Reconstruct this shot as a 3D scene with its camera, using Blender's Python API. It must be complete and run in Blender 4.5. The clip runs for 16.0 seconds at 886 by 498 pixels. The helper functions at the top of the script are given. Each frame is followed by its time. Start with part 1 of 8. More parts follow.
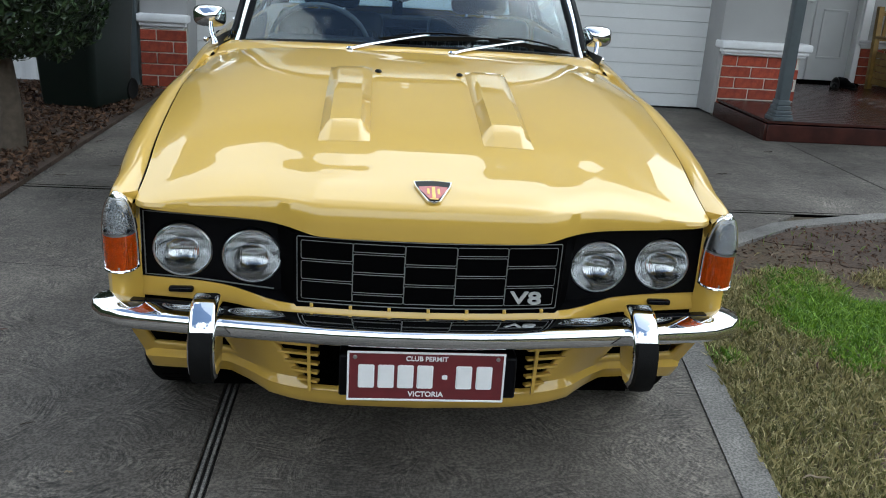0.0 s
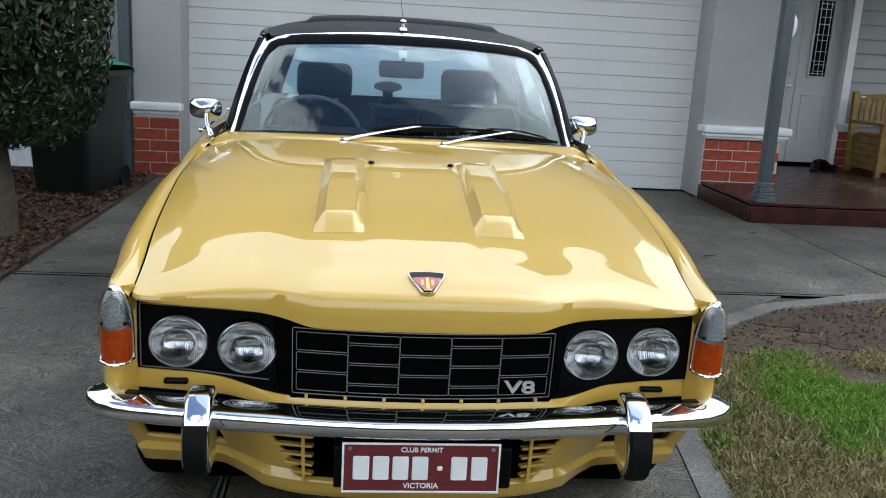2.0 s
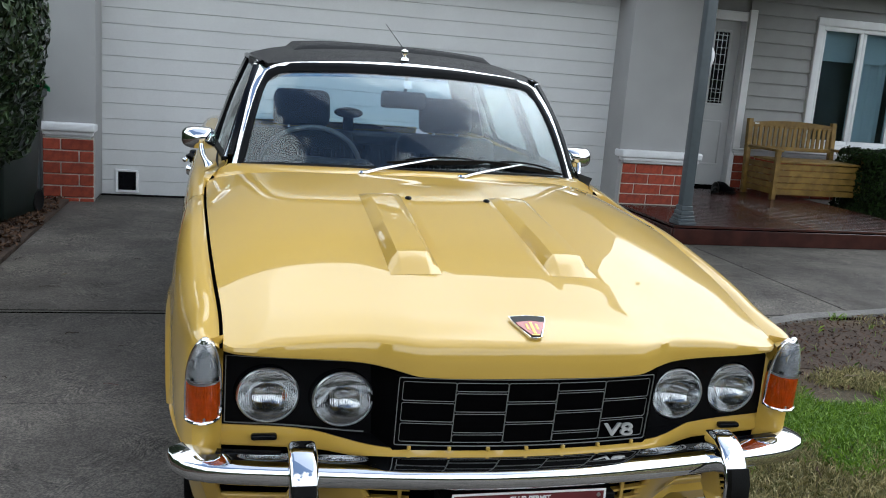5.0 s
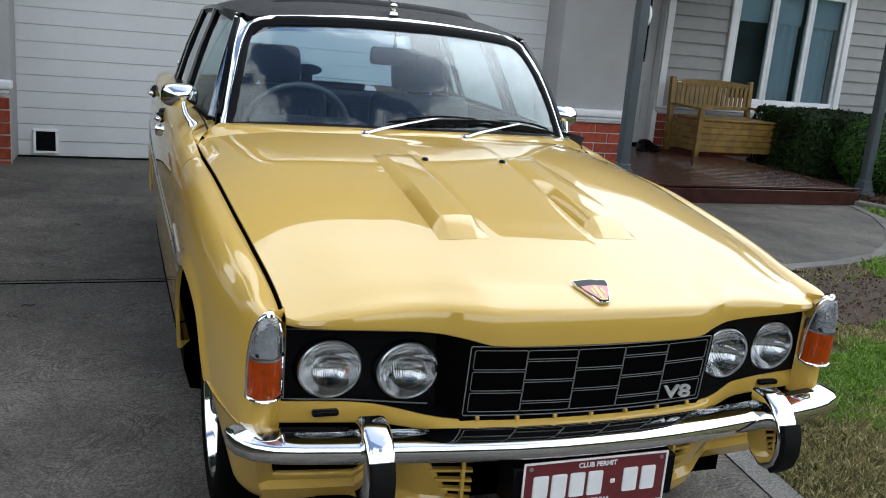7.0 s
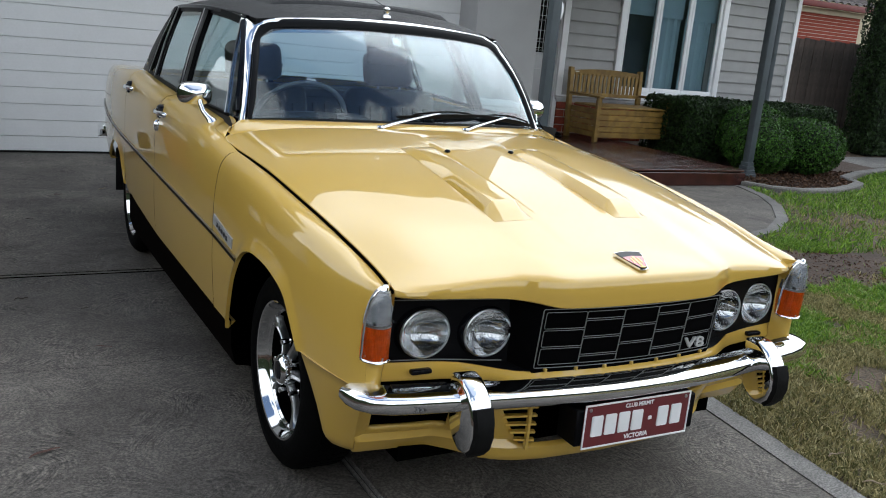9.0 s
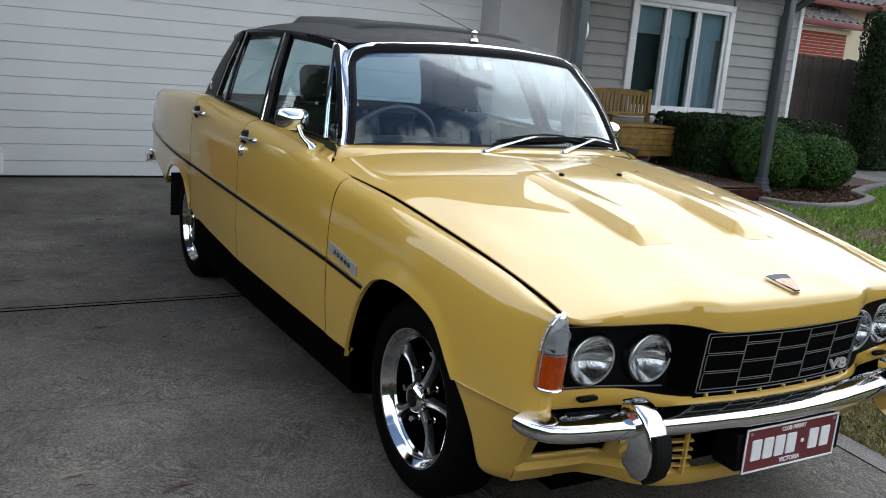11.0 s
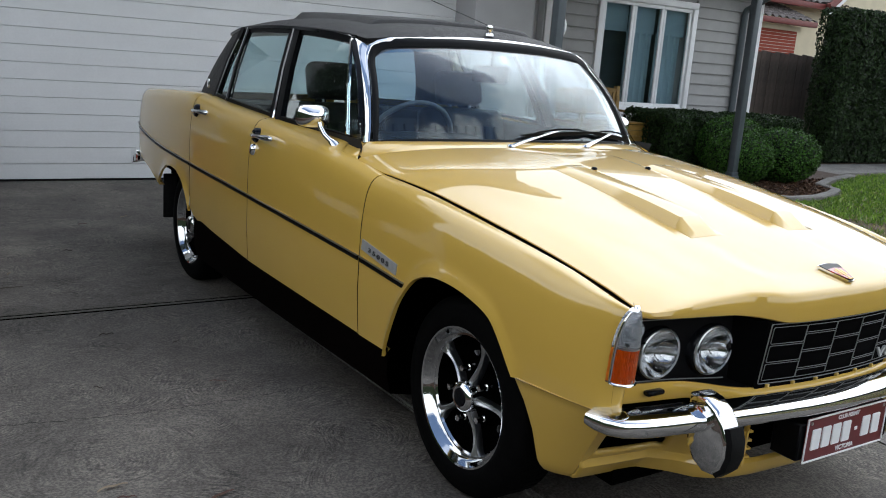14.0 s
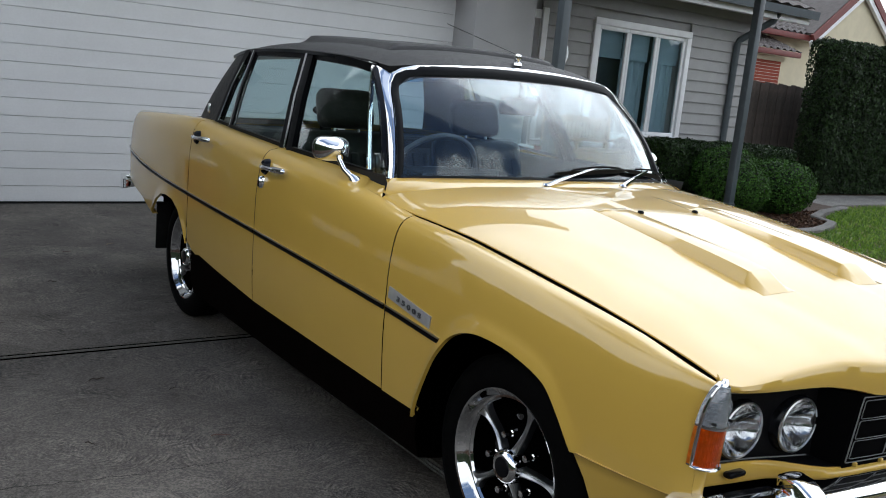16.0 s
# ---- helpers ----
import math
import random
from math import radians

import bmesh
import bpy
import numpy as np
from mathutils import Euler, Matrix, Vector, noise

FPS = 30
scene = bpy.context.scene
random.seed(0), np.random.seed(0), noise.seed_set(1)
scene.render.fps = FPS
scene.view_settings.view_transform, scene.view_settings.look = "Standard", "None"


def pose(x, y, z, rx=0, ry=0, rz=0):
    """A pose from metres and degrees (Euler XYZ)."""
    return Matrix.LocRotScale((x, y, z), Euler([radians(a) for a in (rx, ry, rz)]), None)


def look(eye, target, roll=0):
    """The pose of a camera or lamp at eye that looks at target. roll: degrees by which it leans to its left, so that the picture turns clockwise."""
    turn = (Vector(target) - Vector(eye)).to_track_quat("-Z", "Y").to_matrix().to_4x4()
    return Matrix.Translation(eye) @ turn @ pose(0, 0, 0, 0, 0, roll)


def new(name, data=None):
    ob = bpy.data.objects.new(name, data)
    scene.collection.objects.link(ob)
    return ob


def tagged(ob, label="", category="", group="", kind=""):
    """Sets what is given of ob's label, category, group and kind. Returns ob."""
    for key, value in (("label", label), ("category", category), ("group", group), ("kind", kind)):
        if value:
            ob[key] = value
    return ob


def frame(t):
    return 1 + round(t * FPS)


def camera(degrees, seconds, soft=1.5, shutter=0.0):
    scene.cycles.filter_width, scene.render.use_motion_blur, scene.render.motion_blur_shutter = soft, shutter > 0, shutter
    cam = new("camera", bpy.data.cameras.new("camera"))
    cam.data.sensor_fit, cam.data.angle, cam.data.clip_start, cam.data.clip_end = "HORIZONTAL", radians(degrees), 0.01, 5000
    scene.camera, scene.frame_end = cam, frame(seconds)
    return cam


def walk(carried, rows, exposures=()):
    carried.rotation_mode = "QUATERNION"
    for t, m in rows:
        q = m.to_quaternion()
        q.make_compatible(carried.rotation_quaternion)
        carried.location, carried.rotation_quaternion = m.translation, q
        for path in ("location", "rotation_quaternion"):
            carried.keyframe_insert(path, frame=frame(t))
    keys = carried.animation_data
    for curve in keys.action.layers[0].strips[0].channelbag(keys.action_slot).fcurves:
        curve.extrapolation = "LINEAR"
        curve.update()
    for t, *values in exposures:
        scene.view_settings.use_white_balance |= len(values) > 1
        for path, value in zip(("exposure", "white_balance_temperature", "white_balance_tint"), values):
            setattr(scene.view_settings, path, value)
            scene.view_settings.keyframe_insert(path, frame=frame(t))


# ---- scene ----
# ---- camera ----
cam = camera(53.6, 16.0, 1.0)
PATH = [
    (0, (-0.148, -2.648, 1.285), (0.024, -0.758, 0.655), 3.5),
    (0.5, (-0.154, -2.646, 1.289), (0.03, -0.736, 0.725), 4.0),
    (1, (-0.142, -2.619, 1.309), (0.052, -0.694, 0.801), 3.8),
    (1.5, (-0.132, -2.628, 1.311), (0.053, -0.693, 0.841), 3.3),
    (2, (-0.165, -2.67, 1.317), (0.028, -0.732, 0.863), 3.2),
    (2.5, (-0.198, -2.654, 1.31), (0.019, -0.717, 0.864), 4.2),
    (3, (-0.268, -2.6, 1.311), (-0.025, -0.664, 0.871), 4.6),
    (5.5, (-0.775, -2.519, 1.337), (-0.228, -0.635, 0.946), 4.5),
    (6, (-0.846, -2.481, 1.311), (-0.235, -0.621, 0.899), 5.2),
    (6.5, (-0.935, -2.394, 1.296), (-0.268, -0.556, 0.879), 5.6),
    (7, (-1.019, -2.35, 1.303), (-0.322, -0.535, 0.831), 4.9),
    (7.5, (-1.109, -2.331, 1.308), (-0.423, -0.523, 0.797), 4.3),
    (8, (-1.302, -2.365, 1.308), (-0.477, -0.624, 0.77), 4.7),
    (8.5, (-1.492, -2.421, 1.321), (-0.551, -0.737, 0.793), 5.4),
    (9, (-1.6, -2.455, 1.324), (-0.645, -0.763, 0.847), 5.3),
    (9.5, (-1.663, -2.394, 1.304), (-0.729, -0.686, 0.845), 5.1),
    (10, (-1.764, -2.316, 1.3), (-0.834, -0.601, 0.856), 5.1),
    (12.5, (-2.205, -2.156, 1.31), (-1.089, -0.553, 0.879), 4.3),
    (13, (-2.206, -2.164, 1.307), (-1.112, -0.546, 0.875), 3.8),
    (13.5, (-2.21, -2.123, 1.287), (-1.121, -0.504, 0.847), 4.0),
    (14, (-2.217, -2.034, 1.265), (-1.127, -0.413, 0.838), 4.4),
    (14.5, (-2.225, -1.916, 1.253), (-1.13, -0.301, 0.818), 4.0),
    (15, (-2.227, -1.844, 1.266), (-1.107, -0.241, 0.842), 4.2),
    (15.5, (-2.214, -1.78, 1.273), (-1.081, -0.18, 0.879), 4.7),
    (16, (-2.222, -1.712, 1.279), (-1.085, -0.109, 0.903), 5.5),
]
walk(cam, [(t, look(eye, target, roll)) for t, eye, target, roll in PATH], [(0, 0.50, 5700, 3), (5.5, 0.45, 5800, 6), (9, 0.40, 5850, 7), (13, 0.36, 5850, 8), (16, 0.30, 5850, 8)])

# ---- sky, sun, exposure ----
SUN_ELEVATION, SUN_ROTATION = 52.0, 62.0
world = bpy.data.worlds.new("sky")
scene.world = world
world.use_nodes = True
wn, wl = world.node_tree.nodes, world.node_tree.links
wn.clear()
w_out = wn.new("ShaderNodeOutputWorld")
w_bg = wn.new("ShaderNodeBackground")
w_sky = wn.new("ShaderNodeTexSky")
w_sky.sky_type = "NISHITA"
w_sky.sun_disc = False
w_sky.sun_elevation = radians(SUN_ELEVATION)
w_sky.sun_rotation = radians(SUN_ROTATION)
w_coord = wn.new("ShaderNodeTexCoord")


def w_math(op, *values):
    n = wn.new("ShaderNodeMath")
    n.operation = op
    for k, v in enumerate(values):
        if isinstance(v, (int, float)):
            n.inputs[k].default_value = v
        else:
            wl.new(v, n.inputs[k])
    return n.outputs[0]


def w_noise(scale, detail, stretch, shift):
    """Cloud forms on the vault of the sky."""
    m = wn.new("ShaderNodeMapping")
    m.inputs["Scale"].default_value = stretch
    m.inputs["Location"].default_value = shift
    n = wn.new("ShaderNodeTexNoise")
    n.inputs["Scale"].default_value = scale
    n.inputs["Detail"].default_value = detail
    n.inputs["Roughness"].default_value = 0.55
    wl.new(w_coord.outputs["Generated"], m.inputs["Vector"])
    wl.new(m.outputs["Vector"], n.inputs["Vector"])
    return n.outputs["Fac"]


# broken cloud overhead that closes up towards the horizon
w_split = wn.new("ShaderNodeSeparateXYZ")
wl.new(w_coord.outputs["Generated"], w_split.inputs["Vector"])
w_low = w_math("SUBTRACT", 1.0, w_split.outputs["Z"])
w_cover = w_math("ADD", w_math("MULTIPLY_ADD", w_noise(1.5, 6.0, (2.2, 1.5, 3.0), (0.4, 0.0, 0.0)), 1.7, -0.35), w_math("MULTIPLY_ADD", w_low, 2.4, -0.48))
w_cover = w_math("ADD", w_cover, w_math("MULTIPLY", w_split.outputs["X"], 0.26))
w_cover = w_math("ADD", w_cover, w_math("MULTIPLY", w_split.outputs["Y"], 0.30))
w_ramp = wn.new("ShaderNodeValToRGB")
w_ramp.color_ramp.elements[0].position = 0.37
w_ramp.color_ramp.elements[0].color = (0.03, 0.03, 0.03, 1)
w_ramp.color_ramp.elements[1].position = 0.49
w_shade = wn.new("ShaderNodeMapRange")
w_shade.inputs["From Min"].default_value, w_shade.inputs["From Max"].default_value = 0.35, 0.68
w_shade.inputs["To Min"].default_value, w_shade.inputs["To Max"].default_value = 8.8, 12.6
wl.new(w_noise(2.6, 5.0, (1.6, 1.6, 3.4), (2.0, 1.0, 0.0)), w_shade.inputs["Value"])
w_cloud = wn.new("ShaderNodeVectorMath")
w_cloud.operation = "SCALE"
w_cloud.inputs[0].default_value = (1.0, 0.985, 0.965)
# the cloud is thinner and brighter round the hidden sun
w_dot = wn.new("ShaderNodeVectorMath")
w_dot.operation = "DOT_PRODUCT"
w_dot.inputs[1].default_value = (math.sin(radians(SUN_ROTATION)) * math.cos(radians(SUN_ELEVATION)), math.cos(radians(SUN_ROTATION)) * math.cos(radians(SUN_ELEVATION)), math.sin(radians(SUN_ELEVATION)))
wl.new(w_coord.outputs["Generated"], w_dot.inputs[0])
w_glow = wn.new("ShaderNodeMapRange")
w_glow.interpolation_type = "SMOOTHSTEP"
w_glow.inputs["From Min"].default_value, w_glow.inputs["From Max"].default_value = 0.86, 1.0
w_glow.inputs["To Min"].default_value, w_glow.inputs["To Max"].default_value = 1.0, 1.85
wl.new(w_dot.outputs["Value"], w_glow.inputs["Value"])
wl.new(w_math("MULTIPLY", w_shade.outputs["Result"], w_glow.outputs["Result"]), w_cloud.inputs["Scale"])
w_mix = wn.new("ShaderNodeMix")
w_mix.data_type = "RGBA"
w_bg.inputs["Strength"].default_value = 0.13
wl.new(w_cover, w_ramp.inputs["Fac"])
wl.new(w_ramp.outputs["Color"], w_mix.inputs["Factor"])
wl.new(w_sky.outputs["Color"], w_mix.inputs["A"])
wl.new(w_cloud.outputs["Vector"], w_mix.inputs["B"])
wl.new(w_mix.outputs["Result"], w_bg.inputs["Color"])
wl.new(w_bg.outputs["Background"], w_out.inputs["Surface"])

sun = new("sun", bpy.data.lights.new("sun", "SUN"))
sun.data.energy = 0.66
sun.data.angle = radians(95)
sun.data.color = (1.0, 0.96, 0.9)
az, el = radians(SUN_ROTATION), radians(SUN_ELEVATION)
sun.matrix_world = look((math.sin(az) * math.cos(el) * 20, math.cos(az) * math.cos(el) * 20, math.sin(el) * 20), (0, 0, 0))

# ---- materials ----
def mat(name, color, rough=0.5, metal=0.0, coat=0.0, coat_rough=0.03, var=0.0, scale=8.0, bump=0.0, bump_scale=60.0,
        second=None, spec=0.5, trans=0.0, ior=1.45, per_object=0.0, coat_ior=1.5, rough_var=0.0, fine=None, fine_scale=200.0, bands=None):
    """A principled surface with two scales of colour variation, roughness variation and fine relief."""
    m = bpy.data.materials.new(name)
    m.use_nodes = True
    nodes, links = m.node_tree.nodes, m.node_tree.links
    b = nodes["Principled BSDF"]
    b.inputs["Base Color"].default_value = (*color, 1)
    b.inputs["Roughness"].default_value = rough
    b.inputs["Metallic"].default_value = metal
    b.inputs["Coat Weight"].default_value = coat
    b.inputs["Coat Roughness"].default_value = coat_rough
    b.inputs["Coat IOR"].default_value = coat_ior
    b.inputs["Specular IOR Level"].default_value = spec
    b.inputs["Transmission Weight"].default_value = trans
    b.inputs["IOR"].default_value = ior
    coord = nodes.new("ShaderNodeTexCoord")
    out = None
    if var or second or fine or per_object:
        n1 = nodes.new("ShaderNodeTexNoise")
        n1.inputs["Scale"].default_value = scale
        n1.inputs["Detail"].default_value = 6
        links.new(coord.outputs["Object"], n1.inputs["Vector"])
        mix = nodes.new("ShaderNodeMix")
        mix.data_type = "RGBA"
        other = second or tuple(c * (1 - var) for c in color)
        mix.inputs["A"].default_value = (*other, 1)
        mix.inputs["B"].default_value = (*color, 1)
        ramp = nodes.new("ShaderNodeMapRange")
        ramp.inputs["From Min"].default_value, ramp.inputs["From Max"].default_value = 0.35, 0.65
        links.new(n1.outputs["Fac"], ramp.inputs["Value"])
        links.new(ramp.outputs["Result"], mix.inputs["Factor"])
        out = mix.outputs["Result"]
        if fine:
            n2 = nodes.new("ShaderNodeTexNoise")
            n2.inputs["Scale"].default_value = fine_scale
            n2.inputs["Detail"].default_value = 3
            links.new(coord.outputs["Object"], n2.inputs["Vector"])
            r2 = nodes.new("ShaderNodeMapRange")
            r2.inputs["From Min"].default_value, r2.inputs["From Max"].default_value = 0.4, 0.6
            r2.inputs["To Min"].default_value, r2.inputs["To Max"].default_value = 1 - fine, 1 + fine
            links.new(n2.outputs["Fac"], r2.inputs["Value"])
            mul = nodes.new("ShaderNodeVectorMath")
            mul.operation = "SCALE"
            links.new(out, mul.inputs[0])
            links.new(r2.outputs["Result"], mul.inputs["Scale"])
            out = mul.outputs["Vector"]
        if per_object:
            info = nodes.new("ShaderNodeObjectInfo")
            r3 = nodes.new("ShaderNodeMapRange")
            r3.inputs["To Min"].default_value, r3.inputs["To Max"].default_value = 1 - per_object, 1 + per_object
            links.new(info.outputs["Random"], r3.inputs["Value"])
            mul = nodes.new("ShaderNodeVectorMath")
            mul.operation = "SCALE"
            links.new(out, mul.inputs[0])
            links.new(r3.outputs["Result"], mul.inputs["Scale"])
            out = mul.outputs["Vector"]
        links.new(out, b.inputs["Base Color"])
    if rough_var:
        n4 = nodes.new("ShaderNodeTexNoise")
        n4.inputs["Scale"].default_value = scale * 2.3
        n4.inputs["Detail"].default_value = 5
        links.new(coord.outputs["Object"], n4.inputs["Vector"])
        r4 = nodes.new("ShaderNodeMapRange")
        r4.inputs["To Min"].default_value, r4.inputs["To Max"].default_value = max(rough - rough_var, 0), rough + rough_var
        links.new(n4.outputs["Fac"], r4.inputs["Value"])
        links.new(r4.outputs["Result"], b.inputs["Roughness"])
    if bump:
        n3 = nodes.new("ShaderNodeTexNoise")
        n3.inputs["Scale"].default_value = bump_scale
        n3.inputs["Detail"].default_value = 5
        if bands:
            mp = nodes.new("ShaderNodeMapping")
            mp.inputs["Scale"].default_value = bands
            links.new(coord.outputs["Object"], mp.inputs["Vector"])
            links.new(mp.outputs["Vector"], n3.inputs["Vector"])
        else:
            links.new(coord.outputs["Object"], n3.inputs["Vector"])
        bp = nodes.new("ShaderNodeBump")
        bp.inputs["Strength"].default_value = bump
        bp.inputs["Distance"].default_value = 0.01
        links.new(n3.outputs["Fac"], bp.inputs["Height"])
        links.new(bp.outputs["Normal"], b.inputs["Normal"])
    return m


PAINT = mat("yellow_car_paint", (0.565, 0.364, 0.062), 0.32, spec=0.25, coat=1.0, coat_rough=0.012, coat_ior=1.7, var=0.04, scale=3.0, fine=0.02, fine_scale=900)
CHROME = mat("chrome", (0.86, 0.87, 0.88), 0.05, 1.0, var=0.06, scale=14, rough_var=0.03)
STEEL = mat("satin_steel", (0.55, 0.56, 0.57), 0.28, 1.0, var=0.1, scale=20)
RIM_BLACK = mat("black_wheel_paint", (0.012, 0.012, 0.013), 0.25, coat=0.6, var=0.2, scale=30)
BLACK = mat("black_plastic", (0.0028, 0.0028, 0.0036), 0.42, spec=0.10, var=0.3, scale=25, bump=0.05, bump_scale=400)
GLOSS_BLACK = mat("gloss_black", (0.004, 0.0045, 0.006), 0.16, spec=0.18, var=0.2, scale=20)
# near-black, no sheen: shade painted under, behind and between parts; also dark joints
DARK = mat("shade_and_plain_black", (0.0015, 0.0015, 0.0015), 0.95, spec=0.0, var=0.4, scale=10)
# dark brown sill paint, taken near black to include the car's own shadow
SHADED_SILL = mat("shade_darkened_sill_brown", (0.0022, 0.0013, 0.0010), 0.85, spec=0.02, var=0.3, scale=14)
RUBBER = mat("black_rubber", (0.006, 0.006, 0.006), 0.6, spec=0.15, var=0.3, scale=40, bump=0.1, bump_scale=250)
SLATE_RUBBER = mat("slate_screen_rubber", (0.0045, 0.005, 0.006), 0.5, spec=0.12, var=0.2, scale=20)
TYRE = mat("tyre_rubber", (0.0025, 0.0025, 0.0025), 0.75, spec=0.05, var=0.3, scale=30, bump=0.12, bump_scale=120, rough_var=0.1)
VINYL = mat("black_vinyl_roof", (0.011, 0.0105, 0.0108), 0.55, var=0.25, scale=12, bump=0.35, bump_scale=520, rough_var=0.08)
SEAT = mat("black_seat_leather", (0.010, 0.010, 0.011), 0.5, spec=0.3, var=0.3, scale=14, bump=0.06, bump_scale=90)
# blue in these two glass colours stands in for reflected sky
GLASS = mat("sky_tinted_glass", (0.72, 0.88, 0.95), 0.0, trans=1.0, ior=1.55)
SCREEN_GLASS = mat("sky_tinted_screen_glass", (0.74, 0.88, 0.95), 0.0, trans=1.0, ior=1.52, bump=0.02, bump_scale=1.0, bands=(11, 1.2, 1.2))
TINT_BAND = mat("blue_tinted_screen_band", (0.20, 0.42, 0.70), 0.0, trans=1.0, ior=1.05)
SIDE_GLASS = mat("green_tinted_side_glass", (0.80, 0.91, 0.88), 0.0, trans=1.0, ior=1.36)
LENS = mat("fluted_lamp_glass", (0.93, 0.95, 0.96), 0.03, trans=1.0, ior=1.5, coat=0.3, coat_rough=0.02, bump=0.08, bump_scale=300)
LENS_CLEAR = mat("clear_lamp_lens", (0.66, 0.69, 0.71), 0.04, trans=0.97, ior=1.2, coat=0.8, bump=0.12, bump_scale=1.0, bands=(30, 30, 260))
AMBER = mat("amber_lamp_lens", (0.95, 0.30, 0.012), 0.06, trans=0.92, ior=1.2, coat=0.5, bump=0.9, bump_scale=1.0, bands=(320, 30, 30))
PLATE_RED = mat("maroon_plate", (0.13, 0.018, 0.022), 0.4, var=0.15, scale=30, coat=0.3)
WHITE_PLAIN = mat("white_lettering", (0.78, 0.78, 0.78), 0.45, var=0.05, scale=40)
GOLD = mat("gold_enamel", (0.75, 0.48, 0.16), 0.3, 0.6, var=0.1, scale=60)
BADGE_RED = mat("red_enamel", (0.36, 0.03, 0.03), 0.15, coat=1.0, var=0.1, scale=60)
BADGE_INK = mat("dark_badge_figures", (0.05, 0.05, 0.05), 0.5, var=0.1, scale=60)
BADGE_PLATE = mat("brushed_badge_plate", (0.38, 0.38, 0.37), 0.45, 0.3, var=0.12, scale=60)
RIM_CHROME = mat("polished_wheel_rim", (0.72, 0.73, 0.74), 0.07, 1.0, var=0.08, scale=20, rough_var=0.04)
REFLECTOR = mat("lamp_reflector", (0.66, 0.67, 0.68), 0.06, 1.0, var=0.08, scale=30)
AMBER_INNER = mat("dark_amber_lamp_interior", (0.80, 0.20, 0.012), 0.28, 0.35, var=0.3, scale=60, bump=0.7, bump_scale=1.0, bands=(420, 40, 40))
GRILLE_BLACK = mat("matt_black_grille", (0.001, 0.001, 0.0012), 0.7, spec=0.03, var=0.3, scale=30)
OUTLINE = mat("dull_grille_outline", (0.20, 0.20, 0.195), 0.5, 0.2, var=0.1, scale=40)
BRIGHT = mat("bright_satin_trim", (0.46, 0.46, 0.45), 0.45, 0.3, var=0.08, scale=40)
LAMP_GREY = mat("grey_lamp_interior", (0.46, 0.47, 0.48), 0.25, 1.0, var=0.2, scale=30, bump=0.5, bump_scale=1.0, bands=(60, 60, 420))

RENDER_GREY = mat("grey_rendered_wall", (0.33, 0.33, 0.33), 0.85, var=0.08, scale=3, bump=0.15, bump_scale=160, fine=0.04, fine_scale=300)
DOOR_WHITE = mat("off_white_garage_door", (0.60, 0.61, 0.615), 0.5, var=0.05, scale=2.5, bump=0.2, bump_scale=6.0, bands=(1, 1, 60), fine=0.02, fine_scale=90)
BOARD = mat("grey_painted_board", (0.31, 0.31, 0.305), 0.6, var=0.08, scale=5, bump=0.15, bump_scale=20, bands=(1, 1, 30), fine=0.04, fine_scale=160, per_object=0.04)
TRIM_WHITE = mat("white_painted_trim", (0.80, 0.81, 0.82), 0.45, var=0.06, scale=9, bump=0.05, bump_scale=80)
DOOR_PAINT = mat("pale_grey_door_paint", (0.50, 0.51, 0.52), 0.4, var=0.05, scale=6)
STEEL_GREY = mat("slate_grey_painted_steel", (0.075, 0.09, 0.10), 0.42, var=0.15, scale=12, rough_var=0.1)
BRICK = mat("red_brick", (0.31, 0.056, 0.026), 0.82, second=(0.20, 0.034, 0.019), scale=16, bump=0.4, bump_scale=90, fine=0.14, fine_scale=260, per_object=0.16)
MORTAR = mat("pale_mortar", (0.58, 0.55, 0.49), 0.92, var=0.2, scale=30, bump=0.4, bump_scale=120)
CAP = mat("white_painted_capping", (0.68, 0.69, 0.71), 0.5, var=0.10, scale=10, bump=0.08, bump_scale=90)
DECK = mat("dark_merbau_decking", (0.048, 0.015, 0.011), 0.2, second=(0.028, 0.009, 0.007), scale=6, bump=0.3, bump_scale=9, bands=(1, 14, 1), per_object=0.22, rough_var=0.12)
BENCH = mat("honey_stained_timber", (0.25, 0.155, 0.035), 0.45, second=(0.15, 0.088, 0.02), scale=11, bump=0.3, bump_scale=14, bands=(1, 6, 6), per_object=0.12)
FENCE = mat("weathered_paling_timber", (0.085, 0.066, 0.055), 0.85, second=(0.05, 0.04, 0.034), scale=5, bump=0.4, bump_scale=12, bands=(10, 10, 1), per_object=0.2)
TILE = mat("dark_roof_tile", (0.12, 0.105, 0.098), 0.75, var=0.3, scale=7, bump=0.2, bump_scale=90, per_object=0.15)
GUTTER_RED = mat("dark_red_gutter", (0.16, 0.035, 0.03), 0.5, var=0.15, scale=9)
CREAM = mat("cream_rendered_wall", (0.62, 0.56, 0.40), 0.8, var=0.08, scale=4, bump=0.1, bump_scale=120)
BLIND = mat("grey_window_blind", (0.42, 0.46, 0.48), 0.8, var=0.08, scale=6)
BIN_GREEN = mat("dark_green_bin_plastic", (0.003, 0.008, 0.006), 0.38, var=0.2, scale=14, bump=0.1, bump_scale=200)
LID_GREEN = mat("bright_green_bin_lid", (0.02, 0.30, 0.10), 0.45, var=0.15, scale=14)
BARK = mat("grey_brown_bark", (0.10, 0.08, 0.06), 0.9, var=0.35, scale=22, bump=0.6, bump_scale=50)
# near-black for solid plant cores: paints the shade between the leaves
HEDGE_CORE = mat("inner_foliage_shade", (0.004, 0.006, 0.0025), 0.95, var=0.4, scale=20)
DRY_LEAF = mat("dry_brown_leaf", (0.045, 0.03, 0.02), 0.8, var=0.4, scale=20, fine=0.2, fine_scale=90)
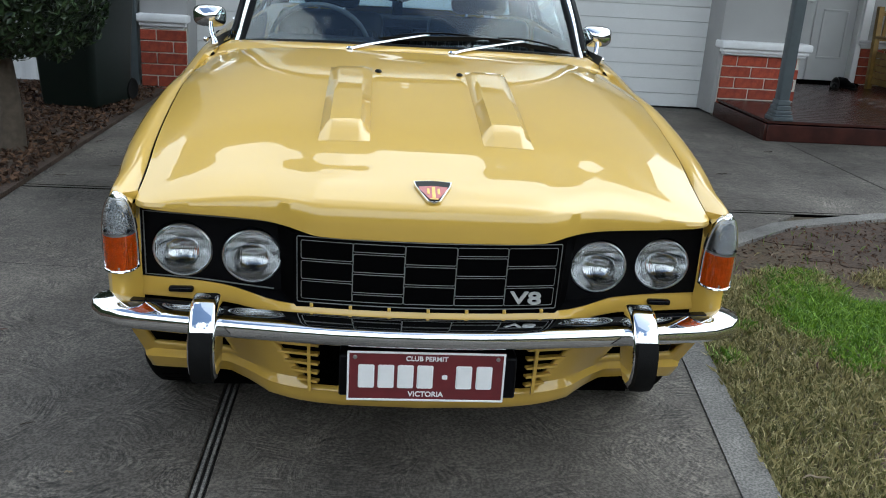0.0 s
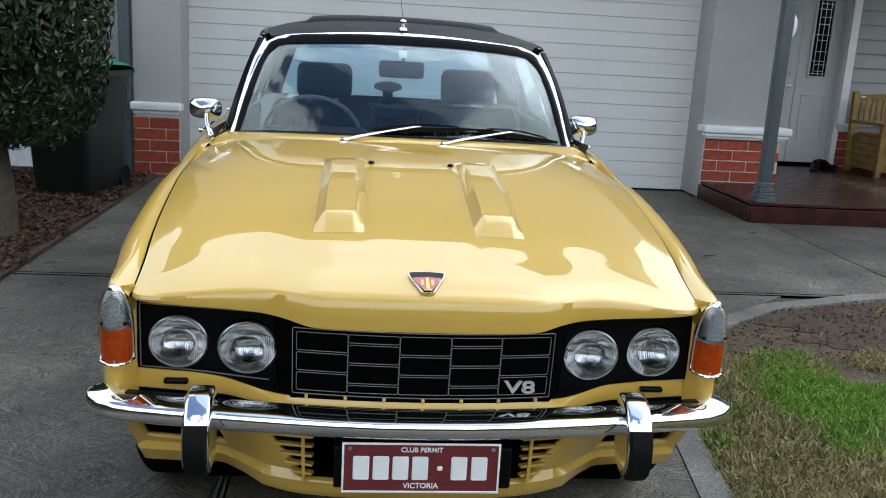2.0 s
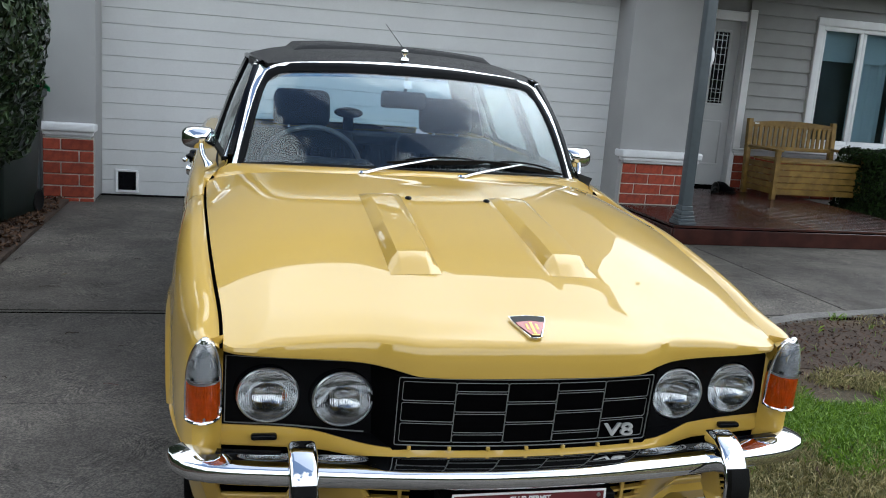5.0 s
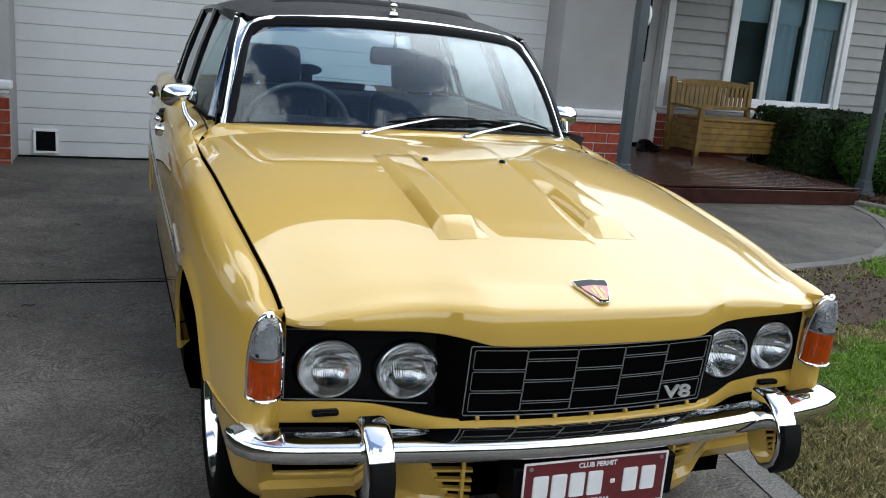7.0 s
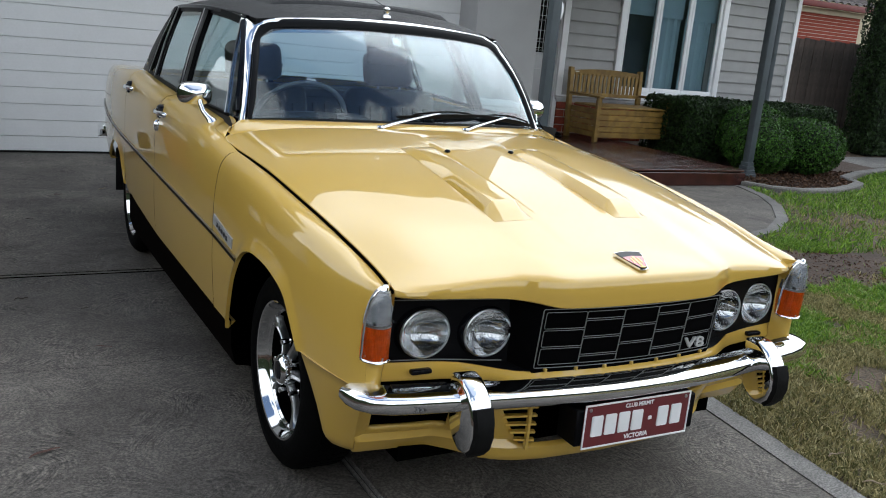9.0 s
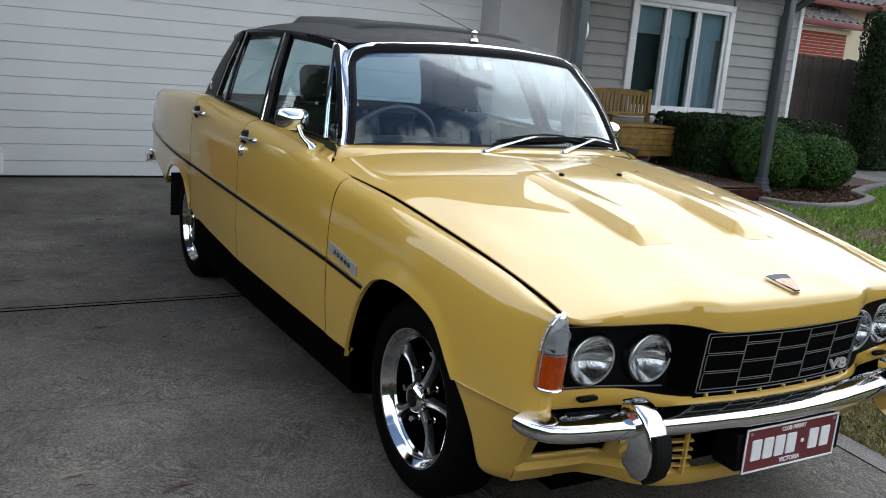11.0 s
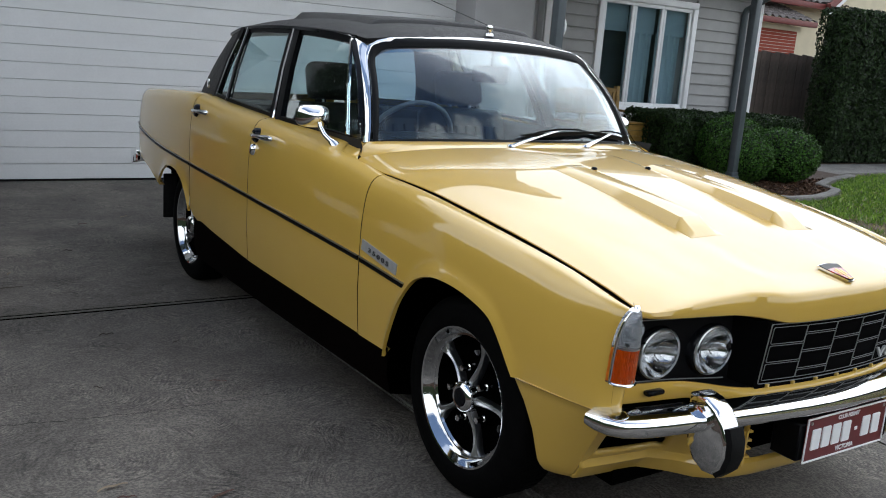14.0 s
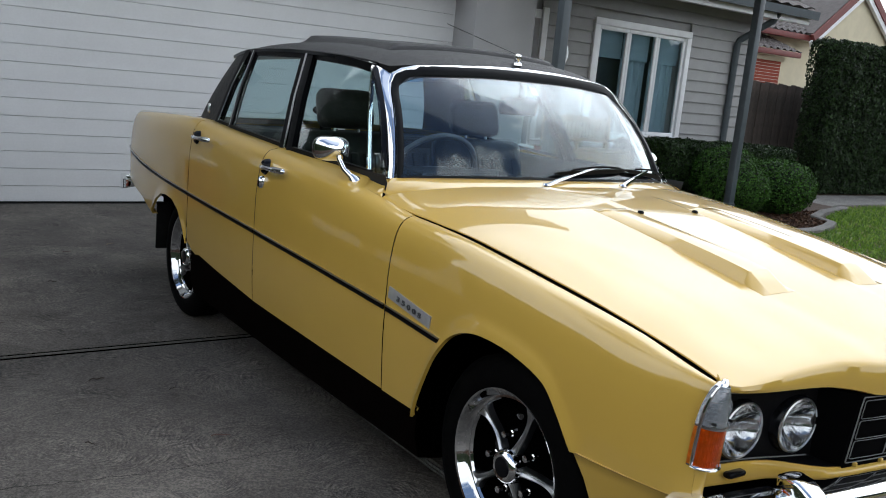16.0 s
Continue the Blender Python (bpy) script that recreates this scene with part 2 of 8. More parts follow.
SOIL = mat("dark_garden_soil", (0.042, 0.027, 0.019), 0.95, second=(0.070, 0.047, 0.033), scale=9, bump=0.8, bump_scale=40, fine=0.25, fine_scale=120)
ROOM_SHADE = mat("unlit_room_panel", (0.06, 0.065, 0.07), 0.9, var=0.2, scale=3)


def concrete(name, base, dark, swirl=1.0):
    """Broomed concrete: stains, grit, and short curved brush strokes in patches."""
    m = mat(name, base, 0.8, second=dark, scale=2.1, fine=0.34, fine_scale=130, rough_var=0.08)
    nodes, links = m.node_tree.nodes, m.node_tree.links
    b = nodes["Principled BSDF"]
    coord = nodes["Texture Coordinate"]

    def noise_at(scale, detail):
        n = nodes.new("ShaderNodeTexNoise")
        n.inputs["Scale"].default_value = scale
        n.inputs["Detail"].default_value = detail
        links.new(coord.outputs["Object"], n.inputs["Vector"])
        return n

    def calc(op, x, y, z=None):
        n = nodes.new("ShaderNodeMath")
        n.operation = op
        for k, v in enumerate((x, y, z)):
            if v is None:
                continue
            if isinstance(v, (int, float)):
                n.inputs[k].default_value = v
            else:
                links.new(v, n.inputs[k])
        return n.outputs[0]

    warp = noise_at(2.4, 2)

    def fan(scale, shift, lo, hi):
        """Short scratches along the arcs of a sweeping brush, fan by fan."""
        move = nodes.new("ShaderNodeVectorMath")
        move.inputs[1].default_value = shift
        links.new(coord.outputs["Object"], move.inputs[0])
        push = nodes.new("ShaderNodeVectorMath")
        push.operation = "MULTIPLY_ADD"
        push.inputs[1].default_value = (0.22, 0.22, 0.0)
        links.new(warp.outputs["Color"], push.inputs[0])
        links.new(move.outputs["Vector"], push.inputs[2])
        cells = nodes.new("ShaderNodeTexVoronoi")
        cells.voronoi_dimensions = "2D"
        cells.inputs["Scale"].default_value = scale
        links.new(push.outputs["Vector"], cells.inputs["Vector"])
        arm = nodes.new("ShaderNodeVectorMath")
        arm.operation = "SUBTRACT"
        links.new(push.outputs["Vector"], arm.inputs[0])
        links.new(cells.outputs["Position"], arm.inputs[1])
        parts = nodes.new("ShaderNodeSeparateXYZ")
        links.new(arm.outputs["Vector"], parts.inputs["Vector"])
        radius = calc("SQRT", calc("ADD", calc("MULTIPLY", parts.outputs["X"], parts.outputs["X"]), calc("MULTIPLY", parts.outputs["Y"], parts.outputs["Y"])), 0.0)
        angle = calc("ARCTAN2", parts.outputs["Y"], parts.outputs["X"])
        tint = nodes.new("ShaderNodeSeparateColor")
        links.new(cells.outputs["Color"], tint.inputs["Color"])
        polar = nodes.new("ShaderNodeCombineXYZ")
        links.new(calc("MULTIPLY", radius, 115.0), polar.inputs["X"])
        links.new(calc("MULTIPLY", angle, 3.2), polar.inputs["Y"])
        links.new(calc("MULTIPLY", tint.outputs["Red"], 40.0), polar.inputs["Z"])
        lines = nodes.new("ShaderNodeTexNoise")
        lines.inputs["Scale"].default_value = 1.0
        lines.inputs["Detail"].default_value = 2
        links.new(polar.outputs["Vector"], lines.inputs["Vector"])
        crisp = nodes.new("ShaderNodeMapRange")
        crisp.inputs["From Min"].default_value, crisp.inputs["From Max"].default_value = 0.36, 0.64
        crisp.inputs["To Min"].default_value, crisp.inputs["To Max"].default_value = -1.0, 1.0
        links.new(lines.outputs["Fac"], crisp.inputs["Value"])
        mask = nodes.new("ShaderNodeMapRange")
        mask.inputs["From Min"].default_value, mask.inputs["From Max"].default_value = lo, hi
        spot = nodes.new("ShaderNodeTexNoise")
        spot.inputs["Scale"].default_value = 3.2
        spot.inputs["Detail"].default_value = 3
        links.new(move.outputs["Vector"], spot.inputs["Vector"])
        links.new(spot.outputs["Fac"], mask.inputs["Value"])
        return calc("MULTIPLY", crisp.outputs["Result"], mask.outputs["Result"])

    broken = nodes.new("ShaderNodeMapRange")
    broken.inputs["From Min"].default_value, broken.inputs["From Max"].default_value = 0.30, 0.55
    links.new(noise_at(9.0, 2).outputs["Fac"], broken.inputs["Value"])
    stroke = calc("ADD", fan(2.3, (0.0, 0.0, 0.0), 0.36, 0.58), fan(3.0, (3.7, 1.9, 0.0), 0.44, 0.60))
    stroke = calc("MULTIPLY", stroke, broken.outputs["Result"])
    grit = noise_at(260.0, 3)
    height = calc("MULTIPLY_ADD", grit.outputs["Fac"], 0.5, calc("MULTIPLY", stroke, 0.5))
    tone = calc("MULTIPLY_ADD", stroke, 0.42 * swirl, 1.0)
    tone = calc("MULTIPLY", tone, calc("MULTIPLY_ADD", noise_at(13.0, 5).outputs["Fac"], 0.7, 0.65))
    blot = noise_at(0.7, 5)
    tone = calc("MULTIPLY", tone, calc("MULTIPLY_ADD", blot.outputs["Fac"], 1.5, 0.22))
    toned = nodes.new("ShaderNodeVectorMath")
    toned.operation = "SCALE"
    links.new(b.inputs["Base Color"].links[0].from_socket, toned.inputs[0])
    links.new(tone, toned.inputs["Scale"])
    links.new(toned.outputs["Vector"], b.inputs["Base Color"])
    bp = nodes.new("ShaderNodeBump")
    bp.inputs["Strength"].default_value = 0.6 * swirl
    bp.inputs["Distance"].default_value = 0.004
    links.new(height, bp.inputs["Height"])
    links.new(bp.outputs["Normal"], b.inputs["Normal"])
    return m


CONCRETE = concrete("broomed_grey_concrete", (0.120, 0.107, 0.091), (0.068, 0.060, 0.051))
CONCRETE_PALE = concrete("pale_grey_concrete", (0.17, 0.162, 0.148), (0.115, 0.109, 0.10), 0.4)


# ---- mesh helpers ----
def mesh_of(name, bm, material, smooth=True):
    me = bpy.data.meshes.new(name)
    bmesh.ops.recalc_face_normals(bm, faces=bm.faces)
    bm.to_mesh(me)
    bm.free()
    for m in material if isinstance(material, (list, tuple)) else (material,):
        me.materials.append(m)
    if smooth:
        me.shade_smooth()
        me.set_sharp_from_angle(angle=radians(38))
    return me


def part(name, bm, material, parent=None, label="", smooth=True):
    """Links a bmesh as one mesh object under a thing or a part."""
    ob = new(name, mesh_of(name, bm, material, smooth))
    if parent:
        ob.parent = parent
    if label:
        ob["label"] = label
    return ob


def thing(name, label, category, group="", kind="", place=(0, 0, 0)):
    ob = new(name)
    ob.location = place
    return tagged(ob, label, category, group, kind)


def structure(name, bm, material, label="", category="", smooth=True):
    ob = part(name, bm, material, None, "", smooth)
    return tagged(ob, label, category, kind="structure")


def box(bm, x0, x1, y0, y1, z0, z1, bevel=0.0, segments=1, m=None):
    """Adds a box with rounded edges to bm."""
    tmp = bmesh.new()
    bmesh.ops.create_cube(tmp, size=1)
    for v in tmp.verts:
        v.co = Vector((x0 + (v.co.x + 0.5) * (x1 - x0), y0 + (v.co.y + 0.5) * (y1 - y0), z0 + (v.co.z + 0.5) * (z1 - z0)))
    if bevel:
        bmesh.ops.bevel(tmp, geom=tmp.edges[:], offset=bevel, segments=segments, affect="EDGES", profile=0.5)
    if m is not None:
        tmp.transform(m)
    join(bm, tmp)
    return bm


def join(bm, other):
    """Adds other to bm and frees it."""
    seen = {v: bm.verts.new(v.co) for v in other.verts}
    for f in other.faces:
        try:
            bm.faces.new([seen[v] for v in f.verts])
        except ValueError:
            pass
    other.free()
    return bm


def boxed(*a, **k):
    return box(bmesh.new(), *a, **k)


def surface(rows, thick=0.0, close_u=False, close_v=False):
    """A grid of points, row by row, as a sheet; thick: how deep it is, against its faces' side given by the row order."""
    bm = bmesh.new()
    vs = [[bm.verts.new(p) for p in row] for row in rows]
    nu, nv = len(vs), len(vs[0])
    faces = []
    for i in range(nu if close_u else nu - 1):
        for j in range(nv if close_v else nv - 1):
            q = [vs[i][j], vs[(i + 1) % nu][j], vs[(i + 1) % nu][(j + 1) % nv], vs[i][(j + 1) % nv]]
            if len(set(q)) == 4:
                faces.append(bm.faces.new(q))
    if thick:
        bm.normal_update()
        inner = [[bm.verts.new(v.co - v.normal * thick) for v in row] for row in vs]
        for i in range(nu - 1):
            for j in range(nv - 1):
                bm.faces.new([inner[i][j], inner[i][j + 1], inner[i + 1][j + 1], inner[i + 1][j]])
        rim = [(0, j) for j in range(nv)] + [(i, nv - 1) for i in range(1, nu)] + [(nu - 1, j) for j in range(nv - 2, -1, -1)] + [(i, 0) for i in range(nu - 2, 0, -1)]
        for a, b in zip(rim, rim[1:] + rim[:1]):
            bm.faces.new([vs[a[0]][a[1]], inner[a[0]][a[1]], inner[b[0]][b[1]], vs[b[0]][b[1]]])
    return bm


def sweep(points, profile, up=(0, 0, 1), closed=False, caps=True, scales=None):
    """A closed profile of (side, up) pairs drawn along points."""
    pts = [Vector(p) for p in points]
    bm = bmesh.new()
    rings = []
    run = (pts[-1] - pts[0])
    if not closed and run.length > 1e-6 and abs(run.normalized().dot(Vector(up).normalized())) > 0.93:
        up = (0, 1, 0) if abs(run.normalized().y) < 0.9 else (1, 0, 0)
    for i, p in enumerate(pts):
        a = pts[i - 1] if (i > 0 or closed) else p
        b = pts[(i + 1) % len(pts)] if (i < len(pts) - 1 or closed) else p
        t = (b - a).normalized()
        side = t.cross(Vector(up))
        side = side.normalized() if side.length > 1e-6 else Vector((1, 0, 0))
        u = side.cross(t).normalized()
        k = scales[i] if scales else 1
        rings.append([bm.verts.new(p + side * (x * k) + u * (z * k)) for x, z in profile])
    n = len(profile)
    for i in range(len(rings) if closed else len(rings) - 1):
        r, s = rings[i], rings[(i + 1) % len(rings)]
        for j in range(n):
            bm.faces.new([r[j], s[j], s[(j + 1) % n], r[(j + 1) % n]])
    if caps and not closed:
        bm.faces.new(rings[0])
        bm.faces.new(rings[-1][::-1])
    return bm


def ring(r, n=10, squash=1.0):
    return [(r * math.cos(2 * math.pi * k / n), r * squash * math.sin(2 * math.pi * k / n)) for k in range(n)]


def tube(points, r, n=10, closed=False, scales=None):
    return sweep(points, ring(r, n), closed=closed, scales=scales)


def lathe(profile, n=32, m=None):
    """(radius, height) pairs turned about z."""
    bm = bmesh.new()
    rows = [[bm.verts.new((r * math.cos(2 * math.pi * k / n), r * math.sin(2 * math.pi * k / n), z)) for k in range(n)] for r, z in profile]
    for a, b in zip(rows, rows[1:]):
        for k in range(n):
            bm.faces.new([a[k], a[(k + 1) % n], b[(k + 1) % n], b[k]])
    bmesh.ops.remove_doubles(bm, verts=bm.verts, dist=1e-6)
    if m is not None:
        bm.transform(m)
    return bm


def curve_at(table, v):
    """Smooth interpolation in rows of (v, value)."""
    if v <= table[0][0]:
        return table[0][1]
    if v >= table[-1][0]:
        return table[-1][1]
    for k in range(len(table) - 1):
        (a, p), (b, q) = table[k], table[k + 1]
        if a <= v <= b:
            h = b - a
            mk = lambda i: (table[min(i + 1, len(table) - 1)][1] - table[max(i - 1, 0)][1]) / max(table[min(i + 1, len(table) - 1)][0] - table[max(i - 1, 0)][0], 1e-9)
            t = (v - a) / h
            return (2 * t**3 - 3 * t**2 + 1) * p + (t**3 - 2 * t**2 + t) * h * mk(k) + (-2 * t**3 + 3 * t**2) * q + (t**3 - t**2) * h * mk(k + 1)


def steps(a, b, n):
    return [a + (b - a) * k / n for k in range(n + 1)]


def smooth01(t):
    t = min(max(t, 0), 1)
    return t * t * (3 - 2 * t)


def text_mesh(name, words, size, material, m, parent, depth=0.002, label=""):
    """Built-in lettering as a mesh; it reads along x and stands up along y before m."""
    cu = bpy.data.curves.new(name, "FONT")
    cu.body, cu.size, cu.extrude, cu.offset = words, size, depth, size * 0.02
    cu.align_x, cu.align_y = "CENTER", "CENTER"
    tmp = bpy.data.objects.new(name, cu)
    scene.collection.objects.link(tmp)
    me = bpy.data.meshes.new_from_object(tmp.evaluated_get(bpy.context.evaluated_depsgraph_get()))
    bpy.data.objects.remove(tmp)
    me.transform(m)
    me.materials.append(material)
    ob = new(name, me)
    ob.parent = parent
    if label:
        ob["label"] = label
    return ob


def flipped(bm):
    """The same on the other side of the car."""
    bm.transform(Matrix.Diagonal((-1, 1, 1, 1)))
    return bm


def sided(bm, s, inward=0.0):
    if inward:
        bm.transform(Matrix.Translation((inward, 0, 0)))
    return bm if s < 0 else flipped(bm)

# ---- ground, drive and path ----
def poly_slab(outline, z0, z1, bevel=0.006):
    bm = bmesh.new()
    f = bm.faces.new([bm.verts.new((x, y, z1)) for x, y in outline])
    top = bmesh.ops.extrude_face_region(bm, geom=[f])
    for v in [g for g in top["geom"] if isinstance(g, bmesh.types.BMVert)]:
        v.co.z = z0
    bm.faces.ensure_lookup_table()
    if bevel:
        edges = [e for e in bm.edges if all(abs(v.co.z - z1) < 1e-6 for v in e.verts)]
        bmesh.ops.bevel(bm, geom=edges, offset=bevel, segments=2, affect="EDGES", profile=0.5)
    return bm


def lawn_material():
    m = mat("patchy_lawn", (0.060, 0.045, 0.024), 0.9, second=(0.085, 0.056, 0.036), scale=2.5, bump=0.9, bump_scale=60, fine=0.35, fine_scale=70)
    return m


LAWN = lawn_material()
JOINT_MAT = mat("worn_joint_filler", (0.030, 0.028, 0.026), 0.9, var=0.4, scale=12)
bm = bmesh.new()
bmesh.ops.create_grid(bm, x_segments=40, y_segments=40, size=400)
for v in bm.verts:
    v.co.z = -0.035
structure("ground", bm, LAWN, "patchy green and straw-coloured lawn ground", "ground")

EDGE = [(0.93, -8.0), (0.93, -1.0), (0.961, -0.756), (1.108, 0.254), (1.23, 0.75), (1.43, 1.17), (1.733, 1.484), (2.18, 1.833), (2.885, 2.09),
        (3.797, 2.258), (4.344, 2.432), (4.885, 2.809), (5.4, 3.32), (5.75, 3.80), (5.95, 4.25), (6.0, 4.42)]


def shifted(pts, d):
    out = []
    for k, p in enumerate(pts):
        a, b = Vector(pts[max(k - 1, 0)]), Vector(pts[min(k + 1, len(pts) - 1)])
        t = (b - a).normalized()
        out.append((p[0] - t.y * d, p[1] + t.x * d))
    return out


INNER = shifted(EDGE, 0.105)
JOINT = 2.128
low = [p for p in INNER if p[1] < JOINT - 0.02]
high = [p for p in INNER if p[1] > JOINT + 0.02]
structure("driveway_1", poly_slab([(-2.03, -8.0), (-0.578, -8.0), (-0.578, JOINT - 0.016), (-2.03, JOINT - 0.016)], -0.14, -0.02), CONCRETE, "broomed grey concrete driveway slab", "driveway")
structure("driveway_2", poly_slab([(-0.532, -8.0)] + low + [(low[-1][0] + 0.2, JOINT - 0.016), (-0.532, JOINT - 0.016)], -0.14, -0.02), CONCRETE, "broomed grey concrete driveway slab", "driveway")
structure("driveway_3", poly_slab([(-2.03, JOINT + 0.050), (3.30, JOINT + 0.050), (3.30, 4.56), (3.30, 6.3), (-2.03, 6.3)], -0.14, -0.02), CONCRETE, "broomed grey concrete driveway slab by the garage", "driveway")
structure("path", poly_slab([(3.318, high[0][1])] + [p for p in high if p[0] > 3.35] + [(6.0, 4.6), (3.318, 4.6)], -0.14, -0.022), CONCRETE, "grey concrete path before the deck", "path")
kerb = bmesh.new()
for k in range(len(EDGE) - 1):
    a0, a1, b0, b1 = EDGE[k], EDGE[k + 1], INNER[k], INNER[k + 1]
    vs = [kerb.verts.new((*p, z)) for z in (-0.016, -0.14) for p in (a0, a1, b1, b0)]
    for q in ((0, 1, 2, 3), (0, 4, 5, 1), (3, 2, 6, 7)):
        kerb.faces.new([vs[i] for i in q])
bmesh.ops.remove_doubles(kerb, verts=kerb.verts, dist=1e-5)
structure("kerb", kerb, CONCRETE_PALE, "pale concrete edging along the drive", "kerb")
bm = boxed(-0.576, -0.534, -8.0, JOINT - 0.012, -0.12, -0.034)
structure("trim_1", bm, JOINT_MAT, "dark rubber expansion joint in the drive", "joint")
bm = bmesh.new()
for x in (-0.568, -0.549):
    box(bm, x, x + 0.008, -8.0, JOINT - 0.012, -0.04, -0.024)
structure("trim_4", bm, CONCRETE_PALE, "worn pale ribs of the expansion joint", "joint")
structure("driveway_4", poly_slab([(-2.03, JOINT + 0.008), (3.30, JOINT + 0.008), (3.30, JOINT + 0.034), (-2.03, JOINT + 0.034)], -0.14, -0.021, 0.004), CONCRETE, "narrow concrete strip between two saw cuts", "driveway")
structure("trim_2", boxed(-2.03, 3.30, JOINT - 0.010, JOINT + 0.050, -0.12, -0.0235), DARK, "dark expansion joint across the drive", "joint")
structure("trim_3", boxed(3.30, 3.318, 2.2, 4.6, -0.12, -0.026), DARK, "dark joint between drive and path", "joint")

# hairline crack across the slab
crack = []
for k, x in enumerate(steps(-2.02, -0.60, 60)):
    y = 0.868 + 0.13 * (x + 1.10) ** 2 + 0.10 * max(x + 1.10, 0) + 0.006 * math.sin(k * 2.3) + 0.004 * math.sin(k * 5.1)
    crack.append([(x, y - 0.0006, -0.0188), (x, y + 0.0006 + 0.0004 * math.sin(k * 3.7), -0.0188)])
structure("trim_5", surface(crack, 0.001), JOINT_MAT, "hairline crack in the concrete slab", "crack")

# soil patches: one by the path, one garden bed by the house
structure("garden_bed_1", poly_slab([(-6.0, -8.0), (-2.035, -8.0), (-2.035, 6.6), (-6.0, 6.6)], -0.10, 0.0, 0.0), SOIL, "dark mulched garden bed by the drive", "garden bed")
bed = []
for k in range(120):
    a = 2 * math.pi * k / 120
    r = 1 + 0.12 * math.sin(3 * a + 1) + 0.08 * math.sin(7 * a) + 0.05 * math.sin(17 * a + 2) + 0.035 * math.sin(31 * a)
    bed.append((3.15 + 1.25 * r * math.cos(a), 1.55 + 0.42 * r * math.sin(a)))
structure("garden_bed_2", poly_slab(bed, -0.08, -0.031, 0.0), SOIL, "bare patch of dark soil in the lawn", "soil")
BED3 = [(6.02, 4.42), (6.15, 4.12), (6.5, 3.95), (7.0, 3.98), (7.5, 4.15), (7.9, 4.35), (8.15, 4.75), (8.9, 5.1), (9.9, 5.4), (10.2, 7.4), (6.02, 7.4)]
structure("garden_bed_3", poly_slab(BED3, -0.1, -0.005, 0.0), SOIL, "mulched bed under the clipped bushes", "garden bed")
edge3 = BED3[:9]
structure("kerb_2", sweep([(x, y, -0.02) for x, y in edge3], [(-0.06, -0.08), (0.06, -0.08), (0.06, 0.035), (0.045, 0.05), (-0.045, 0.05), (-0.06, 0.035)]), CONCRETE_PALE, "pale concrete edging round the bush bed", "kerb")
structure("path_2", poly_slab([(9.2, 5.55), (10.4, 5.75), (16.0, 6.0), (16.0, 6.75), (10.2, 6.7), (9.4, 6.9)], -0.1, -0.01), CONCRETE_PALE, "pale concrete path beside the tall hedge", "path")

# ---- house ----
def bricks(parent, x0, x1, y, z0, courses, depth=0.008, axis="x", start=0.0):
    """A running bond of single bricks on a face at y (or at x for axis y)."""
    w, h, gap = 0.285, 0.092, 0.011
    shared = {}
    for c in range(courses):
        pos = x0 - (0.148 if (c + int(start)) % 2 else 0.0)
        while pos < x1 - 0.005:
            a, b = max(pos, x0), min(pos + w, x1)
            if b - a > 0.02:
                key = round(b - a, 3)
                if key not in shared:
                    bb = boxed(0, b - a, -depth, depth, 0, h, 0.005)
                    shared[key] = mesh_of("brick", bb, BRICK)
                ob = new("brick", shared[key])
                ob.parent = parent
                if axis == "x":
                    ob.location = (a, y, z0 + c * (h + gap))
                else:
                    ob.location = (y, a, z0 + c * (h + gap))
                    ob.rotation_euler = (0, 0, radians(90))
            pos += w + gap


def cap(x0, x1, y0, y1, z0, z1):
    """A moulded capping: a bullnosed slab over a stepped cove."""
    bm = boxed(x0, x1, y0, y1, z0 + 0.055, z1, 0.018, 3)
    box(bm, x0 + 0.02, x1 - 0.02, y0 + 0.02, y1 - 0.02, z0 + 0.022, z0 + 0.062, 0.012, 2)
    box(bm, x0 + 0.04, x1 - 0.04, y0 + 0.04, y1 - 0.04, z0, z0 + 0.03, 0.006)
    return bm


# garage wall over the door, and piers
structure("wall_garage_top", boxed(-3.2, 3.95, 5.66, 6.2, 2.25, 4.92, 0.006), RENDER_GREY, "grey rendered wall over the garage door", "wall")
structure("wall_pier_1", boxed(-2.245, -1.815, 5.63, 6.25, 0.0, 2.25, 0.012, 2), RENDER_GREY, "grey rendered garage pier", "wall")
structure("wall_pier_2", boxed(3.112, 3.89, 5.63, 6.25, 0.0, 2.25, 0.012, 2), RENDER_GREY, "grey rendered pier between garage and porch", "wall")
pier1 = structure("wall_brick_1", boxed(-2.24, -1.832, 5.60, 5.70, -0.02, 0.54), MORTAR, "red brick base of the garage pier", "brick wall", smooth=False)
pier2 = structure("wall_brick_2", boxed(3.152, 3.908, 5.60, 5.70, -0.02, 0.58), MORTAR, "red brick base of the porch pier", "brick wall", smooth=False)
pier2b = structure("wall_brick_3", boxed(3.80, 3.905, 5.70, 6.6, -0.02, 0.58), MORTAR, "red brick side of the porch pier", "brick wall", smooth=False)
structure("trim_cap_1", cap(-2.262, -1.812, 5.55, 5.72, 0.530, 0.662), CAP, "white painted moulded capping on brick", "capping")
structure("trim_cap_2", cap(3.10, 3.985, 5.52, 5.72, 0.57, 0.70), CAP, "white painted moulded capping on brick", "capping")
structure("trim_cap_3", cap(3.86, 3.985, 5.725, 6.6, 0.57, 0.70), CAP, "white painted moulded capping on brick", "capping")
structure("wall_side_porch", boxed(3.70, 3.885, 6.255, 7.45, 0.0, 2.85), RENDER_GREY, "grey rendered porch side wall", "wall")
structure("wall_garage_back", boxed(-2.25, 3.3, 6.26, 6.35, 0.0, 2.85), RENDER_GREY, "grey wall behind the garage door", "wall")

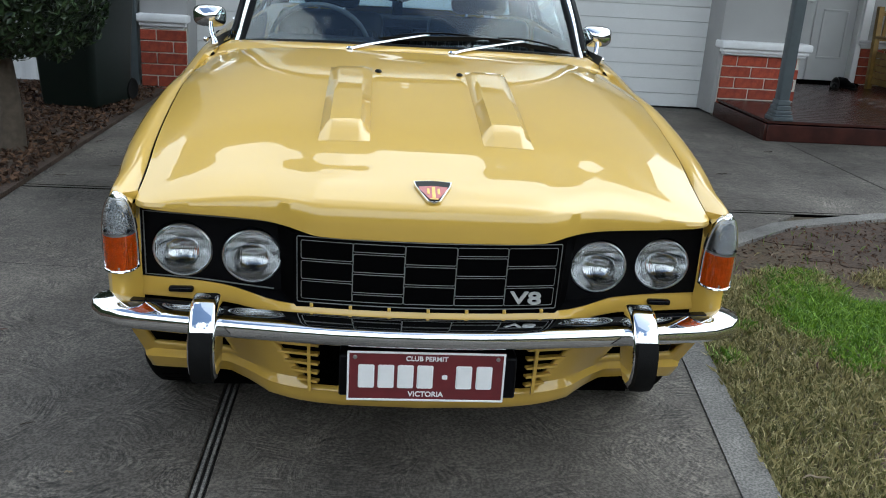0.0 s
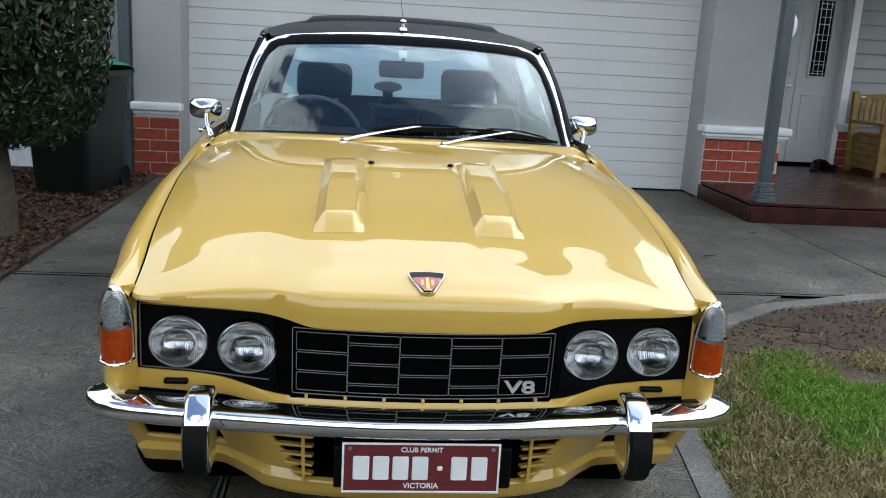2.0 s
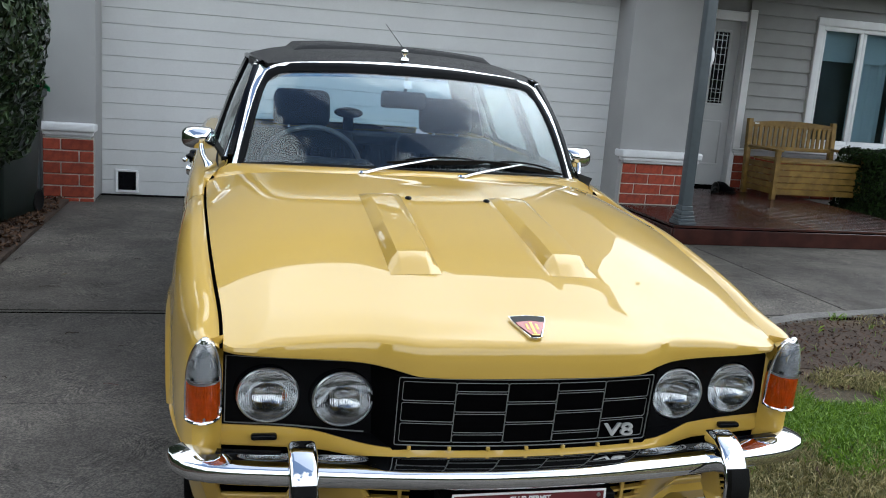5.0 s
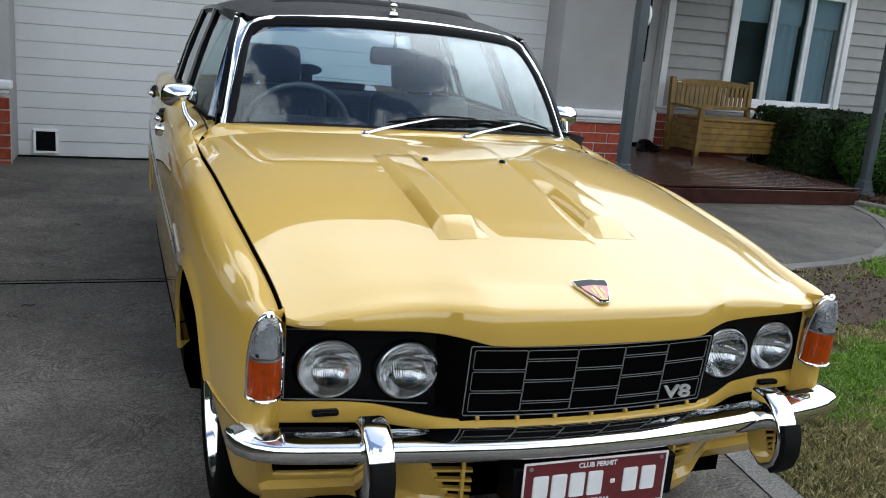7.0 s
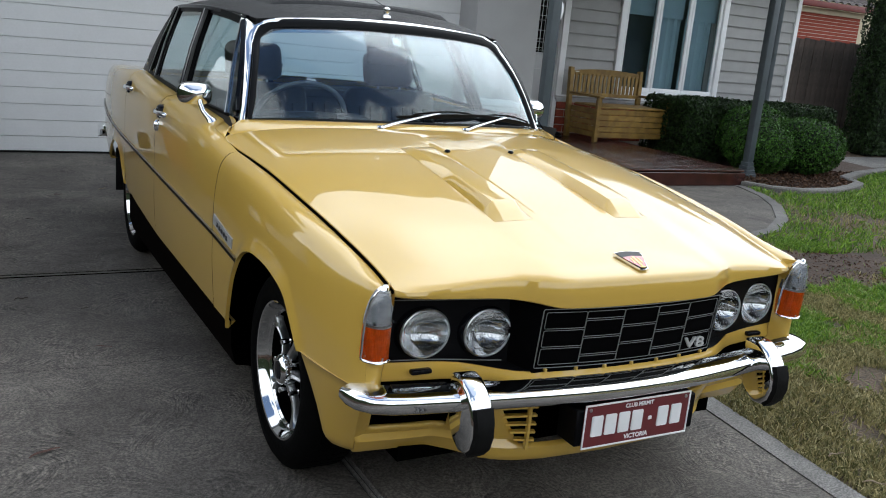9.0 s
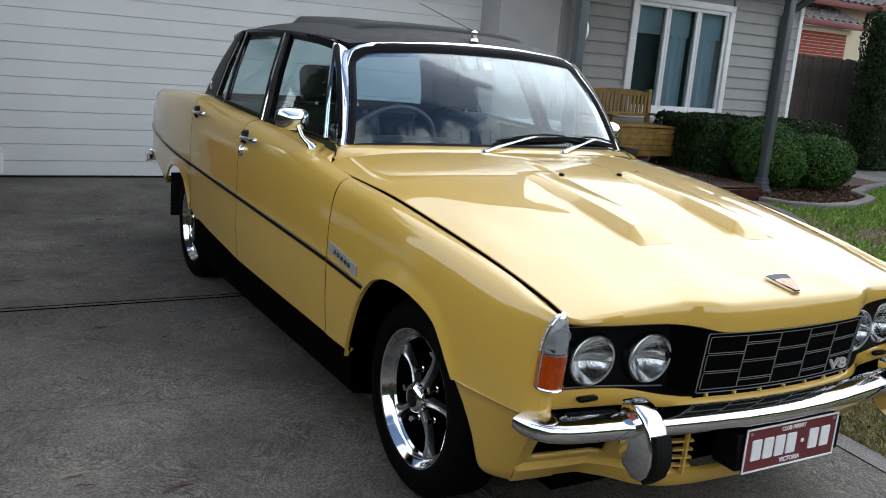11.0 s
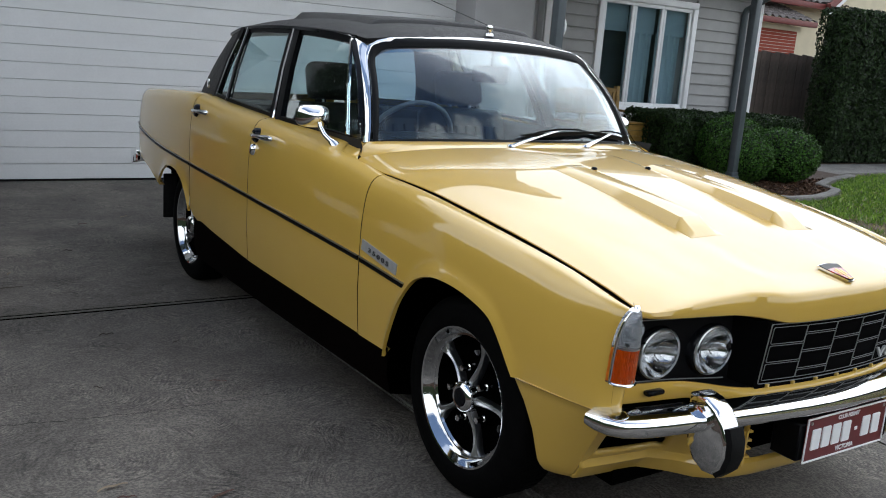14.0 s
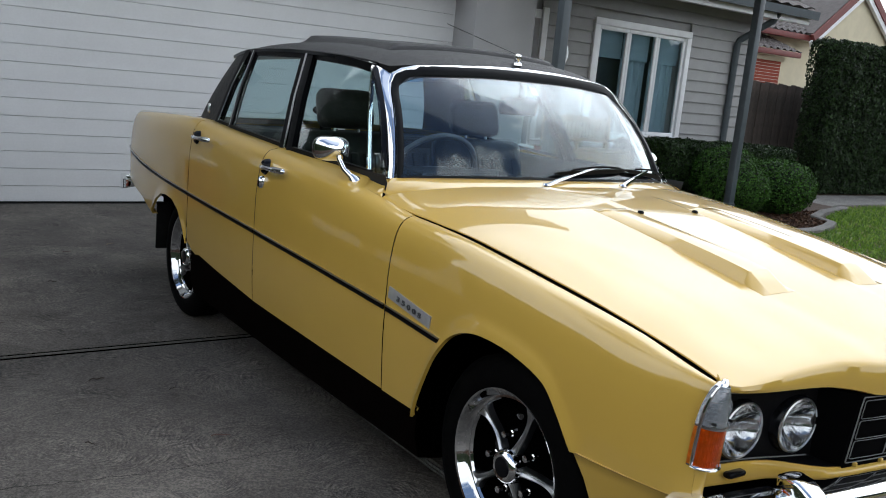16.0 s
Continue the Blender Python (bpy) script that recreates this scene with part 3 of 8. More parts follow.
# sectional garage door
gdoor = structure("door_1", boxed(-1.83, 3.18, 6.012, 6.05, 0.0, 2.3), DARK, "off-white ribbed sectional garage door, closed", "garage door")
pitch = 0.281
rows = []
for z, y in ((0.0006, 0.008), (0.0014, 0.001), (0.003, -0.004), (0.07, -0.004), (0.130, -0.004), (0.1374, -0.004), (0.1384, 0.010), (0.1420, 0.010), (0.1430, -0.004), (0.151, -0.004), (0.21, -0.004), (0.278, -0.004), (0.2796, 0.001), (0.2804, 0.008)):
    rows.append([(-1.825 + (3.175 + 1.825) * k / 10, y, z) for k in range(11)])
slat_me = mesh_of("panel", surface(rows), DOOR_WHITE)
for k in range(9):
    ob = new("panel", slat_me)
    ob.parent = gdoor
    ob.location = (0, 6.0, -0.014 + k * pitch)
part("bottom_seal", boxed(-1.825, 3.175, 5.985, 6.02, -0.02, -0.002, 0.005), RUBBER, gdoor, "black rubber floor seal")
flap = thing("cat_flap", "small white-framed cat flap with a dark opening in the garage door", "cat flap", place=(-1.597, 5.99, 0.122))
bm = bmesh.new()
for a in ((-0.102, 0.102, 0.085, 0.108), (-0.102, 0.102, -0.106, -0.085), (-0.102, -0.078, -0.085, 0.085), (0.078, 0.102, -0.085, 0.085)):
    box(bm, a[0], a[1], -0.012, 0.012, a[2], a[3], 0.004)
part("frame", bm, TRIM_WHITE, flap)
part("flap", boxed(-0.078, 0.078, 0.0, 0.006, -0.085, 0.085, 0.002), GLOSS_BLACK, flap, "dark see-through flap")
part("shade_box", boxed(-0.078, 0.078, 0.004, 0.010, -0.085, 0.085), DARK, flap)

# weatherboard wall with the window
WALL_Y = 7.40
structure("wall_boards_core", boxed(5.44, 6.39, WALL_Y + 0.03, WALL_Y + 0.2, 0.0, 2.75), BOARD, "grey painted weatherboard wall core", "wall")
structure("wall_boards_core_2", boxed(8.39, 9.85, WALL_Y + 0.03, WALL_Y + 0.2, 0.0, 2.75), BOARD, "grey painted weatherboard wall core", "wall")
structure("wall_boards_core_3", boxed(6.39, 8.39, WALL_Y + 0.03, WALL_Y + 0.2, 0.0, 0.69), BOARD, "grey painted weatherboard wall core", "wall")
structure("wall_boards_core_4", boxed(6.39, 8.39, WALL_Y + 0.03, WALL_Y + 0.2, 2.33, 2.75), BOARD, "grey painted weatherboard wall core", "wall")
boards = structure("wall_boards", boxed(5.44, 9.85, WALL_Y + 0.02, WALL_Y + 0.03, 0.60, 0.66), BOARD, "grey painted weatherboard cladding", "wall")


def board(w):
    bm = bmesh.new()
    prof = [(0.0, -0.028), (0.006, -0.030), (0.168, -0.006), (0.168, 0.012), (0.0, 0.012)]
    lo = [bm.verts.new((0, y, z)) for z, y in prof]
    hi = [bm.verts.new((w, y, z)) for z, y in prof]
    for k in range(5):
        bm.faces.new([lo[k], hi[k], hi[(k + 1) % 5], lo[(k + 1) % 5]])
    bm.faces.new(lo)
    bm.faces.new(hi)
    return mesh_of("board", bm, BOARD, False)


board_meshes = {}
for x0, x1, z_from, z_to in ((5.46, 6.39, 0.66, 2.7), (8.39, 9.84, 0.66, 2.7), (6.39, 8.39, 2.33, 2.7)):
    z = 0.66
    while z < z_to:
        if z >= z_from - 0.02:
            key = round(x1 - x0, 3)
            if key not in board_meshes:
                board_meshes[key] = board(x1 - x0)
            ob = new("board", board_meshes[key])
            ob.parent = boards
            ob.location = (x0, WALL_Y + 0.005, z)
        z += 0.163
structure("trim_corner", boxed(9.82, 9.90, WALL_Y - 0.045, WALL_Y + 0.04, 0.6, 2.7, 0.006), TRIM_WHITE, "pale corner stop of the boards", "trim")
pier3 = structure("wall_brick_4", boxed(5.46, 9.85, 7.33, 7.46, 0.0, 0.60), MORTAR, "red brick base under the boards", "brick wall", smooth=False)
structure("trim_cap_4", cap(5.40, 9.90, 7.27, 7.47, 0.575, 0.66), CAP, "white capping over the brick base", "capping")
structure("wall_side_room", boxed(9.68, 9.85, 7.62, 12.0, 0.0, 2.75), BOARD, "grey side wall of the house", "wall")

# front doors in their frame
fd = structure("door_2", boxed(4.90, 5.39, 7.44, 7.48, 0.17, 2.19, 0.004), DOOR_PAINT, "pale grey panelled front door leaf with leadlight", "door")
bm = bmesh.new()
for a in ((4.99, 5.30, 0.42, 0.445), (4.99, 5.30, 0.955, 0.98), (4.99, 5.015, 0.445, 0.955), (5.275, 5.30, 0.445, 0.955)):
    box(bm, a[0], a[1], 7.430, 7.445, a[2], a[3], 0.005, 2)
part("panel", bm, DOOR_PAINT, fd)
bm = bmesh.new()
for a in ((5.02, 5.27, 1.16, 1.19), (5.02, 5.27, 2.05, 2.08), (5.02, 5.05, 1.19, 2.05), (5.24, 5.27, 1.19, 2.05)):
    box(bm, a[0], a[1], 7.428, 7.445, a[2], a[3], 0.005, 2)
part("leadlight_frame", bm, DOOR_PAINT, fd)
part("leadlight_glass", boxed(5.05, 5.24, 7.436, 7.442, 1.19, 2.05), GLOSS_BLACK, fd, "dark leadlight glass")
bm = bmesh.new()
for k, z in enumerate((1.215, 1.245, 1.32, 1.36, 1.47, 1.60, 1.66, 1.78, 1.86, 1.95, 2.01)):
    box(bm, 5.055 + 0.02 * (k % 3), 5.235 - 0.025 * (k % 2), 7.431, 7.437, z, z + 0.006)
for x in (5.085, 5.145, 5.205):
    box(bm, x, x + 0.006, 7.431, 7.437, 1.20, 2.04)
part("lead_came", bm, STEEL, fd, "dull silver lead strips")
fd2 = structure("door_3", boxed(4.06, 4.885, 7.44, 7.48, 0.17, 2.19, 0.004), DOOR_PAINT, "pale grey main front door leaf, closed", "door")
part("door_handle", join(lathe([(0.026, 0), (0.026, 0.006), (0.010, 0.012), (0.010, 0.045)], 20, pose(4.83, 7.44, 1.06, 90)), boxed(4.72, 4.84, 7.39, 7.402, 1.052, 1.068, 0.004, 2)), STEEL, fd2, "satin steel lever handle")
part("deadlock", lathe([(0.0, 0.016), (0.024, 0.014), (0.027, 0.0)], 20, pose(4.83, 7.44, 1.21, 90)), STEEL, fd2, "round satin deadlock")
bm = boxed(5.39, 5.46, 7.33, 7.50, 0.15, 2.28, 0.006)
box(bm, 3.98, 4.06, 7.33, 7.50, 0.15, 2.28, 0.006)
box(bm, 3.98, 5.46, 7.33, 7.50, 2.19, 2.30, 0.006)
box(bm, 5.40, 5.50, 7.29, 7.33, 0.62, 2.33, 0.006)
structure("trim_door_frame", bm, TRIM_WHITE, "white painted door frame", "door frame")
structure("wall_over_door", boxed(3.885, 5.46, 7.42, 7.6, 2.30, 2.85), BOARD, "grey wall over the front door", "wall")
structure("wall_by_door", boxed(3.885, 3.98, 7.42, 7.6, 0.0, 2.30), RENDER_GREY, "grey wall beside the front door", "wall")
structure("doorstep", boxed(4.0, 5.45, 7.20, 7.50, 0.148, 0.172, 0.004), DARK, "dark door sill and mat", "door sill")

# window
WX0, WX1, WZ0, WZ1 = 6.395, 8.385, 0.690, 2.33
# panel close behind the panes, coloured dark as the unlit room
win = structure("window_1", boxed(WX0 + 0.05, WX1 - 0.05, WALL_Y + 0.22, WALL_Y + 0.26, WZ0, WZ1), ROOM_SHADE, "white-framed three-light casement window with blinds", "window")
bm = bmesh.new()
F = 0.095
for a in ((WX0, WX1, WZ1 - F, WZ1), (WX0, WX1, WZ0, WZ0 + F * 0.8), (WX0, WX0 + F, WZ0 + F * 0.8, WZ1 - F), (WX1 - F, WX1, WZ0 + F * 0.8, WZ1 - F)):
    box(bm, a[0], a[1], WALL_Y - 0.055, WALL_Y + 0.06, a[2], a[3], 0.008, 2)
part("window_frame", bm, TRIM_WHITE, win)
part("window_sill", boxed(WX0 - 0.03, WX1 + 0.03, WALL_Y - 0.10, WALL_Y - 0.03, WZ0 - 0.03, WZ0 + 0.01, 0.008, 2), TRIM_WHITE, win)
lw = (WX1 - WX0 - 2 * F) / 3
for k in range(3):
    x0 = WX0 + F + k * lw
    x1 = x0 + lw
    z0, z1 = WZ0 + F * 0.8, WZ1 - F
    bm = bmesh.new()
    s = 0.055
    for a in ((x0, x1, z1 - s, z1), (x0, x1, z0, z0 + s), (x0, x0 + s, z0 + s, z1 - s), (x1 - s, x1, z0 + s, z1 - s)):
        box(bm, a[0] + 0.003, a[1] - 0.003, WALL_Y - 0.03 + 0.004 * k, WALL_Y + 0.02, a[2], a[3], 0.008, 2)
    part("sash", bm, TRIM_WHITE, win)
    pane = part("pane", boxed(x0 + s - 0.003, x1 - s + 0.003, WALL_Y - 0.004, WALL_Y + 0.002, z0 + s - 0.003, z1 - s + 0.003), GLASS, win)
    pane.visible_shadow = False
    part("blind", boxed(x0 + 0.01, x1 - 0.01 - (0.0 if k != 1 else 0.05), WALL_Y + 0.09, WALL_Y + 0.095, z1 - 0.42, z1), BLIND, win, "pale grey roller blind")
    if k:
        bm = bmesh.new()
        n = 12
        row0 = [(x0 + 0.02 + (lw - 0.10) * j / n, WALL_Y + 0.12 + 0.015 * math.sin(j * 1.9), z0) for j in range(n + 1)]
        bm.free()
        part("curtain", surface([row0, [(x, y, z1 - 0.4) for x, y, z in row0]], 0.004), BLIND, win, "thin grey curtain")

# eaves, gutter, posts, downpipe
structure("roof_eave", boxed(3.9, 10.35, 6.88, 7.6, 2.74, 2.80), TRIM_WHITE, "white eave lining", "eave")
structure("trim_fascia", boxed(3.9, 10.4, 6.80, 6.86, 2.66, 2.86, 0.006), TRIM_WHITE, "white fascia board", "fascia")
structure("trim_gutter", sweep([(3.9, 6.73, 2.80), (10.45, 6.73, 2.80)], [(-0.07, -0.05), (0.05, -0.06), (0.065, 0.06), (0.055, 0.06), (0.045, -0.045), (-0.06, -0.038), (-0.06, 0.05), (-0.07, 0.05)]), STEEL_GREY, "slate grey quad gutter", "gutter")


def post(x, y, z0, z1):
    p = thing("porch_post", "slate grey square steel porch post with a stepped base", "post", "porch posts", place=(x, y, z0))
    h = 0.047
    part("shaft", boxed(-h, h, -h, h, 0.0, z1 - z0, 0.012, 2), STEEL_GREY, p)
    bm = bmesh.new()
    for r, a, b in ((0.088, 0.0, 0.035), (0.080, 0.035, 0.055), (0.072, 0.055, 0.085), (0.064, 0.085, 0.125), (0.056, 0.125, 0.17)):
        box(bm, -r, r, -r, r, a, b, 0.006)
    part("base", bm, STEEL_GREY, p)
    return p


post(3.275, 4.50, 0.15, 2.9)
plaque = thing("post_lamp", "small white oval lamp cover fixed to the porch post", "lamp cover", place=(3.322, 4.50, 1.62))
dome = bmesh.new()
bmesh.ops.create_icosphere(dome, subdivisions=3, radius=1)
for v in dome.verts:
    v.co = Vector((max(v.co.x, 0.0) * 0.046, v.co.y * 0.050, v.co.z * 0.095))
part("cover", dome, TRIM_WHITE, plaque)
part("bracket", boxed(-0.004, 0.006, -0.035, 0.035, -0.07, 0.07, 0.002), STEEL_GREY, plaque)
post(6.55, 4.88, 0.0, 2.9)
dp = thing("downpipe", "slate grey round downpipe with a swan neck on the wall corner", "downpipe", place=(9.42, 7.33, 0.0))
part("pipe", tube([(0, 0, 0.70), (0, 0, 0.9), (0, 0, 2.25), (0, -0.02, 2.32), (0.12, -0.25, 2.50), (0.18, -0.45, 2.64), (0.18, -0.52, 2.75)], 0.052, 12), STEEL_GREY, dp)
part("shoe", tube([(0, 0, 0.80), (0.01, -0.03, 0.72), (0.06, -0.12, 0.66)], 0.044, 12), STEEL_GREY, dp)
for z in (1.1, 2.0):
    part("bracket", lathe([(0.047, 0), (0.049, 0.01), (0.049, 0.03), (0.047, 0.04)], 14, pose(0, 0, z)), STEEL_GREY, dp)

# porch roof and garage roof with tiles
structure("roof_porch", boxed(3.0, 6.6, 4.0, 6.80, 2.76, 2.86), TRIM_WHITE, "white porch roof lining", "roof")


def roof_slope(name, a, b, c, d, label="dark grey tiled house roof"):
    """A tiled slope with a wavy section from the eave a-b up to the ridge d-c."""
    a, b, c, d = Vector(a), Vector(b), Vector(c), Vector(d)
    nx, ny = max(8, int((b - a).length / 0.075)), 20
    rows = []
    for j in range(ny * 2 + 1):
        t = (j // 2 + (j % 2) * 0.98) / ny if j < ny * 2 else 1.0
        lift = 0.03 if j % 2 == 0 else 0.0
        p, q = a.lerp(d, t), b.lerp(c, t)
        rows.append([p.lerp(q, i / nx) + Vector((0, 0, lift + 0.016 * math.sin(2 * math.pi * i * (q - p).length / (b - a).length / 4))) for i in range(nx + 1)])
    return structure(name, surface(rows), TILE, label, "roof")


def hip_roof(tag, x0, x1, y0, y1, z0, rx0, rx1, ry, rz):
    roof_slope("roof_%d" % tag, (x0, y0, z0), (x1, y0, z0), (rx1, ry, rz), (rx0, ry, rz))
    roof_slope("roof_%d" % (tag + 1), (x1, y0, z0), (x1, y1, z0), (rx1, ry, rz), (rx1, ry, rz))
    roof_slope("roof_%d" % (tag + 2), (x1, y1, z0), (x0, y1, z0), (rx0, ry, rz), (rx1, ry, rz))
    roof_slope("roof_%d" % (tag + 3), (x0, y1, z0), (x0, y0, z0), (rx0, ry, rz), (rx0, ry, rz))


hip_roof(1, -3.6, 4.4, 5.20, 13.4, 5.02, -0.4, 1.3, 9.3, 6.85)
hip_roof(5, 3.6, 10.45, 6.75, 14.5, 2.88, 7.0, 7.3, 10.6, 5.3)
structure("roof_soffit", boxed(-3.6, 4.4, 5.25, 5.66, 4.90, 4.94), TRIM_WHITE, "white eave lining over the upper storey", "eave")
structure("trim_gutter_2", boxed(-3.65, 4.45, 5.14, 5.24, 4.88, 5.04, 0.02, 2), STEEL_GREY, "slate grey gutter of the upper storey", "gutter")
structure("wall_upper_side", boxed(3.75, 3.95, 6.2, 12.9, 2.85, 4.92), RENDER_GREY, "grey rendered side wall of the upper storey", "wall")
structure("wall_upper_side_2", boxed(-3.2, -3.0, 6.2, 12.9, 2.85, 4.92), RENDER_GREY, "grey rendered side wall of the upper storey", "wall")

# deck
deck = structure("deck", boxed(3.17, 6.005, 4.44, 7.40, -0.02, 0.118), DARK, "dark red stained timber porch deck", "deck")
plank_me = mesh_of("plank", boxed(0, 2.865, 0, 0.086, 0, 0.024, 0.004), DECK)
y = 4.425
while y < 7.35:
    ob = new("plank", plank_me)
    ob.parent = deck
    ob.location = (3.155, y, 0.126)
    y += 0.091
part("fascia_board", boxed(3.15, 6.025, 4.405, 4.425, -0.02, 0.12, 0.004), DECK, deck)
part("fascia_board", boxed(3.135, 3.155, 4.425, 5.60, -0.02, 0.12, 0.004), DECK, deck)


# ---- what closes the place round about ----
LOW_LIGHT_BANK = mat("unseen_dark_surround", (0.030, 0.040, 0.020), 0.95, second=(0.012, 0.018, 0.009), scale=1.5, bump=1.0, bump_scale=9, spec=0.1)


def ragged(x0, y0, x1, y1, h, amp, seed):
    """A thick added bank with an uneven top line, to block low light."""
    n = 90
    d = Vector((x1 - x0, y1 - y0, 0))
    side = Vector((-d.y, d.x, 0)).normalized()
    rows = []
    for k in range(n + 1):
        p = Vector((x0, y0, 0)) + d * (k / n)
        top = h + amp * noise.noise(Vector((k * 0.13, seed, 0))) + amp * 0.5 * noise.noise(Vector((k * 0.6, seed, 3)))
        rows.append([p - side * 0.9 + Vector((0, 0, -0.1)), p - side * 0.8 + Vector((0, 0, top * 0.5)), p - side * 0.5 + Vector((0, 0, top * 0.9)), p + Vector((0, 0, top)), p + side * 0.5 + Vector((0, 0, top * 0.9)), p + side * 0.9 + Vector((0, 0, -0.1))])
    return surface(rows)


# unseen banks, added to cut low sky light and darken reflections
structure("backdrop_street", ragged(-40, -26, 45, -26, 5.5, 1.8, 1), LOW_LIGHT_BANK, "added dark bank on the street side, cuts low light", "planting")
structure("backdrop_west", ragged(-7.2, -22, -7.2, 6.5, 2.6, 0.7, 2), LOW_LIGHT_BANK, "added dark bank on the west side, cuts low light", "planting")
structure("backdrop_east", ragged(19.5, -22, 19.5, 9.5, 3.0, 0.8, 3), LOW_LIGHT_BANK, "added dark bank on the east side, cuts low light", "planting")
structure("road", boxed(-60, 60, -20, -12, -0.2, -0.03), CONCRETE, "grey street", "road")

# ---- the car ----
car = thing("car", "mustard yellow classic saloon with black vinyl roof on the drive", "car")

PLAN = [(-0.70, 0.715), (-0.655, 0.735), (-0.63, 0.754), (-0.60, 0.771), (-0.5, 0.795), (-0.3, 0.822), (-0.1, 0.838), (0.1, 0.846), (0.5, 0.850), (1.5, 0.856), (2.4, 0.852), (2.9, 0.838), (3.3, 0.812), (3.6, 0.775), (3.75, 0.735)]
CREST = [(-0.70, 0.688), (-0.655, 0.708), (-0.62, 0.721), (-0.59, 0.728), (-0.53, 0.738), (-0.33, 0.777), (-0.13, 0.807), (0.07, 0.833), (0.23, 0.852), (0.37, 0.862), (0.5, 0.869), (0.75, 0.899), (0.95, 0.920), (1.4, 0.949), (2.05, 0.978), (2.25, 0.990), (2.44, 0.997), (3.0, 0.975), (3.46, 0.950), (3.62, 0.942), (3.75, 0.925)]
ROUND = [(0.0, 0.078), (0.003, 0.062), (0.010, 0.047), (0.028, 0.030), (0.06, 0.0165), (0.12, 0.006), (0.2, 0.0), (0.5, 0.0)]
SEAM_X = [(-0.66, 0.690), (-0.54, 0.693), (-0.44, 0.700), (-0.33, 0.711), (-0.21, 0.721), (-0.075, 0.731), (0.07, 0.740), (0.23, 0.749), (0.42, 0.756), (0.65, 0.763), (0.80, 0.765)]
SEAMLINE = [(-0.66, 0.699), (-0.63, 0.708), (-0.60, 0.716), (-0.54, 0.731), (-0.44, 0.753), (-0.33, 0.776), (-0.21, 0.797), (-0.075, 0.817), (0.07, 0.837), (0.23, 0.856), (0.42, 0.867), (0.55, 0.872), (0.75, 0.884)]
BELT = [(0.70, 0.930), (0.75, 0.938), (0.95, 0.949), (1.5, 0.965), (2.05, 0.984), (2.3, 0.997), (2.44, 1.002)]
ARCH_F = [(-0.48, 0.19), (-0.466, 0.22), (-0.44, 0.30), (-0.371, 0.392), (-0.332, 0.457), (-0.277, 0.536), (-0.225, 0.590), (-0.12, 0.625), (-0.02, 0.637), (0.06, 0.632), (0.14, 0.600), (0.21, 0.525), (0.26, 0.435), (0.295, 0.36), (0.315, 0.30)]
ARCH_R = [(2.315, 0.33), (2.335, 0.40), (2.38, 0.48), (2.45, 0.545), (2.55, 0.583), (2.65, 0.590), (2.75, 0.578), (2.84, 0.54), (2.90, 0.49), (2.93, 0.462), (2.945, 0.44)]


def lin(table, v):
    for (a, p), (b, q) in zip(table, table[1:]):
        if v <= b:
            return p + (q - p) * max(v - a, 0) / (b - a)
    return table[-1][1]


def seam_x(y):
    """Half the bonnet's width: it widens towards the windscreen."""
    return curve_at(SEAM_X, y)


def crest_in(y):
    """How far the crest lies inside the widest line; less at the nose."""
    return 0.35 + 0.65 * smooth01((y + 0.64) / 0.24)


def side_x(y, z):
    c = curve_at(CREST, y)
    x = curve_at(PLAN, y) - curve_at(ROUND, max(c - z, 0)) * crest_in(y)
    x -= max(0.5 - z, 0) ** 1.3 * 0.10
    return x


def pane_x(z, y):
    return 0.737 - 0.048 * smooth01((1.45 - y) / 0.62) - (z - 0.97) * 0.372 - 0.02 * math.sin(max(min((z - 0.97) / 0.36, 1), 0) * math.pi) * -0.4


def belt(y):
    """Height of the lower edge of the side windows."""
    return curve_at(BELT, y)


def side_panel(y0, y1, ny, bottom, top=0.0, s=-1, nz=22, arch=None, inner=None, thick=0.004, extra=()):
    """A stretch of the body side from the crest down to bottom(y)."""
    ys = sorted(set([round(v, 4) for v in steps(y0, y1, ny)] + [round(v, 4) for v in extra]))
    rows = []
    for y in ys:
        c, zb = curve_at(CREST, y), bottom(y)
        row = []
        if inner:
            xi, zi = inner(y)
            px, pz = curve_at(PLAN, y) - 0.078 * crest_in(y), c
            px = max(px, xi + 0.008)
            row.append((-(xi - 0.001), y, zi - 0.03))
            for t in (0.0, 0.25, 0.5, 0.75):
                row.append((-(xi + (px - xi) * t), y, zi + (pz - zi) * math.sin(t * math.pi / 2)))
        else:
            if 0.86 < y < 2.336:
                xb, zb_ = pane_x(belt(y), y) + 0.004, belt(y) - 0.006
                xo = curve_at(PLAN, y) - 0.078
                row += [(-xb, y, zb_), (-(xb + (xo - xb) * 0.4), y, zb_ + (c - zb_) * 0.28), (-(xb + (xo - xb) * 0.8), y, zb_ + (c - zb_) * 0.74)]
            else:
                row.append((-(curve_at(PLAN, y) - (0.125 if y > 0.86 else 0.0785)), y, c - (0.004 if y > 0.86 else 0.0)))
                row += [row[0]] * 2
        for k in range(nz + 1):
            t = k / nz
            z = c - (c - zb) * (0.35 * t**2.6 + 0.65 * t**1.25 if t < 1 else 1)
            x = side_x(y, z)
            if inner:
                x = max(x, xi + 0.010)
            if arch and arch[0] < y < arch[1]:
                d = z - zb
                x += 0.010 * smooth01(1 - d / 0.05)
            row.append((-x, y, z))
        if arch and arch[0] < y < arch[1]:
            x, y_, z = row[-1]
            row.append((x + 0.012, y, z - 0.003))
        else:
            x, y_, z = row[-1]
            row.append((x + 0.03, y, z))
        rows.append(row)
    return sided(surface(rows), s)


SILL = [(0.3, 0.318), (0.5, 0.322), (1.5, 0.336), (2.0, 0.37), (2.315, 0.40)]


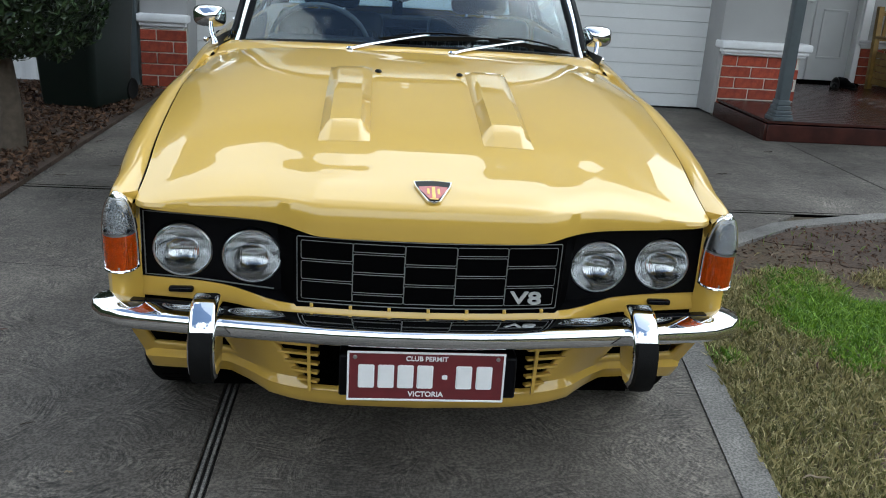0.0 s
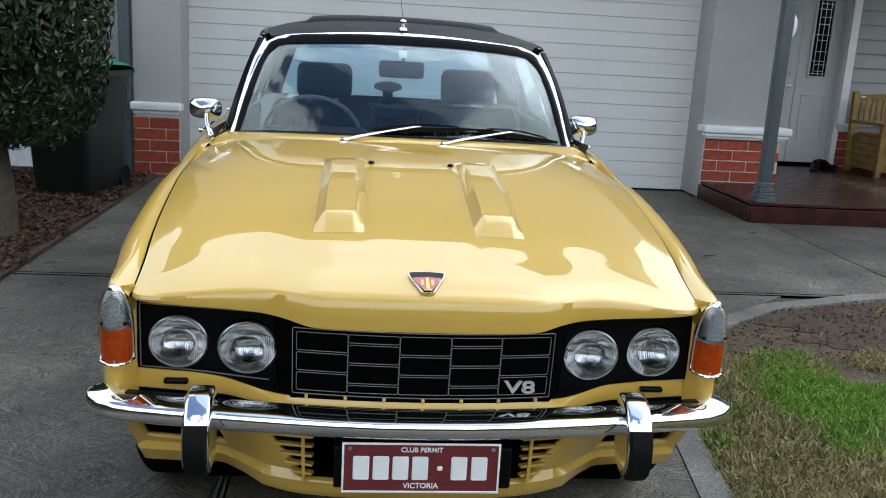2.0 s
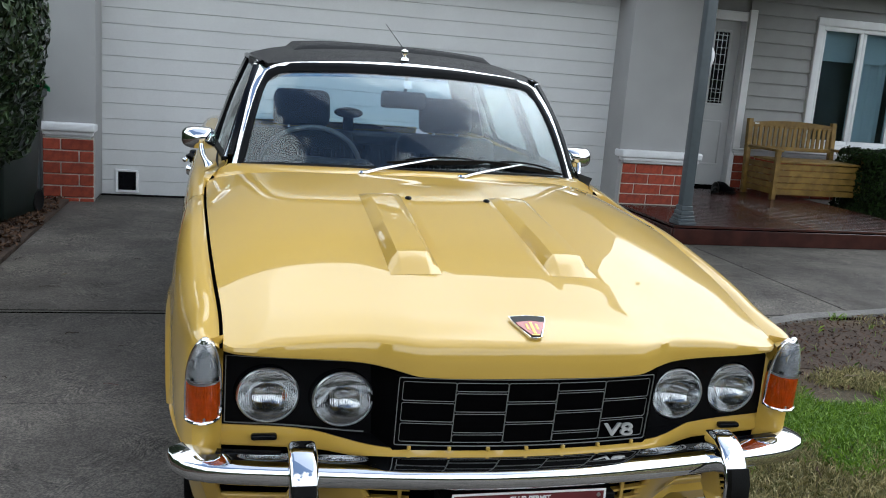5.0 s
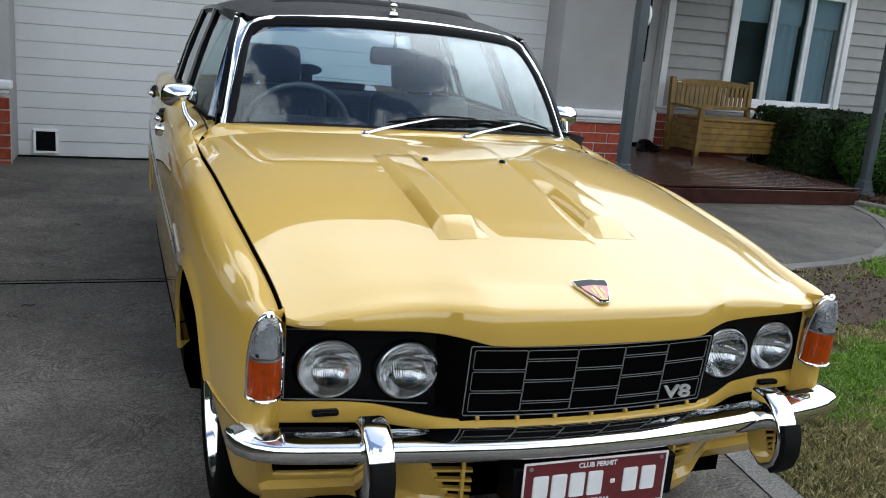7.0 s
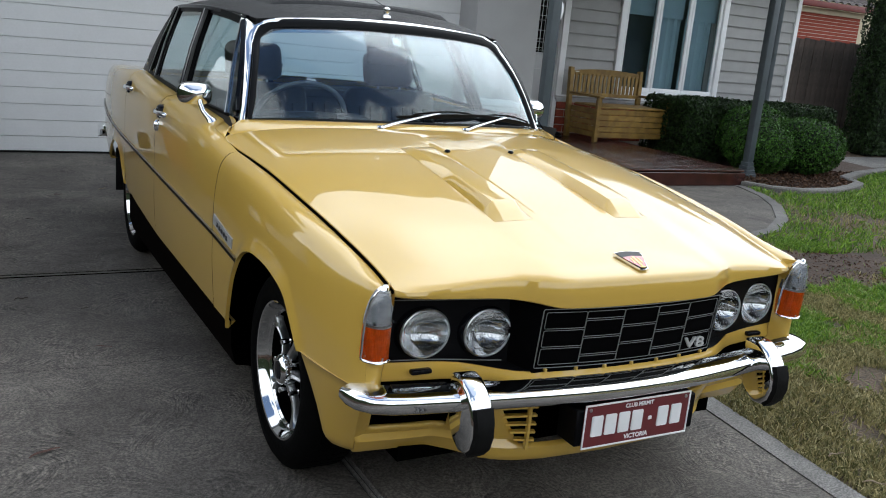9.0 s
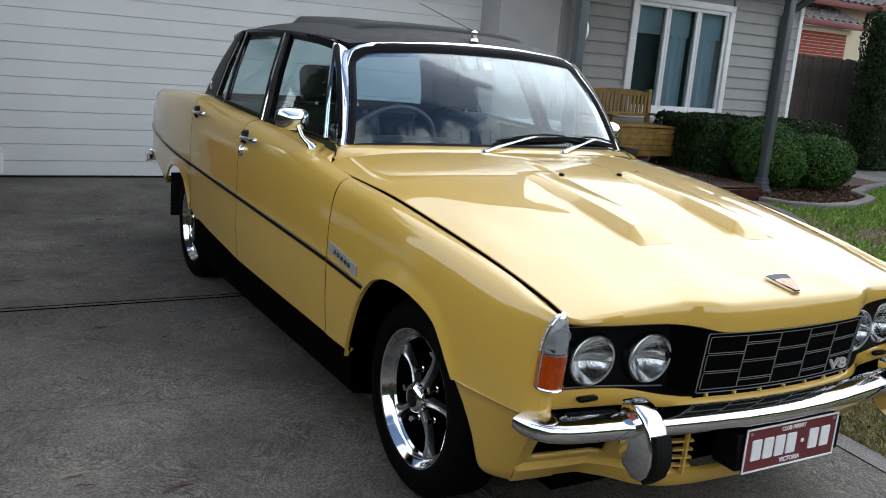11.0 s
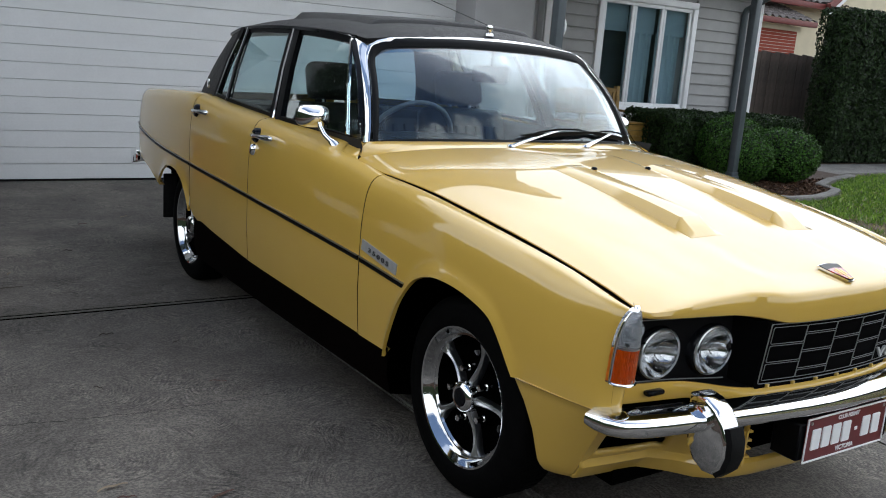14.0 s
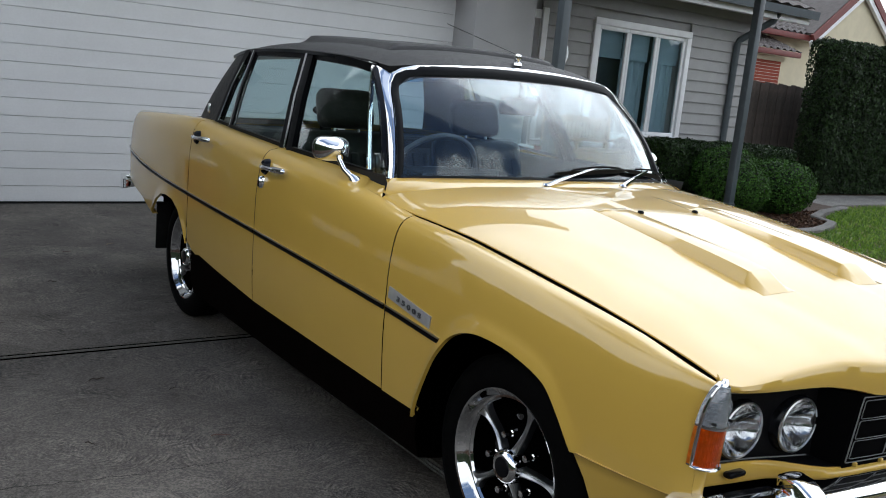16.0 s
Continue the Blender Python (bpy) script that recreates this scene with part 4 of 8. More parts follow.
def wing_inner(y):
    return (seam_x(y) + 0.0080, curve_at(SEAMLINE, y) - 0.008)


def wing_bottom(y):
    if y < -0.332:
        return 0.457
    if y <= 0.315:
        return curve_at(ARCH_F, y)
    return 0.318


def door_bottom(y):
    if y > 2.2:
        return lin([(2.2, 0.372), (2.315, 0.40), (2.34, 0.43)], y)
    return lin(SILL, y)


def rear_bottom(y):
    if y < 2.945:
        return lin(ARCH_R, y)
    return lin([(2.945, 0.44), (3.2, 0.50), (3.5, 0.53), (3.72, 0.58)], y)


DOOR_A, DOOR_B, DOOR_C = 0.497, 1.520, 2.335
wings = {}
for s in (-1, 1):
    wings[s] = part("front_wing", side_panel(-0.630, 0.494, 40, wing_bottom, s=s, arch=(-0.334, 0.317), inner=wing_inner, extra=[y for y, z in ARCH_F if y > -0.34] + steps(0.14, 0.315, 16) + steps(-0.332, -0.2, 10)), PAINT, car)
    fd_ = part("front_door", side_panel(DOOR_A + 0.0025, DOOR_B - 0.0028, 16, door_bottom, s=s), PAINT, car)
    rd_ = part("rear_door", side_panel(DOOR_B + 0.0028, DOOR_C - 0.0028, 14, door_bottom, s=s), PAINT, car)
    rw_ = part("rear_wing", side_panel(DOOR_C + 0.0028, 3.74, 36, rear_bottom, s=s, arch=(2.31, 2.945), extra=[y for y, z in ARCH_R if y > DOOR_C + 0.003]), PAINT, car)
    # sill colour holds the shade under the doors as well as its brown
    part("sill", sided(surface([[(-side_x(y, 0.33) + 0.012 + dx, y, z) for dx, z in ((0.0, lin(SILL, y) + 0.01), (0.002, 0.23), (0.02, 0.165), (0.10, 0.150), (0.3, 0.150))] for y in steps(0.31, 2.32, 12)]), s), SHADED_SILL, car, "dark brown sill with the car's shadow in its colour")
    wings[s, "fd"], wings[s, "rd"], wings[s, "rw"] = fd_, rd_, rw_

# bonnet
LIP_Y = [(0.0, -0.752), (0.15, -0.748), (0.27, -0.738), (0.33, -0.712), (0.38, -0.690), (0.45, -0.680), (0.60, -0.668), (0.68, -0.650), (0.702, -0.628)]
LIP_Z = [(0.0, 0.662), (0.26, 0.664), (0.34, 0.676), (0.45, 0.684), (0.68, 0.690), (0.702, 0.690)]
REAR_Y = [(0.0, 0.500), (0.30, 0.525), (0.50, 0.600), (0.62, 0.680), (0.702, 0.745)]
MIDLINE = [(-0.752, 0.716), (-0.748, 0.7325), (-0.740, 0.7425), (-0.722, 0.7515), (-0.70, 0.7590), (-0.65, 0.7735), (-0.55, 0.794), (-0.4, 0.8255), (-0.1, 0.880), (0.18, 0.9245), (0.4, 0.951), (0.52, 0.962), (0.8, 0.975)]


def bonnet_z(x, y):
    ax = abs(x)
    yf = curve_at(LIP_Y, ax)
    zc = curve_at(MIDLINE, -0.752 + (y - yf) if y < yf + 0.12 else y + (-0.752 - yf) * max(0, 1 - (y - yf - 0.12) / 0.5))
    zs = curve_at(SEAMLINE, y)
    t = min(ax / seam_x(y), 1.0)
    z = zc - (zc - zs) * (0.30 * t**2 + 0.70 * t**5)
    z += 0.004 * smooth01((0.148 - ax) / 0.009) * smooth01((y + 0.74) / 0.8) * smooth01((0.40 - y) / 0.08)
    return z


def bonnet_rows():
    rows = []
    for k in range(109):
        u = -1 + k / 54
        ax = min(abs(u), 1 - 1e-6) * 0.702
        yf, yr, zl = curve_at(LIP_Y, ax), curve_at(REAR_Y, ax), curve_at(LIP_Z, ax)
        xf = u * seam_x(yf)
        row = [(xf, yf + 0.035, zl + 0.012), (xf, yf + 0.012, zl), (xf, yf + 0.003, zl + 0.004)]
        ts = [0, 0.004, 0.010, 0.018, 0.03, 0.045, 0.065, 0.09, 0.12]
        ys = [yf + t for t in ts] + [yf + 0.12 + (yr - yf - 0.12) * q / 34 for q in range(1, 35)]
        z0 = bonnet_z(xf, yf + 0.004)
        for y in ys:
            x = u * seam_x(y)
            z = bonnet_z(x, y)
            if y < yf + 0.004:
                z = zl + 0.55 * (z0 - zl)
            row.append((x, y, z))
        row.append((row[-1][0], yr + 0.004, row[-1][2] - 0.012))
        rows.append(row)
    for k in (0, -1):
        side = [(x, y, z - 0.03) for x, y, z in rows[k]]
        rows = [side] + rows if k == 0 else rows + [side]
    return rows


# strip in the bonnet seam, near-black so the gap's shadow line shows
for s in (-1, 1):
    part("bonnet_gap_shade", sided(surface([[(-seam_x(y) - dx, y, curve_at(SEAMLINE, y) + dz) for dx, dz in ((0.0085, -0.0115), (0.0018, -0.0095), (0.0012, -0.003))] for y in steps(-0.625, 0.735, 50)]), s), DARK, car, "near-black strip for the shade in the bonnet edge gap")
bonnet = part("bonnet", surface(bonnet_rows()), PAINT, car, "glossy yellow bonnet with two raised scoops")


def scoop(x0, x1):
    """A raised wedge that rises to its open-looking front, with sloping flanks."""
    rows = []
    for y in [-0.405, -0.372, -0.335, -0.33] + steps(-0.30, 0.24, 14):
        rise = 0.030 * smooth01((y + 0.405) / 0.07) * (1 - 0.55 * smooth01((y + 0.30) / 0.54))
        rise *= smooth01((0.245 - y) / 0.03)
        row = []
        for dx, k in ((-0.004, -0.004), (0.0, 0.0), (0.026, 1.0), (0.034, 1.02), (0.5, 1.06), (0.966, 1.02), (0.974, 1.0), (1.0, 0.0), (1.004, -0.004)):
            w = x1 - x0
            if dx == 0.026 or dx == 0.034:
                x = x0 + dx
            elif dx == 0.966 or dx == 0.974:
                x = x1 - (1 - dx)
            else:
                x = x0 + w * dx
            h = rise * k if k > 0 else k
            row.append((x, y, bonnet_z(x, y) + h + (0.0005 if k >= 0 else 0)))
        rows.append(row)
    return surface(rows)


part("scoop", scoop(-0.283, -0.150), PAINT, bonnet)
part("scoop", scoop(0.147, 0.280), PAINT, bonnet)
for x in (-0.131, 0.128):
    z = bonnet_z(x, 0.18)
    part("washer_jet", lathe([(0.010, 0), (0.011, 0.004), (0.007, 0.009), (0.0, 0.010)], 14, pose(x, 0.18, z - 0.001)), GLOSS_BLACK, bonnet, "black washer jet")

# scuttle between bonnet and windscreen
SCREEN_B = [(0.0, 0.600, 0.972), (0.2, 0.618, 0.970), (0.4, 0.672, 0.963), (0.55, 0.740, 0.952), (0.64, 0.800, 0.942)]
SCREEN_T = [(0.0, 0.968, 1.318), (0.2, 0.975, 1.316), (0.4, 1.005, 1.306), (0.50, 1.040, 1.296), (0.545, 1.075, 1.284)]


def on(table, u):
    """A point at the fraction u of a half-curve of (x, y, z), signed."""
    a = abs(u) * table[-1][0]
    y = curve_at([(p[0], p[1]) for p in table], a)
    z = curve_at([(p[0], p[2]) for p in table], a)
    return Vector((math.copysign(a, u) if u else 0.0, y, z))


rows = []
for k in range(41):
    u = -1 + k / 20
    b = on(SCREEN_B, u)
    yr = curve_at(REAR_Y, min(abs(u), 1 - 1e-6) * 0.702)
    x = u * seam_x(yr)
    p = Vector((x, yr + 0.008, bonnet_z(x, yr) - 0.003))
    end = Vector((b.x * (1.03 + 0.04 * abs(u)), b.y - 0.035 + 0.02 * abs(u), b.z + 0.002))
    rows.append([p + Vector((0, -0.01, -0.02)), p, p.lerp(end, 0.33) + Vector((0, 0, 0.004)), p.lerp(end, 0.66) + Vector((0, 0, 0.005)), end, end + Vector((0, 0.04, -0.012))])
for k in (0, -1):
    side = [Vector((p.x * 1.004, p.y + 0.006, p.z - 0.07)) for p in rows[k]]
    rows = [side] + rows if k == 0 else rows + [side]
part("scuttle", surface(rows), PAINT, car)
# door top ahead of the window, closed towards the bonnet corner by a curved shut line
SHUT_X = [(0.49, 0.7655), (0.62, 0.767), (0.69, 0.764), (0.72, 0.757), (0.745, 0.742), (0.765, 0.722), (0.79, 0.700), (0.95, 0.690)]
SHUT_Z = [(0.49, 0.862), (0.62, 0.869), (0.69, 0.876), (0.72, 0.886), (0.745, 0.906), (0.765, 0.924), (0.79, 0.937), (0.95, 0.946)]
for s in (-1, 1):
    rows = []
    for y in steps(0.4995, 0.69, 8) + steps(0.70, 0.91, 22):
        c = curve_at(CREST, y)
        xo = curve_at(PLAN, y) - 0.079
        xi, zi = curve_at(SHUT_X, y), curve_at(SHUT_Z, y)
        xi = min(xi, xo - 0.002)
        rows.append([(-(xo + (xi - xo) * t), y, c + (zi - c) * (0.35 * t + 0.65 * t * t)) for t in steps(0, 1, 6)] + [(-(xi - 0.002), y, zi - 0.03)])
    part("door_shoulder", sided(surface(rows), s), PAINT, wings[s, "fd"])
    # the corner gap's shade, laid in as a near-black strip
    part("corner_gap_shade", sided(surface([[(-(curve_at(SHUT_X, y) + 0.0005), y - 0.001, curve_at(SHUT_Z, y) - 0.001), (-(curve_at(SHUT_X, y) - 0.008), y - 0.004, curve_at(SHUT_Z, y) - 0.006)] for y in steps(0.64, 0.742, 16)]), s), DARK, car, "near-black strip for the shade in the bonnet corner gap")

# windscreen with its rubber and bright trim
rows = []
for k in range(25):
    u = -1 + k / 12
    b, t = on(SCREEN_B, u), on(SCREEN_T, u)
    rows.append([b.lerp(t, v) + Vector((0, -0.035 * math.sin(math.pi * v), 0.03 * math.sin(math.pi * v))) * (1 - 0.3 * u * u) for v in steps(0, 1, 10)])
ws = part("windscreen", surface(rows, 0.005), SCREEN_GLASS, car, "large curved windscreen, tinted for the blue sky reflection")
ws.visible_shadow = False
band = part("sun_band", surface([[p + Vector((0, 0.008, -0.007)) for p in row[-2:]] for row in rows], 0.001), TINT_BAND, ws, "blue tinted band along the top edge")
band.visible_shadow = False


def screen_loop(out):
    pts = []
    top = [on(SCREEN_T, -1 + k / 12) for k in range(25)]
    bot = [on(SCREEN_B, 1 - k / 12) for k in range(25)]
    def side(a, b):
        return [a.lerp(b, v) + Vector((0, -0.035 * math.sin(math.pi * v), 0.03 * math.sin(math.pi * v))) * 0.7 for v in steps(0, 1, 8)[1:-1]]
    loop = top + side(top[-1], bot[0]) + bot + side(bot[-1], top[0])
    c = Vector((0, 0.80, 1.14))
    for p in loop:
        d = p - c
        d.normalize()
        pts.append(p + Vector((d.x, d.y * 0.35, d.z)) * out)
    n = len(pts)
    for turn in range(3):
        old = [p.copy() for p in pts]
        for c0 in (-1, 0, 24, 25):
            for k in (c0 - 1, c0, c0 + 1):
                pts[k % n] = old[k % n] * 0.5 + (old[(k - 1) % n] + old[(k + 1) % n]) * 0.25
    return pts


rub = screen_loop(0.006)
part("windscreen_rubber", sweep(rub, [(-0.024, -0.012), (0.024, -0.012), (0.024, 0.006), (0.010, 0.014), (-0.010, 0.014), (-0.024, 0.006)], up=(0, -0.75, 0.66), closed=True, scales=[1.0] * 25 + [0.5] * 7 + [0.45] * 25 + [0.5] * 7), SLATE_RUBBER, car)
strip = [p + Vector((0, 0.006, 0)) for p in screen_loop(0.030)]
wide = [p + Vector((0, 0.010, 0)) for p in screen_loop(0.024)]
strip = strip[:25] + wide[25:32] + strip[32:57] + wide[57:]
tops = strip[:25]
sides_r, sides_l = strip[25:32], strip[57:64]
upper = sides_l + tops + sides_r
part("windscreen_trim", sweep([strip[56]] + upper + [strip[32]], [(-0.013, -0.006), (0.013, -0.006), (0.011, 0.006), (0.0, 0.010), (-0.011, 0.006)], up=(0, -0.75, 0.66), scales=[0.5] * 7 + [0.7] + [0.95] * 25 + [0.7] + [0.5] * 7), CHROME, car, "bright chrome windscreen trim")
# polished pillar face from the screen trim back to the door frame, broad at the roof
for s in (-1, 1):
    rows = []
    line = [strip[56]] + sides_l + [strip[0]]
    for k, p in enumerate(line):
        t = k / (len(line) - 1)
        back = Vector((-0.677, 0.840, 0.937)).lerp(Vector((-0.596, 1.118, 1.302)), t) + Vector((0, -0.020, 0.018)) * math.sin(math.pi * t)
        back = back.lerp(Vector((-0.590, 1.172, 1.323)), smooth01((t - 0.72) / 0.28))
        rows.append([p + Vector((0.003, 0.004, -0.004)), p + Vector((-0.004, 0.0, 0.002)), p.lerp(back, 0.35) + Vector((-0.005, -0.003, 0.004)), p.lerp(back, 0.7) + Vector((-0.004, -0.002, 0.003)), back, back + Vector((0.012, 0.006, -0.002))])
    part("pillar_face", sided(surface(rows), s), CHROME, car, "polished bright windscreen pillar")

# roof
ROOF_C = [(0.985, 1.350), (1.02, 1.366), (1.08, 1.379), (1.2, 1.394), (1.6, 1.414), (2.0, 1.412), (2.3, 1.394), (2.44, 1.374), (2.50, 1.352)]
ROOF_E = [(1.0, 1.294), (1.12, 1.316), (1.3, 1.334), (1.65, 1.347), (2.0, 1.345), (2.25, 1.336), (2.47, 1.308), (2.6, 1.28)]
ROOF_W = [(1.0, 0.505), (1.06, 0.530), (1.12, 0.553), (1.3, 0.590), (1.6, 0.610), (2.0, 0.610), (2.3, 0.598), (2.5, 0.580)]
rows = []
for k in range(31):
    u = -1 + k / 15
    row = []
    for j in range(27):
        v = j / 26
        y = (0.993 + 0.105 * abs(u) ** 2.6) * (1 - v) + (2.50 + 0.02 * u * u) * v
        yc = 0.985 + (2.50 - 0.985) * v
        zc, ze, w = curve_at(ROOF_C, yc), curve_at(ROOF_E, y), curve_at(ROOF_W, y)
        row.append((u * w, y, zc - (zc - ze) * (0.55 * abs(u) ** 2.2 + 0.45 * abs(u) ** 6)))
    rows.append(row)
part("roof", surface(rows, 0.02), VINYL, car, "black vinyl-covered roof")
# folding sunroof panel
rows = []
for k in range(21):
    u = -1 + k / 10
    x = 0.44 * u
    row = []
    for y, h in ((1.275, -0.004), (1.283, 0.012), (1.30, 0.021), (1.34, 0.020), (1.55, 0.017), (1.80, 0.018), (1.98, 0.02), (2.02, 0.030), (2.06, 0.030), (2.10, 0.012), (2.108, -0.004)):
        w = curve_at(ROOF_W, y)
        zc, ze = curve_at(ROOF_C, y), curve_at(ROOF_E, y)
        t = abs(x) / w
        e = smooth01((1 - abs(u)) / 0.05)
        row.append((x, y + 0.01 * u * u, zc - (zc - ze) * (0.55 * t**2.2 + 0.45 * t**6) + (h if h < 0 else h * e - 0.004 * (1 - e))))
    rows.append(row)
part("sunroof_cover", surface(rows), VINYL, car, "folding black sunroof cover")
# gutters, C pillars, rear window, boot
for s in (-1, 1):
    path = [Vector((-curve_at(ROOF_W, y) - 0.006, y, curve_at(ROOF_E, y) - 0.006)) for y in steps(1.15, 2.50, 18)]
    part("gutter", sided(sweep(path, [(-0.010, -0.008), (0.010, -0.008), (0.010, 0.006), (0.0, 0.010), (-0.010, 0.006)]), s), GLOSS_BLACK, car)
    rows = []
    for v in steps(0, 1, 8):
        z = 1.325 - (1.325 - 0.985) * v
        x = 0.596 + (0.728 - 0.596) * v + 0.012 * math.sin(math.pi * v)
        yf, yr = 2.265 + 0.055 * v, 2.475 + 0.155 * v
        rows.append([(-x + 0.012, yf, z), (-x, yf + 0.012, z), (-x - 0.002, (yf + yr) / 2, z), (-x + 0.006, yr - 0.05, z), (-x + 0.035, yr, z), (-x + 0.08, yr + 0.035, z)])
    part("rear_pillar", sided(surface(rows), s), VINYL, car, "black vinyl rear pillar")
    part("pillar_badge", sided(boxed(-0.722, -0.712, 2.455, 2.485, 1.02, 1.065, 0.004, 2), s), CHROME, car, "small chrome pillar badge")
rows = []
for u in steps(-1, 1, 14):
    b, t = Vector((u * 0.64, 2.72 - 0.09 * u * u, 0.985)), Vector((u * 0.535, 2.49 - 0.02 * u * u, 1.335 - 0.02 * u * u))
    rows.append([b.lerp(t, v) + Vector((0, 0.02, 0.02)) * math.sin(math.pi * v) for v in steps(0, 1, 8)])
rg = part("rear_window", surface(rows, 0.005), GLASS, car)
rg.visible_shadow = False
rows = []
for u in steps(-1, 1, 16):
    row = []
    for y in steps(2.64, 3.72, 14):
        w = curve_at(PLAN, y) - 0.12
        row.append((u * w, y, curve_at(CREST, y) - 0.004 + (0.012 - 0.05 * smooth01((y - 3.3) / 0.45)) * (1 - u * u)))
    row.append((u * w * 0.99, 3.75, 0.80))
    row.append((u * w * 0.98, 3.74, 0.55))
    rows.append(row)
part("boot_lid", surface(rows), PAINT, car)
part("rear_bumper", sweep([(-0.797, 3.53, 0.515), (-0.803, 3.62, 0.508), (-0.78, 3.72, 0.50), (-0.70, 3.79, 0.50), (0.0, 3.84, 0.50), (0.70, 3.79, 0.50), (0.78, 3.72, 0.50), (0.803, 3.62, 0.508), (0.797, 3.53, 0.515)], [(-0.02, -0.045), (0.015, -0.04), (0.025, 0.0), (0.015, 0.04), (-0.02, 0.045)], scales=[0.35, 0.8, 1, 1, 1, 1, 1, 0.8, 0.35]), CHROME, car, "chrome rear bumper")
# closed dark tub: floor, firewall, engine bay, arches; unseen boxes, low to block light
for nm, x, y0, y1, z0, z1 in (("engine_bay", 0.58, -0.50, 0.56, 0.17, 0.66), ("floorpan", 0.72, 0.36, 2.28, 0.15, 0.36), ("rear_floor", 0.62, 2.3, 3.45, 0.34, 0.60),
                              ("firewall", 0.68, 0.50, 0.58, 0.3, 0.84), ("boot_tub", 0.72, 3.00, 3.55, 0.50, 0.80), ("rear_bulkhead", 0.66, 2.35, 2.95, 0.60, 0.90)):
    part(nm, boxed(-x, x, y0, y1, z0, z1), DARK, car, "unseen near-black block of the underbody")
# arch liners in near-black: the shade round the wheels is in their colour
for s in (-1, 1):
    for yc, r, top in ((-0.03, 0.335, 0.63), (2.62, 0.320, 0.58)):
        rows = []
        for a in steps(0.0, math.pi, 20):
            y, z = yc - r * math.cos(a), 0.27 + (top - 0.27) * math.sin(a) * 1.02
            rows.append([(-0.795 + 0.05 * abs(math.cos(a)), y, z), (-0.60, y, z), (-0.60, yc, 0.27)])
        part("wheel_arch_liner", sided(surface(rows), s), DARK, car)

# ---- car front ----
def grille_y(x, z):
    return -0.757 + 0.27 * x * x + 0.10 * (0.66 - z)


# black grille body with cheeks
rows = []
for x in [-0.365, -0.345, -0.325, -0.318] + steps(-0.31, 0.31, 24) + [0.318, 0.325, 0.345, 0.365]:
    row = []
    for z in steps(0.494 - 0.010 * smooth01((0.318 - abs(x)) / 0.008), 0.672, 6):
        y = grille_y(min(abs(x), 0.318), z)
        a = abs(x)
        if a > 0.318:
            y = y + (a - 0.318) / 0.047 * 0.085
        row.append((x, y + 0.012, z - 0.004 * smooth01(a / 0.3)))
    rows.append(row)
grille = part("grille", surface(rows, 0.02), GRILLE_BLACK, car, "black grille with thin bright outlined cells")


def outline(x0, x1, z0, z1, t=0.0006, d=0.0020):
    pts = []
    r = 0.004
    for cx, cz, a0 in ((x1 - r, z1 - r, 0), (x0 + r, z1 - r, 90), (x0 + r, z0 + r, 180), (x1 - r, z0 + r, 270)):
        for k in range(3):
            a = radians(a0 + 45 * k)
            pts.append((cx + r * math.cos(a), cz + r * math.sin(a)))
    path = [(x, grille_y(x, z) + 0.009, z) for x, z in pts]
    # walk the long sides so that the bars follow the curve
    full = []
    for a, b in zip(path, path[1:] + path[:1]):
        n = max(1, int(abs(b[0] - a[0]) / 0.03))
        for k in range(n):
            x, z = a[0] + (b[0] - a[0]) * k / n, a[2] + (b[2] - a[2]) * k / n
            full.append((x, grille_y(x, z) + 0.009, z))
    return sweep(full, [(-t / 2 - 0.0006, -d / 2), (t / 2 + 0.0006, -d / 2), (t / 2, d / 2), (-t / 2, d / 2)], up=(0, -1, 0), closed=True)


GX = steps(-0.300, 0.300, 5)
Z0, Z1 = 0.503, 0.657
for c in range(5):
    cuts = [0, 1 / 3, 2 / 3, 1] if c % 2 == 0 else [0, 0.16, 0.5, 0.83, 1]
    for a, b in zip(cuts, cuts[1:]):
        zz0, zz1 = Z0 + (Z1 - Z0) * a, Z0 + (Z1 - Z0) * b
        part("grille_cell", outline(GX[c] + 0.0006, GX[c + 1] - 0.0006, zz0 + 0.0028, zz1 - 0.0028), OUTLINE, grille, "thin bright cell outline")
part("grille_surround", outline(-0.309, 0.309, 0.4965, 0.6635, 0.0010, 0.003), OUTLINE, grille, "thin bright outer outline")
text_mesh("engine_badge", "V8", 0.050, BRIGHT, pose(0.232, grille_y(0.232, 0.525) + 0.004, 0.526, 88) @ Matrix.Diagonal((1.35, 0.85, 1, 1)), grille, 0.003, "bright metal engine badge")
for x in (-0.275, -0.183, -0.092, 0.0, 0.092, 0.183, 0.275):
    part("grille_peg", boxed(x - 0.004, x + 0.004, grille_y(x, 0.49) + 0.003, grille_y(x, 0.49) + 0.016, 0.485, 0.4955, 0.0015), PAINT, grille)


def fluted(r, m):
    """A domed round lens with upright flutes."""
    rows = []
    for k, x in enumerate(steps(-r, r, 60)):
        h = math.sqrt(max(r * r - x * x, 1e-7))
        rows.append([(x, h * v, 0.0165 + 0.0150 * (1 - (x * x + (h * v) ** 2) / (r * r)) + (0.0020 if k % 2 else 0) * (1 - v**6)) for v in steps(-1, 1, 14)])
    bm = surface(rows)
    bm.transform(m)
    return bm


LAMPS = ((0.589, 0.584), (0.421, 0.582))


def lamp_y(ax):
    return -0.640 + (ax - 0.36) * 0.165


